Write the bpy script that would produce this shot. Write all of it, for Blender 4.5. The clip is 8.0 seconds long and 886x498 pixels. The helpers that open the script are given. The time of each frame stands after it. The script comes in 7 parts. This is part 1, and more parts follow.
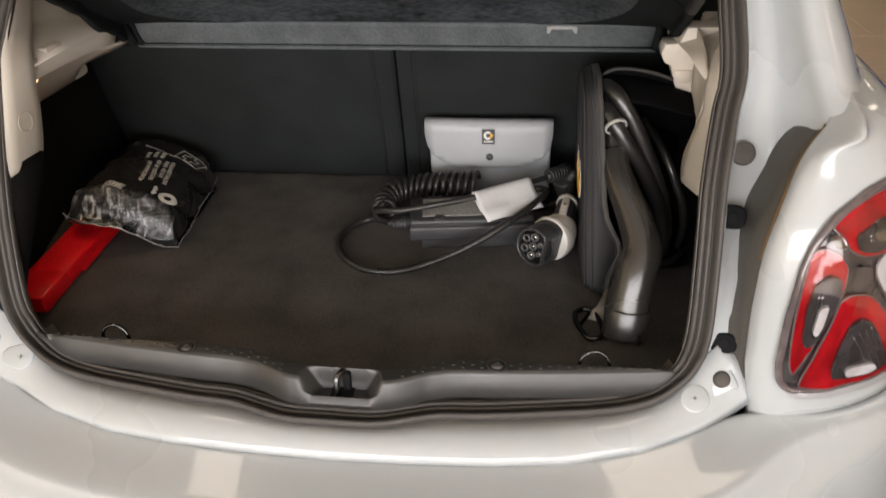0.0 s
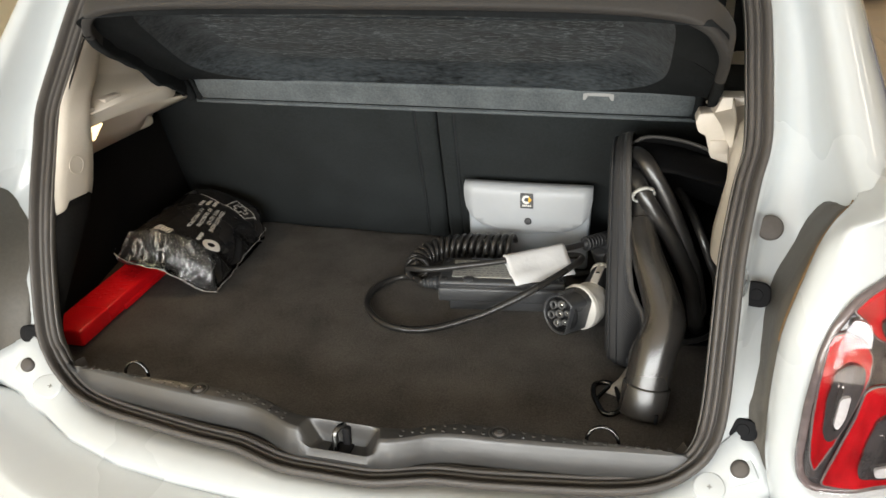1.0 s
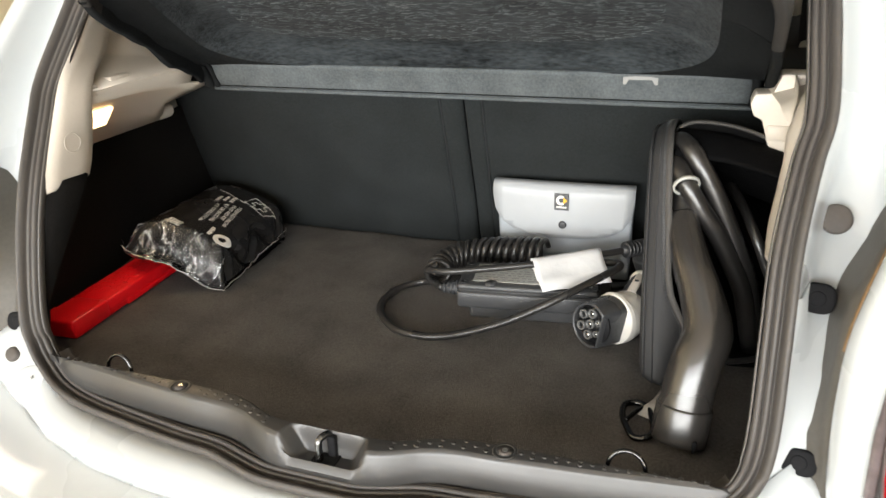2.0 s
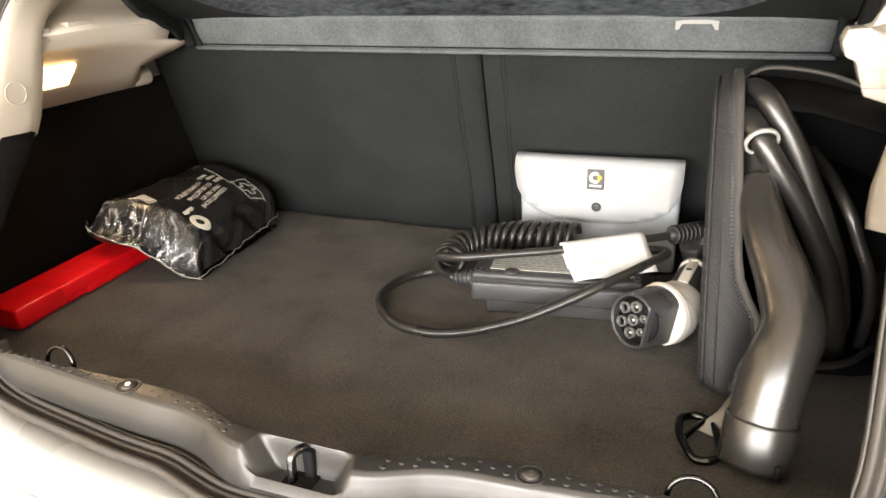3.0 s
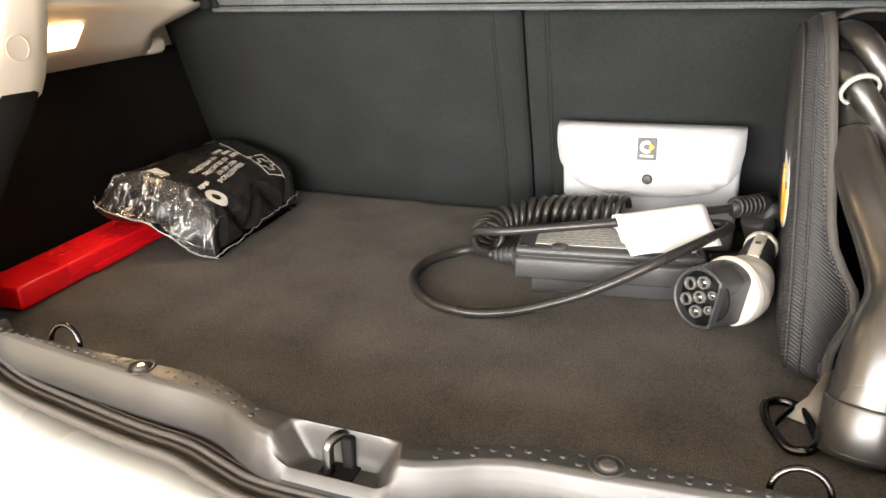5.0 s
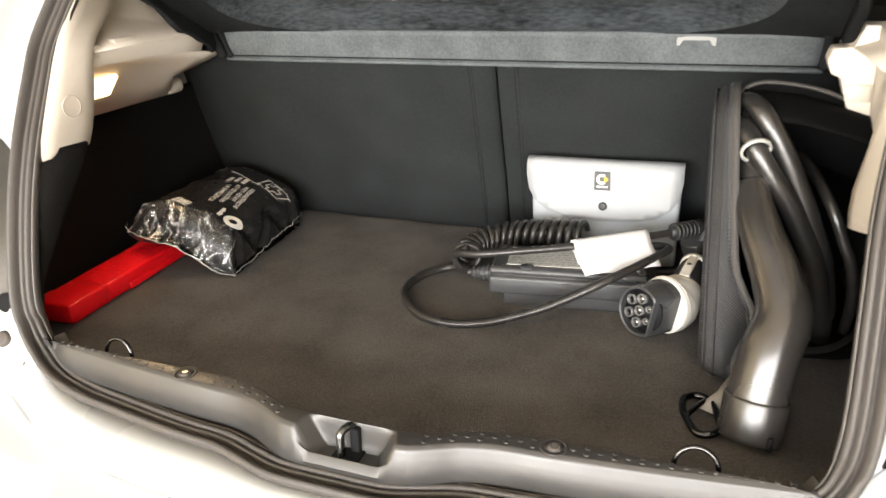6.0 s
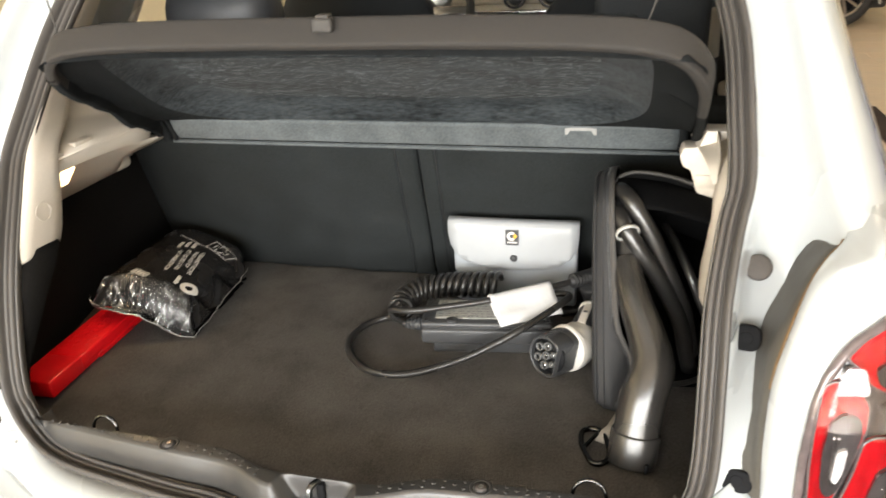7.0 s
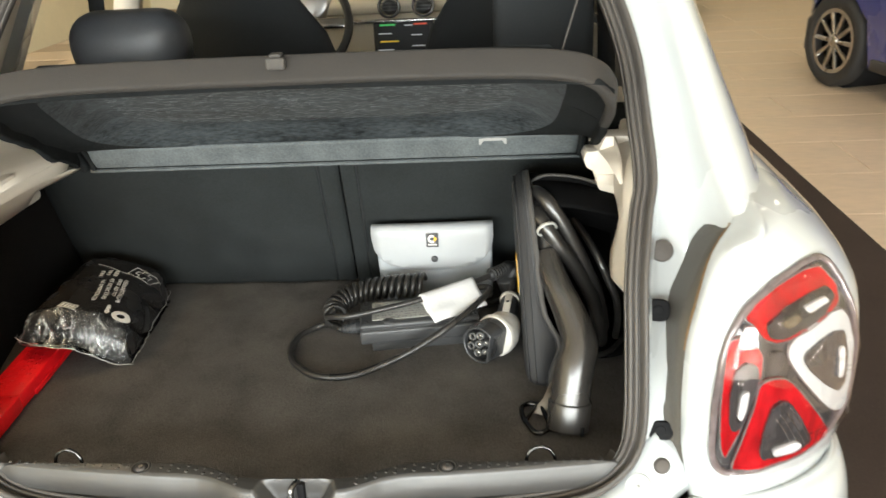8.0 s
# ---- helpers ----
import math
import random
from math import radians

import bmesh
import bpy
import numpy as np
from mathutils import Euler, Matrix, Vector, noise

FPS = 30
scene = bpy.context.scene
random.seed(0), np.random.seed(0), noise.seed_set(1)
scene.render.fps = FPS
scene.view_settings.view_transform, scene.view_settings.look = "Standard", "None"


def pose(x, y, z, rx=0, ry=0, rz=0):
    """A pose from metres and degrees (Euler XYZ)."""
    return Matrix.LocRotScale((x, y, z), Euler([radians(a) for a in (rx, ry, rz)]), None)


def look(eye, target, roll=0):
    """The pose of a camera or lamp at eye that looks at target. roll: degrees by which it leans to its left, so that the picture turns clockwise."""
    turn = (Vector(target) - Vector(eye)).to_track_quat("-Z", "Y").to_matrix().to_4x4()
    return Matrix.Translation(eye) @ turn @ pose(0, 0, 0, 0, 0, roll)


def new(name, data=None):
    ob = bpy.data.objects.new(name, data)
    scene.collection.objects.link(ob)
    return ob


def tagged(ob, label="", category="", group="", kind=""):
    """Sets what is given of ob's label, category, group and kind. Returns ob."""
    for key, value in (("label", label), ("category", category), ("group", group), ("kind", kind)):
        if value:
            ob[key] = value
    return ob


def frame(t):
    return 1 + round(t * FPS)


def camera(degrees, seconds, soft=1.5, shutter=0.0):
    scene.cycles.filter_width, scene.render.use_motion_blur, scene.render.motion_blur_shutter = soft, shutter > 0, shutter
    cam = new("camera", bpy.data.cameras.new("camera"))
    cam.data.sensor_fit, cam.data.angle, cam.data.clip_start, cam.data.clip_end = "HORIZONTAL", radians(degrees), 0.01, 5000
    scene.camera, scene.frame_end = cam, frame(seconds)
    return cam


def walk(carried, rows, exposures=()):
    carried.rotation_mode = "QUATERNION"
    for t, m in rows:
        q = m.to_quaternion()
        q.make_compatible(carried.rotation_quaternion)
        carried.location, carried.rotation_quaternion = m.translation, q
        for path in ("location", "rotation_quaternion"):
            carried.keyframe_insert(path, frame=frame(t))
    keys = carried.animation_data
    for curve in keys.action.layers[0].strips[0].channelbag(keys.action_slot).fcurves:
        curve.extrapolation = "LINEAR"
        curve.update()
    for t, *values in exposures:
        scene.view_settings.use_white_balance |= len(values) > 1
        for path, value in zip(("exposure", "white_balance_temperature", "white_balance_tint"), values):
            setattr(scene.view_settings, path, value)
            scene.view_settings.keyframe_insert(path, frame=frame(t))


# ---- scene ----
cam = camera(61.6, 8.0, soft=1.5, shutter=0.4)
PATH = [
    (0, (0.262, -0.763, 1.315), (0.031, 0.921, 0.26), -1.8),
    (0.5, (0.326, -0.739, 1.316), (-0.045, 0.974, 0.353), -2.0),
    (1, (0.369, -0.739, 1.298), (-0.112, 0.985, 0.406), -2.1),
    (1.5, (0.403, -0.712, 1.253), (-0.178, 1.01, 0.417), -2.1),
    (1.7, (0.415, -0.685, 1.23), (-0.202, 1.031, 0.407), -2.3),
    (2.8, (0.377, -0.506, 1.082), (-0.325, 1.209, 0.329), -2.2),
    (3, (0.359, -0.489, 1.066), (-0.341, 1.226, 0.313), -2.1),
    (3.5, (0.323, -0.469, 1.033), (-0.383, 1.244, 0.281), -2.0),
    (4, (0.3, -0.455, 1.01), (-0.414, 1.256, 0.259), -2.1),
    (4.5, (0.289, -0.436, 0.997), (-0.428, 1.274, 0.249), -2.0),
    (4.7, (0.286, -0.433, 0.995), (-0.43, 1.278, 0.248), -2.1),
    (6, (0.353, -0.574, 1.107), (-0.331, 1.14, 0.334), -2.3),
    (6.5, (0.382, -0.651, 1.2), (-0.226, 1.078, 0.4), -2.6),
    (7, (0.392, -0.685, 1.302), (-0.101, 1.067, 0.472), -3.2),
    (7.5, (0.339, -0.707, 1.346), (0.034, 1.081, 0.503), -3.2),
    (8, (0.296, -0.795, 1.368), (0.163, 1.007, 0.511), -3.2),
]
walk(cam, [(t, look(eye, target, roll)) for t, eye, target, roll in PATH],
     [(0, -1.0, 6450, 15), (0.5, -0.71, 6400, 13), (1, -0.50, 6300, 8), (1.5, -0.34, 6150, 8), (3, 0.40, 6700, 12), (4.5, 0.64, 6700, 13), (6, 0.40, 6550, 11), (6.5, 0.23, 6450, 9), (7, 0.15, 6450, 9), (8, 0.10, 6250, 4)])

# world and large lights
world = bpy.data.worlds.new("sky")
scene.world = world
world.use_nodes = True
wn = world.node_tree
sky = wn.nodes.new("ShaderNodeTexSky")
sky.sky_type, sky.sun_disc = "NISHITA", False
sky.sun_elevation, sky.sun_rotation = radians(38), radians(200)
wn.links.new(sky.outputs["Color"], wn.nodes["Background"].inputs["Color"])
wn.nodes["Background"].inputs["Strength"].default_value = 0.12


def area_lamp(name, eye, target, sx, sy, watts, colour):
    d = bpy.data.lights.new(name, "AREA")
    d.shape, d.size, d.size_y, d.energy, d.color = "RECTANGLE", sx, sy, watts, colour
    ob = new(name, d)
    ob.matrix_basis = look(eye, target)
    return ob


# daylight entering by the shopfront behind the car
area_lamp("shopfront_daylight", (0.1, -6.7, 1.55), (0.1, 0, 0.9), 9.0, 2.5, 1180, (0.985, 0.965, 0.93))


# ---- materials ----
def mat(name, col, rough=0.5, metal=0.0, var=0.12, scale=60.0, big=4.0, bump=0.0, bscale=None, coat=0.0, spec=None, stretch=(1, 1, 1), sheen=0.0, rvar=0.08, con=0.35):
    m = bpy.data.materials.new(name)
    m.use_nodes = True
    t = m.node_tree
    b = t.nodes["Principled BSDF"]
    co = t.nodes.new("ShaderNodeTexCoord")
    mp = t.nodes.new("ShaderNodeMapping")
    mp.inputs["Scale"].default_value = stretch
    t.links.new(co.outputs["Object"], mp.inputs["Vector"])
    n1 = t.nodes.new("ShaderNodeTexNoise")
    n1.inputs["Scale"].default_value, n1.inputs["Detail"].default_value = scale, 4
    n2 = t.nodes.new("ShaderNodeTexNoise")
    n2.inputs["Scale"].default_value, n2.inputs["Detail"].default_value = big, 3
    for n in (n1, n2):
        t.links.new(mp.outputs["Vector"], n.inputs["Vector"])
    add = t.nodes.new("ShaderNodeMath")
    add.operation = "ADD"
    t.links.new(n1.outputs["Fac"], add.inputs[0])
    t.links.new(n2.outputs["Fac"], add.inputs[1])
    rng = t.nodes.new("ShaderNodeMapRange")
    rng.inputs["From Min"].default_value, rng.inputs["From Max"].default_value = 1 - con, 1 + con
    rng.inputs["To Min"].default_value, rng.inputs["To Max"].default_value = 1 - var, 1 + var
    t.links.new(add.outputs[0], rng.inputs["Value"])
    mul = t.nodes.new("ShaderNodeVectorMath")
    mul.operation = "SCALE"
    mul.inputs[0].default_value = col
    t.links.new(rng.outputs["Result"], mul.inputs["Scale"])
    t.links.new(mul.outputs["Vector"], b.inputs["Base Color"])
    rr = t.nodes.new("ShaderNodeMapRange")
    rr.inputs["From Min"].default_value, rr.inputs["From Max"].default_value = 0.3, 0.7
    rr.inputs["To Min"].default_value, rr.inputs["To Max"].default_value = max(0.02, rough - rvar), min(1, rough + rvar)
    t.links.new(n2.outputs["Fac"], rr.inputs["Value"])
    t.links.new(rr.outputs["Result"], b.inputs["Roughness"])
    b.inputs["Metallic"].default_value = metal
    b.inputs["Coat Weight"].default_value = coat
    b.inputs["Coat Roughness"].default_value = 0.04
    b.inputs["Sheen Weight"].default_value = sheen
    if spec is not None:
        b.inputs["Specular IOR Level"].default_value = spec
    if bump:
        n3 = n1
        if bscale:
            n3 = t.nodes.new("ShaderNodeTexNoise")
            n3.inputs["Scale"].default_value, n3.inputs["Detail"].default_value = bscale, 3
            t.links.new(mp.outputs["Vector"], n3.inputs["Vector"])
        bp = t.nodes.new("ShaderNodeBump")
        bp.inputs["Strength"].default_value, bp.inputs["Distance"].default_value = bump, 0.002
        t.links.new(n3.outputs["Fac"], bp.inputs["Height"])
        t.links.new(bp.outputs["Normal"], b.inputs["Normal"])
    return m


def glow(name, col, strength):
    m = bpy.data.materials.new(name)
    m.use_nodes = True
    b = m.node_tree.nodes["Principled BSDF"]
    b.inputs["Base Color"].default_value = (*col, 1)
    b.inputs["Emission Color"].default_value = (*col, 1)
    b.inputs["Emission Strength"].default_value = strength
    return m


def clear_cover(name):
    """Thin clear moulded plastic: see-through with a faintly wavy gloss."""
    m = bpy.data.materials.new(name)
    m.use_nodes = True
    t = m.node_tree
    t.nodes.remove(t.nodes["Principled BSDF"])
    tr, gl, mx, co, n, bp = (t.nodes.new(k) for k in ("ShaderNodeBsdfTransparent", "ShaderNodeBsdfGlossy", "ShaderNodeMixShader", "ShaderNodeTexCoord", "ShaderNodeTexNoise", "ShaderNodeBump"))
    tr.inputs["Color"].default_value = (0.96, 0.94, 0.94, 1)
    gl.inputs["Roughness"].default_value, mx.inputs["Fac"].default_value = 0.04, 0.045
    n.inputs["Scale"].default_value, n.inputs["Detail"].default_value = 22, 2
    bp.inputs["Strength"].default_value, bp.inputs["Distance"].default_value = 0.25, 0.004
    t.links.new(co.outputs["Object"], n.inputs["Vector"])
    t.links.new(n.outputs["Fac"], bp.inputs["Height"])
    t.links.new(bp.outputs["Normal"], gl.inputs["Normal"])
    t.links.new(tr.outputs[0], mx.inputs[1])
    t.links.new(gl.outputs[0], mx.inputs[2])
    t.links.new(mx.outputs[0], t.nodes["Material Output"].inputs["Surface"])
    return m


def film_sheet(name):
    """Thin clear film: see-through, glossy, with highlights along its creases painted as pale diffuse streaks."""
    m = bpy.data.materials.new(name)
    m.use_nodes = True
    t = m.node_tree
    t.nodes.remove(t.nodes["Principled BSDF"])
    tr, gl, df, both, mx, fr = (t.nodes.new(k) for k in ("ShaderNodeBsdfTransparent", "ShaderNodeBsdfGlossy", "ShaderNodeBsdfDiffuse", "ShaderNodeMixShader", "ShaderNodeMixShader", "ShaderNodeFresnel"))
    gl.inputs["Roughness"].default_value, fr.inputs["IOR"].default_value = 0.11, 1.7
    tr.inputs["Color"].default_value = (0.93, 0.92, 0.91, 1)
    gl.inputs["Color"].default_value = (0.95, 0.98, 1.0, 1)
    df.inputs["Color"].default_value = (0.80, 0.81, 0.82, 1)
    co, bp, n = (t.nodes.new(k) for k in ("ShaderNodeTexCoord", "ShaderNodeBump", "ShaderNodeTexNoise"))
    n.inputs["Scale"].default_value, n.inputs["Detail"].default_value = 130, 4
    bp.inputs["Strength"].default_value, bp.inputs["Distance"].default_value = 0.8, 0.006
    t.links.new(co.outputs["Object"], n.inputs["Vector"])
    t.links.new(n.outputs["Fac"], bp.inputs["Height"])
    t.links.new(bp.outputs["Normal"], gl.inputs["Normal"])
    t.links.new(bp.outputs["Normal"], fr.inputs["Normal"])

    def math_node(op, a, b, clamp=False):
        k = t.nodes.new("ShaderNodeMath")
        k.operation, k.use_clamp = op, clamp
        for i, v in enumerate((a, b)):
            if isinstance(v, (int, float)):
                k.inputs[i].default_value = v
            else:
                t.links.new(v, k.inputs[i])
        return k.outputs[0]

    # painted crease highlights: thin ridges where a noise passes its middle, broken up by a second one
    r = t.nodes.new("ShaderNodeTexNoise")
    r.inputs["Scale"].default_value, r.inputs["Detail"].default_value, r.inputs["Distortion"].default_value = 30, 2, 0.4
    g = t.nodes.new("ShaderNodeTexNoise")
    g.inputs["Scale"].default_value, g.inputs["Detail"].default_value = 26, 2
    mp = t.nodes.new("ShaderNodeMapping")
    mp.inputs["Scale"].default_value = (1.9, 0.7, 0.8)
    t.links.new(co.outputs["Object"], mp.inputs["Vector"])
    for k in (r, g):
        t.links.new(mp.outputs["Vector"], k.inputs["Vector"])
    ridge = math_node("SUBTRACT", 1.0, math_node("MULTIPLY", math_node("ABSOLUTE", math_node("SUBTRACT", r.outputs["Fac"], 0.5), 0), 15.0), True)
    patch = math_node("MULTIPLY", math_node("SUBTRACT", g.outputs["Fac"], 0.42), 5.0, True)
    crease = math_node("MULTIPLY", ridge, patch, True)
    fac = math_node("ADD", math_node("MULTIPLY", fr.outputs["Fac"], 0.60), math_node("MULTIPLY", crease, 0.68), True)
    t.links.new(math_node("ADD", math_node("MULTIPLY", crease, 0.65), 0.04), both.inputs["Fac"])
    t.links.new(gl.outputs[0], both.inputs[1])
    t.links.new(df.outputs[0], both.inputs[2])
    t.links.new(fac, mx.inputs["Fac"])
    t.links.new(tr.outputs[0], mx.inputs[1])
    t.links.new(both.outputs[0], mx.inputs[2])
    t.links.new(mx.outputs[0], t.nodes["Material Output"].inputs["Surface"])
    return m


PAINT = mat("white_car_paint", (0.54, 0.57, 0.58), 0.28, var=0.015, coat=1.0, rvar=0.03)
TRIM = mat("ivory_trim_plastic", (0.69, 0.63, 0.545), 0.5, var=0.03, scale=300, bump=0.15, bscale=900)
CARPET = mat("boot_carpet", (0.096, 0.0895, 0.084), 0.95, var=0.52, scale=330, big=11, con=0.36, bump=0.9, bscale=800, spec=0.15, sheen=0.06)
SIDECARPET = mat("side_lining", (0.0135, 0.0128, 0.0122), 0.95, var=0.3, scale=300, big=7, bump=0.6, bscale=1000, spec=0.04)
SEAT = mat("seat_back_cloth", (0.0198, 0.0226, 0.0232), 0.9, var=0.34, scale=300, big=14, con=0.4, bump=0.7, bscale=1300, spec=0.2)
SILL = mat("sill_plastic", (0.034, 0.033, 0.032), 0.42, var=0.1, scale=500, big=8, bump=0.08, bscale=1600, spec=1.0)
RUBBER = mat("seal_rubber", (0.075, 0.068, 0.062), 0.55, var=0.1, scale=200, big=12, bump=0.15, bscale=700)
FOAM = mat("brown_foam", (0.20, 0.12, 0.055), 0.8, var=0.2, scale=120)
HOUSING = mat("black_lamp_housing", (0.102, 0.094, 0.081), 0.5, spec=0.3, var=0.12, scale=200, bump=0.2, bscale=900)
STOP = mat("rubber_stop", (0.012, 0.012, 0.013), 0.7, var=0.15, scale=200, bump=0.2, spec=0.12)
GREYBUNG = mat("grey_bung", (0.085, 0.074, 0.066), 0.6, var=0.1, scale=200, bump=0.2)
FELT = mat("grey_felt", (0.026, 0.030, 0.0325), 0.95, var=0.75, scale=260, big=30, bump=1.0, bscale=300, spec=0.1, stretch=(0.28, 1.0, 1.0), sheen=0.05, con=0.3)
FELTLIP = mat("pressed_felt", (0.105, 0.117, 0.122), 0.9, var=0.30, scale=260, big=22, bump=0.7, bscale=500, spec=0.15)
FLUFF = mat("felt_fibres", (0.13, 0.145, 0.15), 0.9, var=0.4, scale=60, big=20)
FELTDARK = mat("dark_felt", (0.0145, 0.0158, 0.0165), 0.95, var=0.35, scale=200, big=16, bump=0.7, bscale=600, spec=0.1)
SHELFRIM = mat("shelf_rim_cloth", (0.031, 0.028, 0.0255), 0.8, var=0.12, scale=400, big=8, bump=0.3, bscale=1200)
RED = mat("red_plastic", (0.93, 0.007, 0.014), 0.32, var=0.06, scale=90, bump=0.1, bscale=300)
BLACKPLASTIC = mat("black_plastic", (0.030, 0.030, 0.031), 0.4, var=0.12, scale=250, bump=0.2, bscale=1200)
GREYPLASTIC = mat("dark_grey_plastic", (0.055, 0.056, 0.058), 0.34, var=0.12, scale=250, bump=0.25, bscale=1200)
CABLE = mat("cable_sheath", (0.026, 0.0245, 0.023), 0.32, spec=0.6, var=0.1, scale=150, bump=0.1)
# the same sheath, its colour darkened for the shade in the cable case
CABLESHADED = mat("shaded_cable_sheath", (0.017, 0.016, 0.015), 0.32, spec=0.9, var=0.1, scale=150, bump=0.1)
WHITEPLASTIC = mat("white_plug_shell", (0.74, 0.71, 0.65), 0.35, var=0.03, scale=120)
POUCHMAT = mat("white_pouch_vinyl", (0.37, 0.385, 0.40), 0.36, var=0.03, scale=60, bump=0.12, bscale=90)
POUCHBODY = mat("pouch_body_vinyl", (0.315, 0.34, 0.365), 0.42, var=0.03, scale=60, bump=0.12, bscale=90)
PAPER = mat("white_paper", (0.66, 0.66, 0.66), 0.8, var=0.05, scale=40, bump=0.3, bscale=120)
PRINT = mat("white_print", (0.72, 0.70, 0.66), 0.6, var=0.08, scale=300)
GREYPRINT = mat("grey_print", (0.25, 0.25, 0.24), 0.6, var=0.1, scale=300)
LABELMAT = mat("silver_label", (0.42, 0.42, 0.39), 0.4, var=0.06, scale=200)
YELLOW = mat("yellow_print", (0.80, 0.45, 0.03), 0.5, var=0.04, scale=200)
STEEL = mat("steel", (0.55, 0.54, 0.52), 0.28, metal=1.0, var=0.08, scale=120)
HOOPSTEEL = mat("worn_hoop_steel", (0.15, 0.15, 0.147), 0.26, metal=1.0, var=0.35, scale=140, big=40)
DARKSTEEL = mat("dark_chrome", (0.085, 0.085, 0.085), 0.2, metal=1.0, var=0.1, scale=120)
BAGFILM = mat("black_bag_film", (0.020, 0.019, 0.019), 0.24, var=0.2, scale=80, big=16, bump=0.4, bscale=24)
CASECLOTH = mat("ribbed_case_cloth", (0.024, 0.024, 0.025), 0.6, var=0.3, scale=500, big=10, bump=0.5, bscale=1100)
ribs = CASECLOTH.node_tree.nodes.new("ShaderNodeTexWave")
ribs.bands_direction = "DIAGONAL"
ribs.inputs["Scale"].default_value, ribs.inputs["Distortion"].default_value = 150, 0.3
rib_co = CASECLOTH.node_tree.nodes.new("ShaderNodeTexCoord")
rib_bump = CASECLOTH.node_tree.nodes.new("ShaderNodeBump")
rib_bump.inputs["Strength"].default_value, rib_bump.inputs["Distance"].default_value = 0.7, 0.0008
CASECLOTH.node_tree.links.new(rib_co.outputs["Object"], ribs.inputs["Vector"])
CASECLOTH.node_tree.links.new(ribs.outputs["Fac"], rib_bump.inputs["Height"])
CASECLOTH.node_tree.links.new(rib_bump.outputs["Normal"], CASECLOTH.node_tree.nodes["Principled BSDF"].inputs["Normal"])
STRAP = mat("beige_webbing", (0.34, 0.31, 0.27), 0.7, var=0.15, scale=400, bump=0.6, bscale=1200)
# near black: the shade inside the open case is put into this colour
CASESHADE = mat("shaded_case_lining", (0.0035, 0.0035, 0.0037), 0.85, var=0.25, scale=200, bump=0.4, spec=0.06)
HANDLE = mat("smooth_black_plug_plastic", (0.030, 0.0275, 0.025), 0.28, spec=1.0, var=0.1, scale=200, bump=0.08, bscale=900)
SEALLIP = mat("seal_lip_rubber", (0.125, 0.115, 0.105), 0.5, var=0.08, scale=200)
ZIP = mat("zip_tape", (0.060, 0.056, 0.052), 0.55, var=0.2, scale=500, bump=0.5, bscale=1500)
CONTACT = mat("contact_sleeve", (0.11, 0.11, 0.107), 0.4, var=0.1, scale=300)
LEATHER = mat("grey_headrest_leather", (0.045, 0.048, 0.054), 0.42, var=0.1, scale=160, bump=0.3, bscale=500)
SEATBLACK = mat("front_seat_cloth", (0.016, 0.018, 0.020), 0.85, var=0.2, scale=300, bump=0.4, bscale=900)
CREAM = mat("cream_dashboard", (0.62, 0.55, 0.42), 0.6, var=0.06, scale=200, bump=0.15, bscale=500)
LENSEDGE = mat("smoky_lens_edge", (0.13, 0.105, 0.105), 0.15, var=0.4, scale=60, coat=1.0)
LENSRED = mat("red_lens", (0.40, 0.006, 0.011), 0.10, var=0.5, scale=60, big=18, coat=1.0, bump=0.3, bscale=90, stretch=(1, 1, 0.35))
LENSDARK = mat("smoked_lens", (0.050, 0.048, 0.049), 0.14, var=0.6, scale=70, big=24, coat=1.0, bump=0.8, bscale=110, stretch=(1, 1, 0.4))
LENSCHROME = mat("lamp_reflector", (0.55, 0.56, 0.58), 0.16, metal=1.0, var=0.3, scale=90, big=30)
LIGHTGUIDE = mat("milky_light_guide", (0.62, 0.63, 0.64), 0.25, var=0.25, scale=150, big=30, coat=0.6)
FILM = film_sheet("crinkled_clear_film")
LENSCOVER = clear_cover("clear_lamp_cover")
FLOORMAT = mat("dark_display_mat", (0.060, 0.046, 0.040), 0.95, var=0.2, scale=200, big=3, bump=0.5, bscale=500, spec=0.1)
TILE = mat("beige_floor_tile", (0.70, 0.56, 0.415), 0.38, var=0.10, scale=9, big=1.2, bump=0.03, bscale=50, stretch=(1, 3, 1))
GROUT = mat("tile_grout", (0.50, 0.40, 0.29), 0.9, var=0.1, scale=60)
WALL = mat("cream_wall_paint", (0.74, 0.68, 0.50), 0.85, var=0.04, scale=20, bump=0.1)
CEIL = mat("beige_ceiling", (0.50, 0.46, 0.40), 0.9, var=0.03, scale=20)
BLUEPAINT = mat("deep_blue_car_paint", (0.03, 0.04, 0.20), 0.25, var=0.06, scale=40, coat=1.0)
SILVERPAINT = mat("pale_car_paint", (0.62, 0.63, 0.63), 0.25, var=0.03, scale=40, coat=1.0)
TYRE = mat("tyre_rubber", (0.028, 0.027, 0.026), 0.75, var=0.15, scale=90, bump=0.3)
ALLOY = mat("alloy_rim", (0.46, 0.44, 0.42), 0.3, metal=1.0, var=0.1, scale=60)
LAMPGLOW = glow("boot_lamp_glow", (1.0, 0.68, 0.34), 4.0)
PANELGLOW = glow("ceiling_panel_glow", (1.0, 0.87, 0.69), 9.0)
SCREENS = {c: glow("screen_" + c, v, 0.35) for c, v in {"dark": (0.004, 0.004, 0.005), "green": (0.1, 0.6, 0.15), "yellow": (0.75, 0.5, 0.05), "red": (0.7, 0.1, 0.06), "white": (0.6, 0.6, 0.62)}.items()}


# ---- builders ----
def thing(name, loc, label, category, group="", kind=""):
    ob = new(name)
    ob.empty_display_size = 0.05
    ob.location = loc
    return tagged(ob, label, category, group, kind)


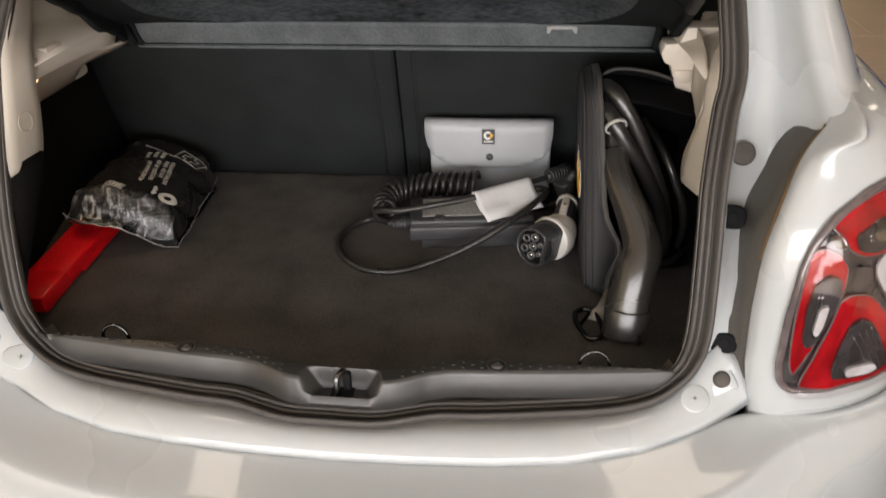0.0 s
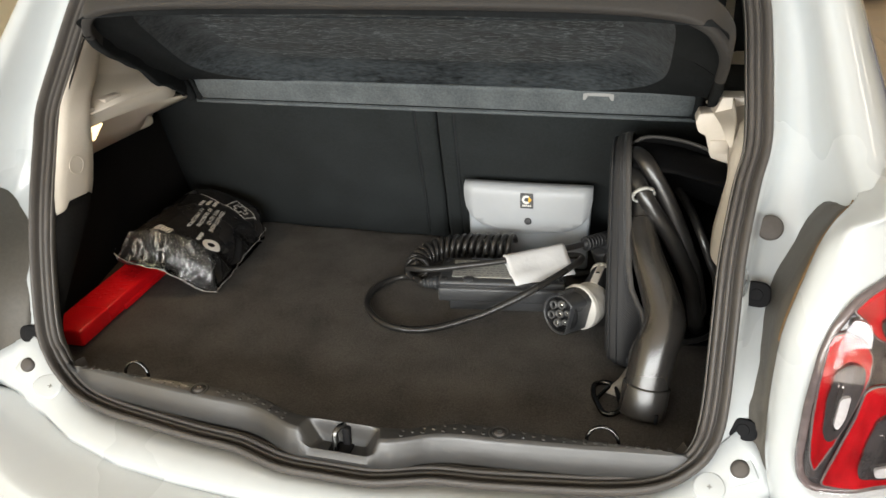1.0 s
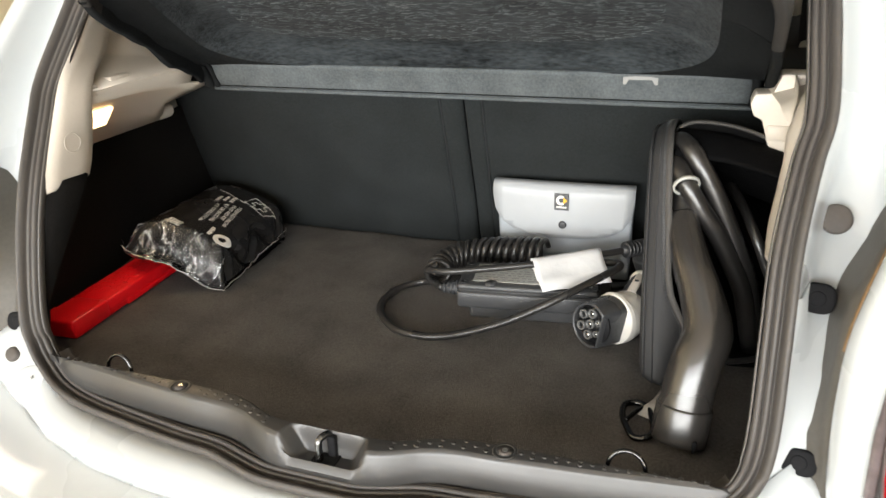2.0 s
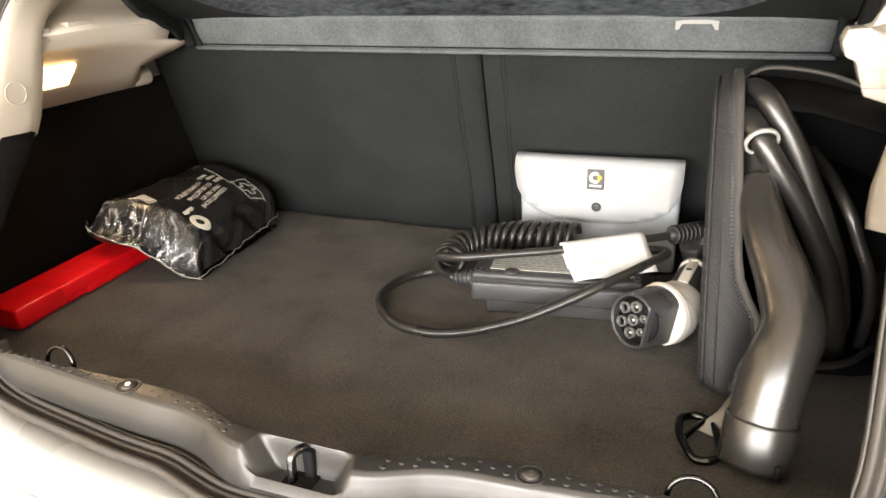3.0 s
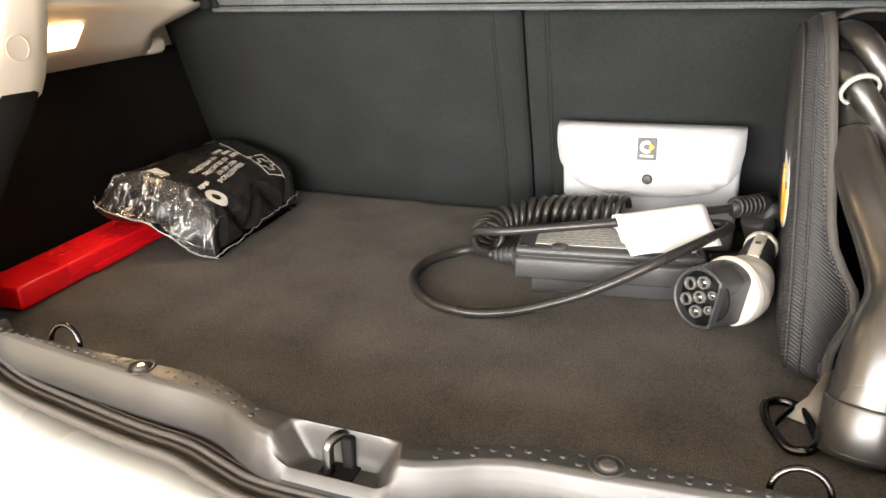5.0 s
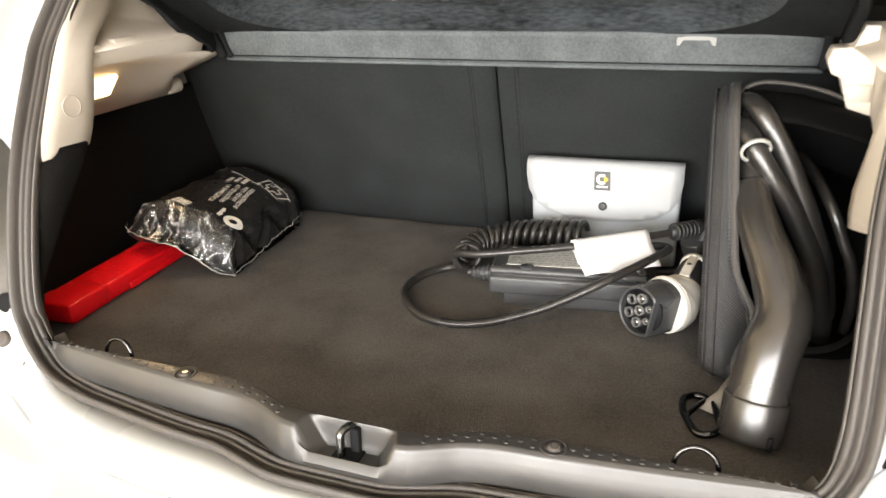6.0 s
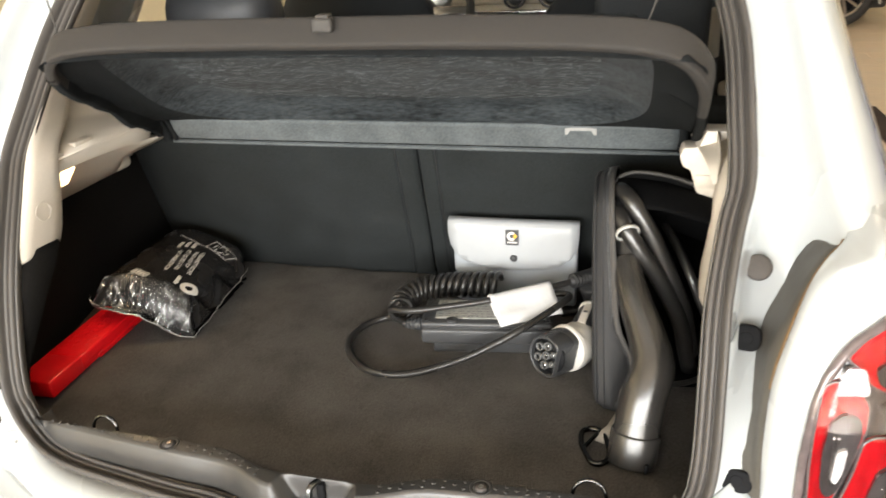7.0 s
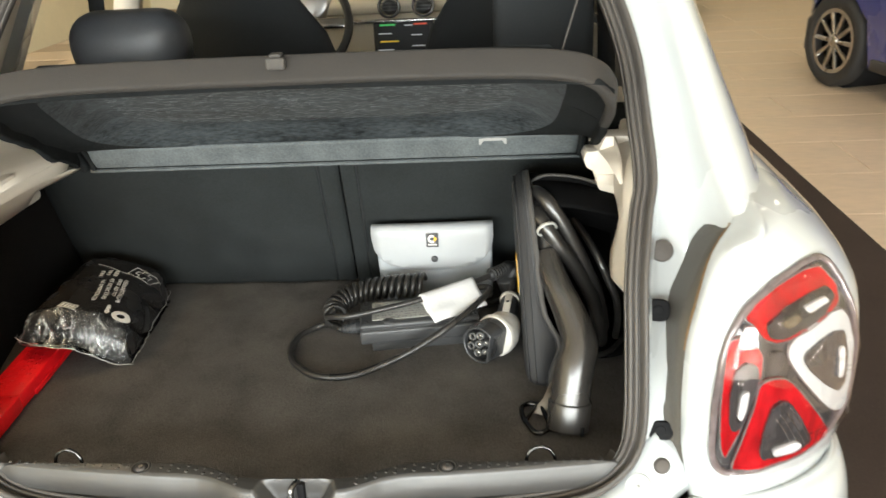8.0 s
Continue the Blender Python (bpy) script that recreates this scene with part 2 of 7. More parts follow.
def home(parent):
    """The inverse of a parent's place, so that parts can be built in world metres."""
    return Matrix.Translation(-parent.location) if parent.type == "EMPTY" else Matrix()


def part(name, bm, material, parent=None, label="", smooth=True, fix=True):
    if fix:
        bmesh.ops.recalc_face_normals(bm, faces=bm.faces)
    me = bpy.data.meshes.new(name)
    bm.to_mesh(me)
    bm.free()
    me.materials.append(material)
    if smooth:
        me.shade_smooth()
    ob = new(name, me)
    if parent:
        ob.parent = parent
        ob.matrix_parent_inverse = home(parent)
    return tagged(ob, label)


def lone(name, bm, material, label, category, group="", kind="", smooth=True):
    return tagged(part(name, bm, material, None, "", smooth), label, category, group, kind)


def share(name, ob, parent, m):
    """Another object on the same mesh."""
    o = new(name, ob.data)
    o.parent = parent
    o.matrix_parent_inverse = home(parent)
    o.matrix_basis = m
    return o


def sharp(ob, deg=35):
    ob.data.set_sharp_from_angle(angle=radians(deg))
    return ob


def solid(ob, t, offset=-1.0):
    md = ob.modifiers.new("thickness", "SOLIDIFY")
    md.thickness, md.offset = t, offset
    return ob


def block(x0, x1, y0, y1, z0, z1, bev=0.0, seg=2, m=None, bm=None, taper=1.0):
    bm = bm or bmesh.new()
    r = bmesh.ops.create_cube(bm, size=1.0)
    vs = r["verts"]
    for v in vs:
        k = taper if v.co.z < 0 else 1.0
        v.co = Vector(((x0 + x1) / 2 + v.co.x * (x1 - x0) * k, (y0 + y1) / 2 + v.co.y * (y1 - y0) * k, (z0 + z1) / 2 + v.co.z * (z1 - z0)))
    if bev:
        es = {e for v in vs for e in v.link_edges}
        out = bmesh.ops.bevel(bm, geom=list(es), offset=bev, segments=seg, affect="EDGES", profile=0.5)
        vs = list({v for f in out["faces"] for v in f.verts} | {v for v in vs if v.is_valid})
    if m is not None:
        bmesh.ops.transform(bm, matrix=m, verts=vs)
    return bm


def disc_solid(r0, r1, h, m, seg=28, bev=0.0, bm=None):
    bm = bm or bmesh.new()
    r = bmesh.ops.create_cone(bm, cap_ends=True, segments=seg, radius1=r0, radius2=r1, depth=h)
    vs = r["verts"]
    if bev:
        es = {e for v in vs for e in v.link_edges if abs(e.verts[0].co.z - e.verts[1].co.z) < 1e-6}
        out = bmesh.ops.bevel(bm, geom=list(es), offset=bev, segments=2, affect="EDGES", profile=0.5)
        vs = list({v for f in out["faces"] for v in f.verts} | {v for v in vs if v.is_valid})
    bmesh.ops.transform(bm, matrix=m, verts=vs)
    return bm


def along(a, b):
    """The pose that takes +z to the way from a to b, at their middle."""
    a, b = Vector(a), Vector(b)
    return Matrix.Translation((a + b) / 2) @ (b - a).to_track_quat("Z", "Y").to_matrix().to_4x4()


def facing(at, way):
    return Matrix.Translation(at) @ Vector(way).to_track_quat("Z", "Y").to_matrix().to_4x4()


def smooth_path(pts, n=8, closed=False):
    pts = [Vector(p) for p in pts]
    out, m = [], len(pts)
    for i in range(m if closed else m - 1):
        g = (lambda k: pts[k % m]) if closed else (lambda k: pts[max(0, min(m - 1, k))])
        p0, p1, p2, p3 = g(i - 1), g(i), g(i + 1), g(i + 2)
        for j in range(n):
            t = j / n
            out.append(0.5 * (2 * p1 + (p2 - p0) * t + (2 * p0 - 5 * p1 + 4 * p2 - p3) * t * t + (3 * p1 - p0 - 3 * p2 + p3) * t ** 3))
    if not closed:
        out.append(pts[-1])
    return out


def sweep(path, section, closed=False, up=(0, 0, 1), caps=True, bm=None, seg=12):
    """Carries a closed section of (side, up) points, or a radius or list of radii, along a path."""
    bm = bm or bmesh.new()
    n, rings, prev = len(path), [], None
    for i, p in enumerate(path):
        a, b = path[(i - 1) % n if closed else max(0, i - 1)], path[(i + 1) % n if closed else min(n - 1, i + 1)]
        t = (Vector(b) - Vector(a)).normalized()
        if prev is None:
            side = t.cross(Vector(up))
            if side.length < 1e-3:
                side = t.cross(Vector((1, 0, 0)))
            side.normalize()
        else:
            side = (prev - t * prev.dot(t)).normalized()
        prev = side
        u = side.cross(t)
        if isinstance(section, (int, float)) or isinstance(section[0], (int, float)):
            r = section if isinstance(section, (int, float)) else section[i]
            sec = [(r * math.cos(k * math.tau / seg), r * math.sin(k * math.tau / seg)) for k in range(seg)]
        else:
            sec = section
        rings.append([bm.verts.new(Vector(p) + side * s + u * w) for s, w in sec])
    m = len(rings[0])
    for i in range(n if closed else n - 1):
        r0, r1 = rings[i], rings[(i + 1) % n]
        for k in range(m):
            bm.faces.new((r0[k], r0[(k + 1) % m], r1[(k + 1) % m], r1[k]))
    if caps and not closed:
        bm.faces.new(rings[0][::-1])
        bm.faces.new(rings[-1])
    return bm


def tube(pts, r, n=8, closed=False, bm=None):
    path = smooth_path(pts, n, closed)
    if not isinstance(r, (int, float)):
        r = list(np.interp(np.linspace(0, len(r) - 1, len(path)), range(len(r)), r))
    return sweep(path, r, closed, bm=bm, seg=16)


def loft(rows, bm=None, flip=False):
    bm = bm or bmesh.new()
    vs = [[bm.verts.new(Vector(p)) for p in row] for row in rows]
    for a, b in zip(vs, vs[1:]):
        for k in range(len(a) - 1):
            q = (a[k], a[k + 1], b[k + 1], b[k])
            bm.faces.new(q[::-1] if flip else q)
    return bm


def prism(poly, depth, m=None, bm=None, bev=0.0):
    """A flat outline in x, z made solid along y."""
    bm = bm or bmesh.new()
    f = bm.faces.new([bm.verts.new((x, 0, z)) for x, z in poly])
    r = bmesh.ops.extrude_face_region(bm, geom=[f])
    new_vs = [g for g in r["geom"] if isinstance(g, bmesh.types.BMVert)]
    for v in new_vs:
        v.co.y += depth
    vs = list(f.verts) + new_vs
    if bev:
        es = [e for e in bm.edges if all(v in vs for v in e.verts)]
        out = bmesh.ops.bevel(bm, geom=es, offset=bev, segments=2, affect="EDGES", profile=0.5)
        vs = list({v for fc in out["faces"] for v in fc.verts} | {v for v in vs if v.is_valid})
    if m is not None:
        bmesh.ops.transform(bm, matrix=m, verts=vs)
    return bm


def round_poly(poly, r, n=5):
    """The outline with its corners rounded."""
    out, m = [], len(poly)
    for i in range(m):
        a, p, b = (Vector(poly[k % m]) for k in (i - 1, i, i + 1))
        ra = min(r, (a - p).length * 0.45, (b - p).length * 0.45)
        s, e = p + (a - p).normalized() * ra, p + (b - p).normalized() * ra
        out += [tuple((1 - t) ** 2 * s + 2 * t * (1 - t) * p + t * t * e) for t in (k / n for k in range(n + 1))]
    return out


def skin(poly, surf, off, thick, step=0.02):
    """An outline in x, z laid on the surface y = surf(x, z), raised by off and thick metres deep."""
    bm = bmesh.new()
    bm.faces.new([bm.verts.new((x, 0, z)) for x, z in poly])
    xs, zs = [p[0] for p in poly], [p[1] for p in poly]
    for ax, lo, hi in ((0, min(xs), max(xs)), (2, min(zs), max(zs))):
        k = lo + step
        while k < hi - step * 0.3:
            co, no = [0, 0, 0], [0, 0, 0]
            co[ax], no[ax] = k, 1
            bmesh.ops.bisect_plane(bm, geom=bm.verts[:] + bm.edges[:] + bm.faces[:], plane_co=co, plane_no=no, dist=1e-5)
            k += step
    r = bmesh.ops.extrude_face_region(bm, geom=bm.faces[:])
    top = {g for g in r["geom"] if isinstance(g, bmesh.types.BMVert)}
    for v in bm.verts:
        v.co.y = surf(v.co.x, v.co.z) - off + (0 if v in top else thick)
    return bm


def ramp(a, b, v):
    k = max(0.0, min(1.0, (v - a) / (b - a)))
    return k * k * (3 - 2 * k)


def mirrored(bm, sx):
    if sx < 0:
        bmesh.ops.scale(bm, vec=(-1, 1, 1), verts=bm.verts)
        bmesh.ops.reverse_faces(bm, faces=bm.faces)
    return bm


def lettering(name, text, size, m, material, parent, depth=0.0004):
    cu = bpy.data.curves.new(name, "FONT")
    cu.body, cu.size, cu.extrude, cu.align_x, cu.align_y = text, size, depth, "CENTER", "CENTER"
    tmp = bpy.data.objects.new(name, cu)
    me = bpy.data.meshes.new_from_object(tmp)
    bpy.data.objects.remove(tmp)
    me.transform(m)
    me.materials.clear()
    me.materials.append(material)
    me.name = name
    ob = new(name, me)
    ob.parent = parent
    ob.matrix_parent_inverse = home(parent)
    return ob


def ring_flat(r0, r1, h, m, seg=32, arc=(0, math.tau), bm=None):
    """A flat ring or part of one, h high, with its axis along the pose's z."""
    bm = bm or bmesh.new()
    full = abs(arc[1] - arc[0] - math.tau) < 1e-6
    rows = []
    for i in range(seg if full else seg + 1):
        a = arc[0] + (arc[1] - arc[0]) * i / seg
        c, s = math.cos(a), math.sin(a)
        rows.append([bm.verts.new(m @ Vector((r * c, r * s, z))) for r, z in ((r0, 0), (r1, 0), (r1, h), (r0, h))])
    for i in range(seg):
        a, b = rows[i], rows[(i + 1) % len(rows)]
        for k in range(4):
            bm.faces.new((a[k], a[(k + 1) % 4], b[(k + 1) % 4], b[k]))
    if not full:
        bm.faces.new(rows[0])
        bm.faces.new(rows[-1][::-1])
    return bm


# ---- the showroom ----
HX, WX, HY0, HY1, HZ = 9.0, -4.9, -7.0, 11.0, 3.9
ground = lone("ground", block(WX, HX, HY0, HY1, -0.10, -0.006), GROUT, "beige floor with pale grout joints", "floor", kind="structure", smooth=False)
lone("display_mat", block(-1.86, 1.86, -2.6, 4.6, -0.004, 0.006, 0.002), FLOORMAT, "dark brown flat display mat under the white car", "mat", smooth=False)
lone("ceiling", block(WX, HX, HY0, HY1, HZ, HZ + 0.2), CEIL, "plain beige showroom ceiling", "ceiling", kind="structure", smooth=False)
for nm, b in (("wall_north", (WX, HX, HY1, HY1 + 0.2)), ("wall_east", (HX, HX + 0.2, HY0, HY1)), ("wall_west", (WX - 0.2, WX, HY0, HY1))):
    lone(nm, block(*b, -0.1, HZ), WALL, "plain cream painted showroom wall", "wall", kind="structure", smooth=False)
# shopfront wall with one wide opening
bm = block(WX - 0.2, -4.7, HY0 - 0.2, HY0, -0.1, HZ)
block(3.8, HX, HY0 - 0.2, HY0, -0.1, HZ, bm=bm)
block(-4.7, 3.8, HY0 - 0.2, HY0, -0.1, 0.45, bm=bm)
block(-4.7, 3.8, HY0 - 0.2, HY0, 3.55, HZ, bm=bm)
lone("wall_south", bm, WALL, "cream showroom wall with a wide shopfront opening", "wall", kind="structure", smooth=False)


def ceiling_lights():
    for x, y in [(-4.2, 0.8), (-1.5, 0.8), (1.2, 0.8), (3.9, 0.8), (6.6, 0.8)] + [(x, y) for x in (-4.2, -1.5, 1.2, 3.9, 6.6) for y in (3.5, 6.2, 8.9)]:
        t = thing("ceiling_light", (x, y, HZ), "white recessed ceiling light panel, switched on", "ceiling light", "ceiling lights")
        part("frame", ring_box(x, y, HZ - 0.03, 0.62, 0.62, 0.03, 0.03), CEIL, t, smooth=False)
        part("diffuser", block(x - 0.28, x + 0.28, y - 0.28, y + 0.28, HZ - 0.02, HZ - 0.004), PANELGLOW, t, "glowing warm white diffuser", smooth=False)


def ring_box(x, y, z, w, d, rim, h, bm=None):
    bm = bm or bmesh.new()
    block(x - w / 2, x + w / 2, y - d / 2, y - d / 2 + rim, z, z + h, bm=bm)
    block(x - w / 2, x + w / 2, y + d / 2 - rim, y + d / 2, z, z + h, bm=bm)
    block(x - w / 2, x - w / 2 + rim, y - d / 2 + rim, y + d / 2 - rim, z, z + h, bm=bm)
    block(x + w / 2 - rim, x + w / 2, y - d / 2 + rim, y + d / 2 - rim, z, z + h, bm=bm)
    return bm


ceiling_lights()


# ---- other cars ----
def wheel_parts(parent, at, r, w, sx, spokes=10, rim=ALLOY):
    """A wheel whose outer side looks along sx in x."""
    m = Matrix.Translation(at) @ pose(0, 0, 0, 0, 90 * sx, 0)
    prof = [(-w / 2, r * 0.70), (-w / 2, r * 0.93), (-w / 2 + 0.02, r * 0.99), (w / 2 - 0.02, r * 0.99), (w / 2, r * 0.93), (w / 2 - 0.004, r * 0.72), (w / 2 - 0.04, r * 0.69)]
    bm, seg, rows = bmesh.new(), 40, []
    for i in range(seg):
        a = math.tau * i / seg
        rows.append([bm.verts.new(m @ Vector((q * math.cos(a), q * math.sin(a), h))) for h, q in prof])
    for i in range(seg):
        a, b = rows[i], rows[(i + 1) % seg]
        for k in range(len(prof) - 1):
            bm.faces.new((a[k], a[k + 1], b[k + 1], b[k]))
    wheel = part("wheel", bm, TYRE, parent, "black rubber tyre on an alloy wheel")
    bm = ring_flat(r * 0.62, r * 0.70, 0.06, m @ pose(0, 0, w / 2 - 0.07), 40)
    disc_solid(r * 0.17, r * 0.13, 0.03, m @ pose(0, 0, w / 2 - 0.025), 24, 0.003, bm=bm)
    for i in range(spokes):
        a = 360 * i / spokes
        block(-0.014, 0.014, r * 0.12, r * 0.66, -0.012, 0.012, 0.005, 1, m @ pose(0, 0, w / 2 - 0.028, 0, 0, a), bm)
    sharp(part("rim", bm, rim, wheel, "many-spoked silver alloy rim"))
    part("brake_disc", disc_solid(r * 0.5, r * 0.5, 0.01, m @ pose(0, 0, 0), 32), DARKSTEEL, wheel)
    return wheel


def parked_car(name, label, paint, loc, yaw, length=4.2, width=1.76, r=0.315):
    """A parked car with the wheel nearest its front-left corner at loc; built nose to +y, then turned."""
    t = thing(name, (0, 0, 0), label, "car")
    hw, y0, y1 = width / 2, -length / 2, length / 2
    ya, yb = y1 - 0.70, y0 + 0.72
    rows = []
    ys = [y0, y0 + 0.1, yb - 0.40, yb - 0.30, yb - 0.15, yb, yb + 0.15, yb + 0.30, yb + 0.40, 0, ya - 0.40, ya - 0.30, ya - 0.15, ya, ya + 0.15, ya + 0.30, ya + 0.40, y1 - 0.2, y1 - 0.1, y1]
    def arch(y):
        d = min(abs(y - ya), abs(y - yb))
        return math.sqrt(max(0.0, 0.37 ** 2 - d * d)) + 0.30 if d < 0.37 else 0.20
    for y in ys:
        k = 1.0 - 0.42 * (max(0, abs(y) - length * 0.36) / (length * 0.14)) ** 2
        lo = max(0.20, arch(y))
        tops = np.interp(y, [y0, y0 + 0.5, -1.0, 0.3, 1.0, y1 - 0.3, y1], [0.95, 1.35, 1.48, 1.47, 1.02, 0.92, 0.62])
        row = []
        for s in (1, -1):
            side = [(hw * k * 0.985 * s, lo), (hw * k * s, max(lo, 0.45)), (hw * k * s, max(lo + 0.02, 0.72)), (hw * k * 0.97 * s, min(0.90, tops)), (hw * k * 0.80 * s, tops - 0.02), (hw * k * 0.45 * s, tops)]
            row += [(x, y, z) for x, z in (side if s > 0 else side[::-1])]
        rows.append(row)
    bm = loft(rows)
    for e in (0, -1):
        bm.verts.ensure_lookup_table()
    n = len(rows[0])
    bm.faces.new([bm.verts[i] for i in range(n)])
    bm.faces.new([bm.verts[len(bm.verts) - n + i] for i in range(n)][::-1])
    body = sharp(part("body", bm, paint, t, "painted car body"), 40)
    part("underbody", block(-hw * 0.86, hw * 0.86, y0 + 0.2, y1 - 0.2, 0.16, 0.42, 0.03), BLACKPLASTIC, t, "black underbody and sill")
    for s in (1, -1):
        part("side_sill", block(*sorted((s * hw * 0.90, s * (hw + 0.004))), yb + 0.42, ya - 0.42, 0.19, 0.27, 0.015), BLACKPLASTIC, t, "black plastic sill strip")
        for y in (ya, yb):
            part("wheel_well", disc_solid(0.36, 0.36, 0.30, Matrix.Translation((s * (hw - 0.24), y, r + 0.03)) @ pose(0, 0, 0, 0, 90, 0), 28), STOP, t, "dark wheel well")
            wheel_parts(t, (s * (hw - 0.10), y, r), r, 0.2, s)
        part("side_window", prism(round_poly([(-1.35, 0.96), (0.75, 0.96), (0.25, 1.36), (-1.1, 1.38)], 0.08), 0.02, Matrix.Translation((s * (hw * 0.93), 0, 0)) @ pose(0, 0, 0, 0, 0, 90)), LENSDARK, t, "dark tinted side glass")
    turn = Matrix.Rotation(radians(yaw), 4, "Z")
    anchor = turn @ Vector((-(hw - 0.05), ya, 0))
    t.matrix_basis = Matrix.Translation(Vector((loc[0], loc[1], 0)) - Vector((anchor.x, anchor.y, 0))) @ turn
    return t


# ---- the white car ----
CAR = thing("hatchback_car", (0, 0, 0), "small white hatchback car with its tailgate raised over the open boot", "car")


def seal_side(z):
    return np.interp(z, [0.5, 0.585, 0.69, 0.80, 0.875, 0.955, 1.0, 1.07, 1.15, 1.23, 1.35], [0.03, 0.035, 0.045, 0.08, 0.115, 0.165, 0.20, 0.255, 0.315, 0.375, 0.46])


def gutter(z):
    return np.interp(z, [0.5, 0.585, 0.68, 0.74, 0.78, 0.81, 0.8826, 0.95, 1.0, 1.1, 1.3], [0.045, 0.05, 0.068, 0.10, 0.135, 0.165, 0.2076, 0.238, 0.27, 0.345, 0.48])


HALF = [(0, -0.046, 0.586), (0.06, -0.045, 0.586), (0.10, -0.037, 0.588), (0.145, -0.026, 0.590), (0.21, -0.020, 0.590), (0.30, -0.007, 0.590), (0.375, 0.004, 0.592), (0.43, 0.016, 0.600), (0.465, 0.028, 0.620), (0.485, 0.036, 0.650), (0.493, 0.044, 0.70), (0.498, 0.076, 0.80), (0.502, 0.111, 0.88), (0.513, 0.160, 0.955), (0.522, 0.195, 1.0), (0.516, 0.25, 1.07), (0.504, 0.31, 1.15), (0.48, 0.37, 1.23), (0.44, 0.44, 1.32), (0.36, 0.50, 1.40), (0.2, 0.54, 1.44), (0, 0.55, 1.45)]


def seal_tuck(z):
    """The opening is a little narrower on the driver's far side, below the pillar's bend."""
    return float(np.interp(z, [0.70, 0.85, 0.93, 1.02, 1.15], [0.0, 0.006, 0.008, 0.006, 0.0]))


LOOP = smooth_path([(x - (seal_tuck(z) if x > 0.4 else 0.0), y, z) for x, y, z in HALF] + [(-x, y, z) for x, y, z in HALF[-2:0:-1]], 5, True)


def radial(path, side, deep, n=None):
    """The loop moved outwards by side (in the opening's own plane) and forwards by deep."""
    out, m = [], len(path)
    for i, p in enumerate(path):
        t = (path[(i + 1) % m] - path[i - 1]).normalized()
        o = t.cross(Vector((0, -0.80, 0.60)) if p.z > 0.66 else Vector((0, -0.45, 0.89))).normalized()
        if o.dot(p - Vector((0, 0.2, 1.0))) < 0:
            o = -o
        d = o.cross(t).normalized()
        if d.y < 0:
            d = -d
        out.append(p + o * side + d * deep)
    return out


def closed_loft(curves):
    bm = bmesh.new()
    vs = [[bm.verts.new(p) for p in c] for c in curves]
    m = len(vs[0])
    for a, b in zip(vs, vs[1:]):
        for k in range(m):
            bm.faces.new((a[k], a[(k + 1) % m], b[(k + 1) % m], b[k]))
    return bm


def seal_section(prof):
    return closed_loft([radial(LOOP, s, d) for s, d in prof + prof[:1]])


part("weather_seal", seal_section([(0.0105, 0.006), (0.0118, 0.0), (0.0110, -0.007), (0.008, -0.0112), (0.0045, -0.010), (0.0015, -0.003), (0.001, 0.004), (-0.001, 0.005), (-0.002, 0.000), (-0.0045, -0.0035), (-0.0075, -0.001), (-0.008, 0.005), (-0.009, 0.005), (-0.0098, 0.000), (-0.0125, -0.002), (-0.0155, 0.000), (-0.0165, 0.006), (-0.0165, 0.014), (0.0, 0.018)]), RUBBER, CAR, "dark rubber weather seal running round the boot opening")
part("seal_lip", seal_section([(-0.0175, 0.005), (-0.0185, 0.003), (-0.0195, 0.005), (-0.0195, 0.014), (-0.0175, 0.014)]), SEALLIP, CAR, "thin grey lip of the seal")

# grey carrier strip of the seal along the sill
strips = [radial(LOOP, *s) for s in ((-0.0145, 0.011), (-0.021, 0.0095), (-0.0235, 0.013), (-0.031, 0.015), (-0.033, 0.022))]
idx = sorted((i for i, p in enumerate(LOOP) if p.z < 0.632), key=lambda i: LOOP[i].x)
part("seal_carrier", loft([[c[i] for i in idx] for c in strips]), RUBBER, CAR, "grey carrier strip of the seal")

# sill: painted strip, then bumper
STRIP_X = [0, 0.10, 0.22, 0.32, 0.42, 0.50, 0.550, 0.590]
STRIP_Y = [-0.091, -0.089, -0.082, -0.070, -0.042, -0.003, 0.028, 0.052]
STRIP_Z = [0.560, 0.560, 0.560, 0.561, 0.564, 0.571, 0.582, 0.598]
INNER_X = [0, 0.06, 0.10, 0.145, 0.21, 0.30, 0.375, 0.43, 0.468, 0.495, 0.525]
INNER_Y = [-0.050, -0.049, -0.042, -0.031, -0.024, -0.011, 0.002, 0.016, 0.034, 0.052, 0.066]
INNER_Z = [0.577, 0.577, 0.579, 0.581, 0.581, 0.581, 0.582, 0.588, 0.604, 0.634, 0.665]


def curve_at(u, xs, ys, zs):
    d = np.r_[0, np.cumsum(np.hypot(np.diff(xs), np.hypot(np.diff(ys), np.diff(zs))))]
    return Vector((np.interp(u * d[-1], d, xs), np.interp(u * d[-1], d, ys), np.interp(u * d[-1], d, zs)))


rows = [[], [], [], []]
for i in range(-44, 45):
    u, s = abs(i) / 44, -1 if i < 0 else 1
    a, b = curve_at(u, INNER_X, INNER_Y, INNER_Z), curve_at(u, STRIP_X, STRIP_Y, STRIP_Z)
    for row, p in zip(rows, (a, a.lerp(b, 0.45) + Vector((0, 0, 0.003)), a.lerp(b, 0.92) + Vector((0, 0, 0.002)), b + Vector((0, 0.004, -0.012)))):
        row.append((p.x if s > 0 else -(p.x + 0.020 * ramp(0.490, 0.525, p.x) + 0.045 * ramp(0.53, 0.575, p.x)), p.y, p.z))
solid(part("sill_panel", loft(rows), PAINT, CAR, "white painted sill strip below the seal"), 0.003, 1)

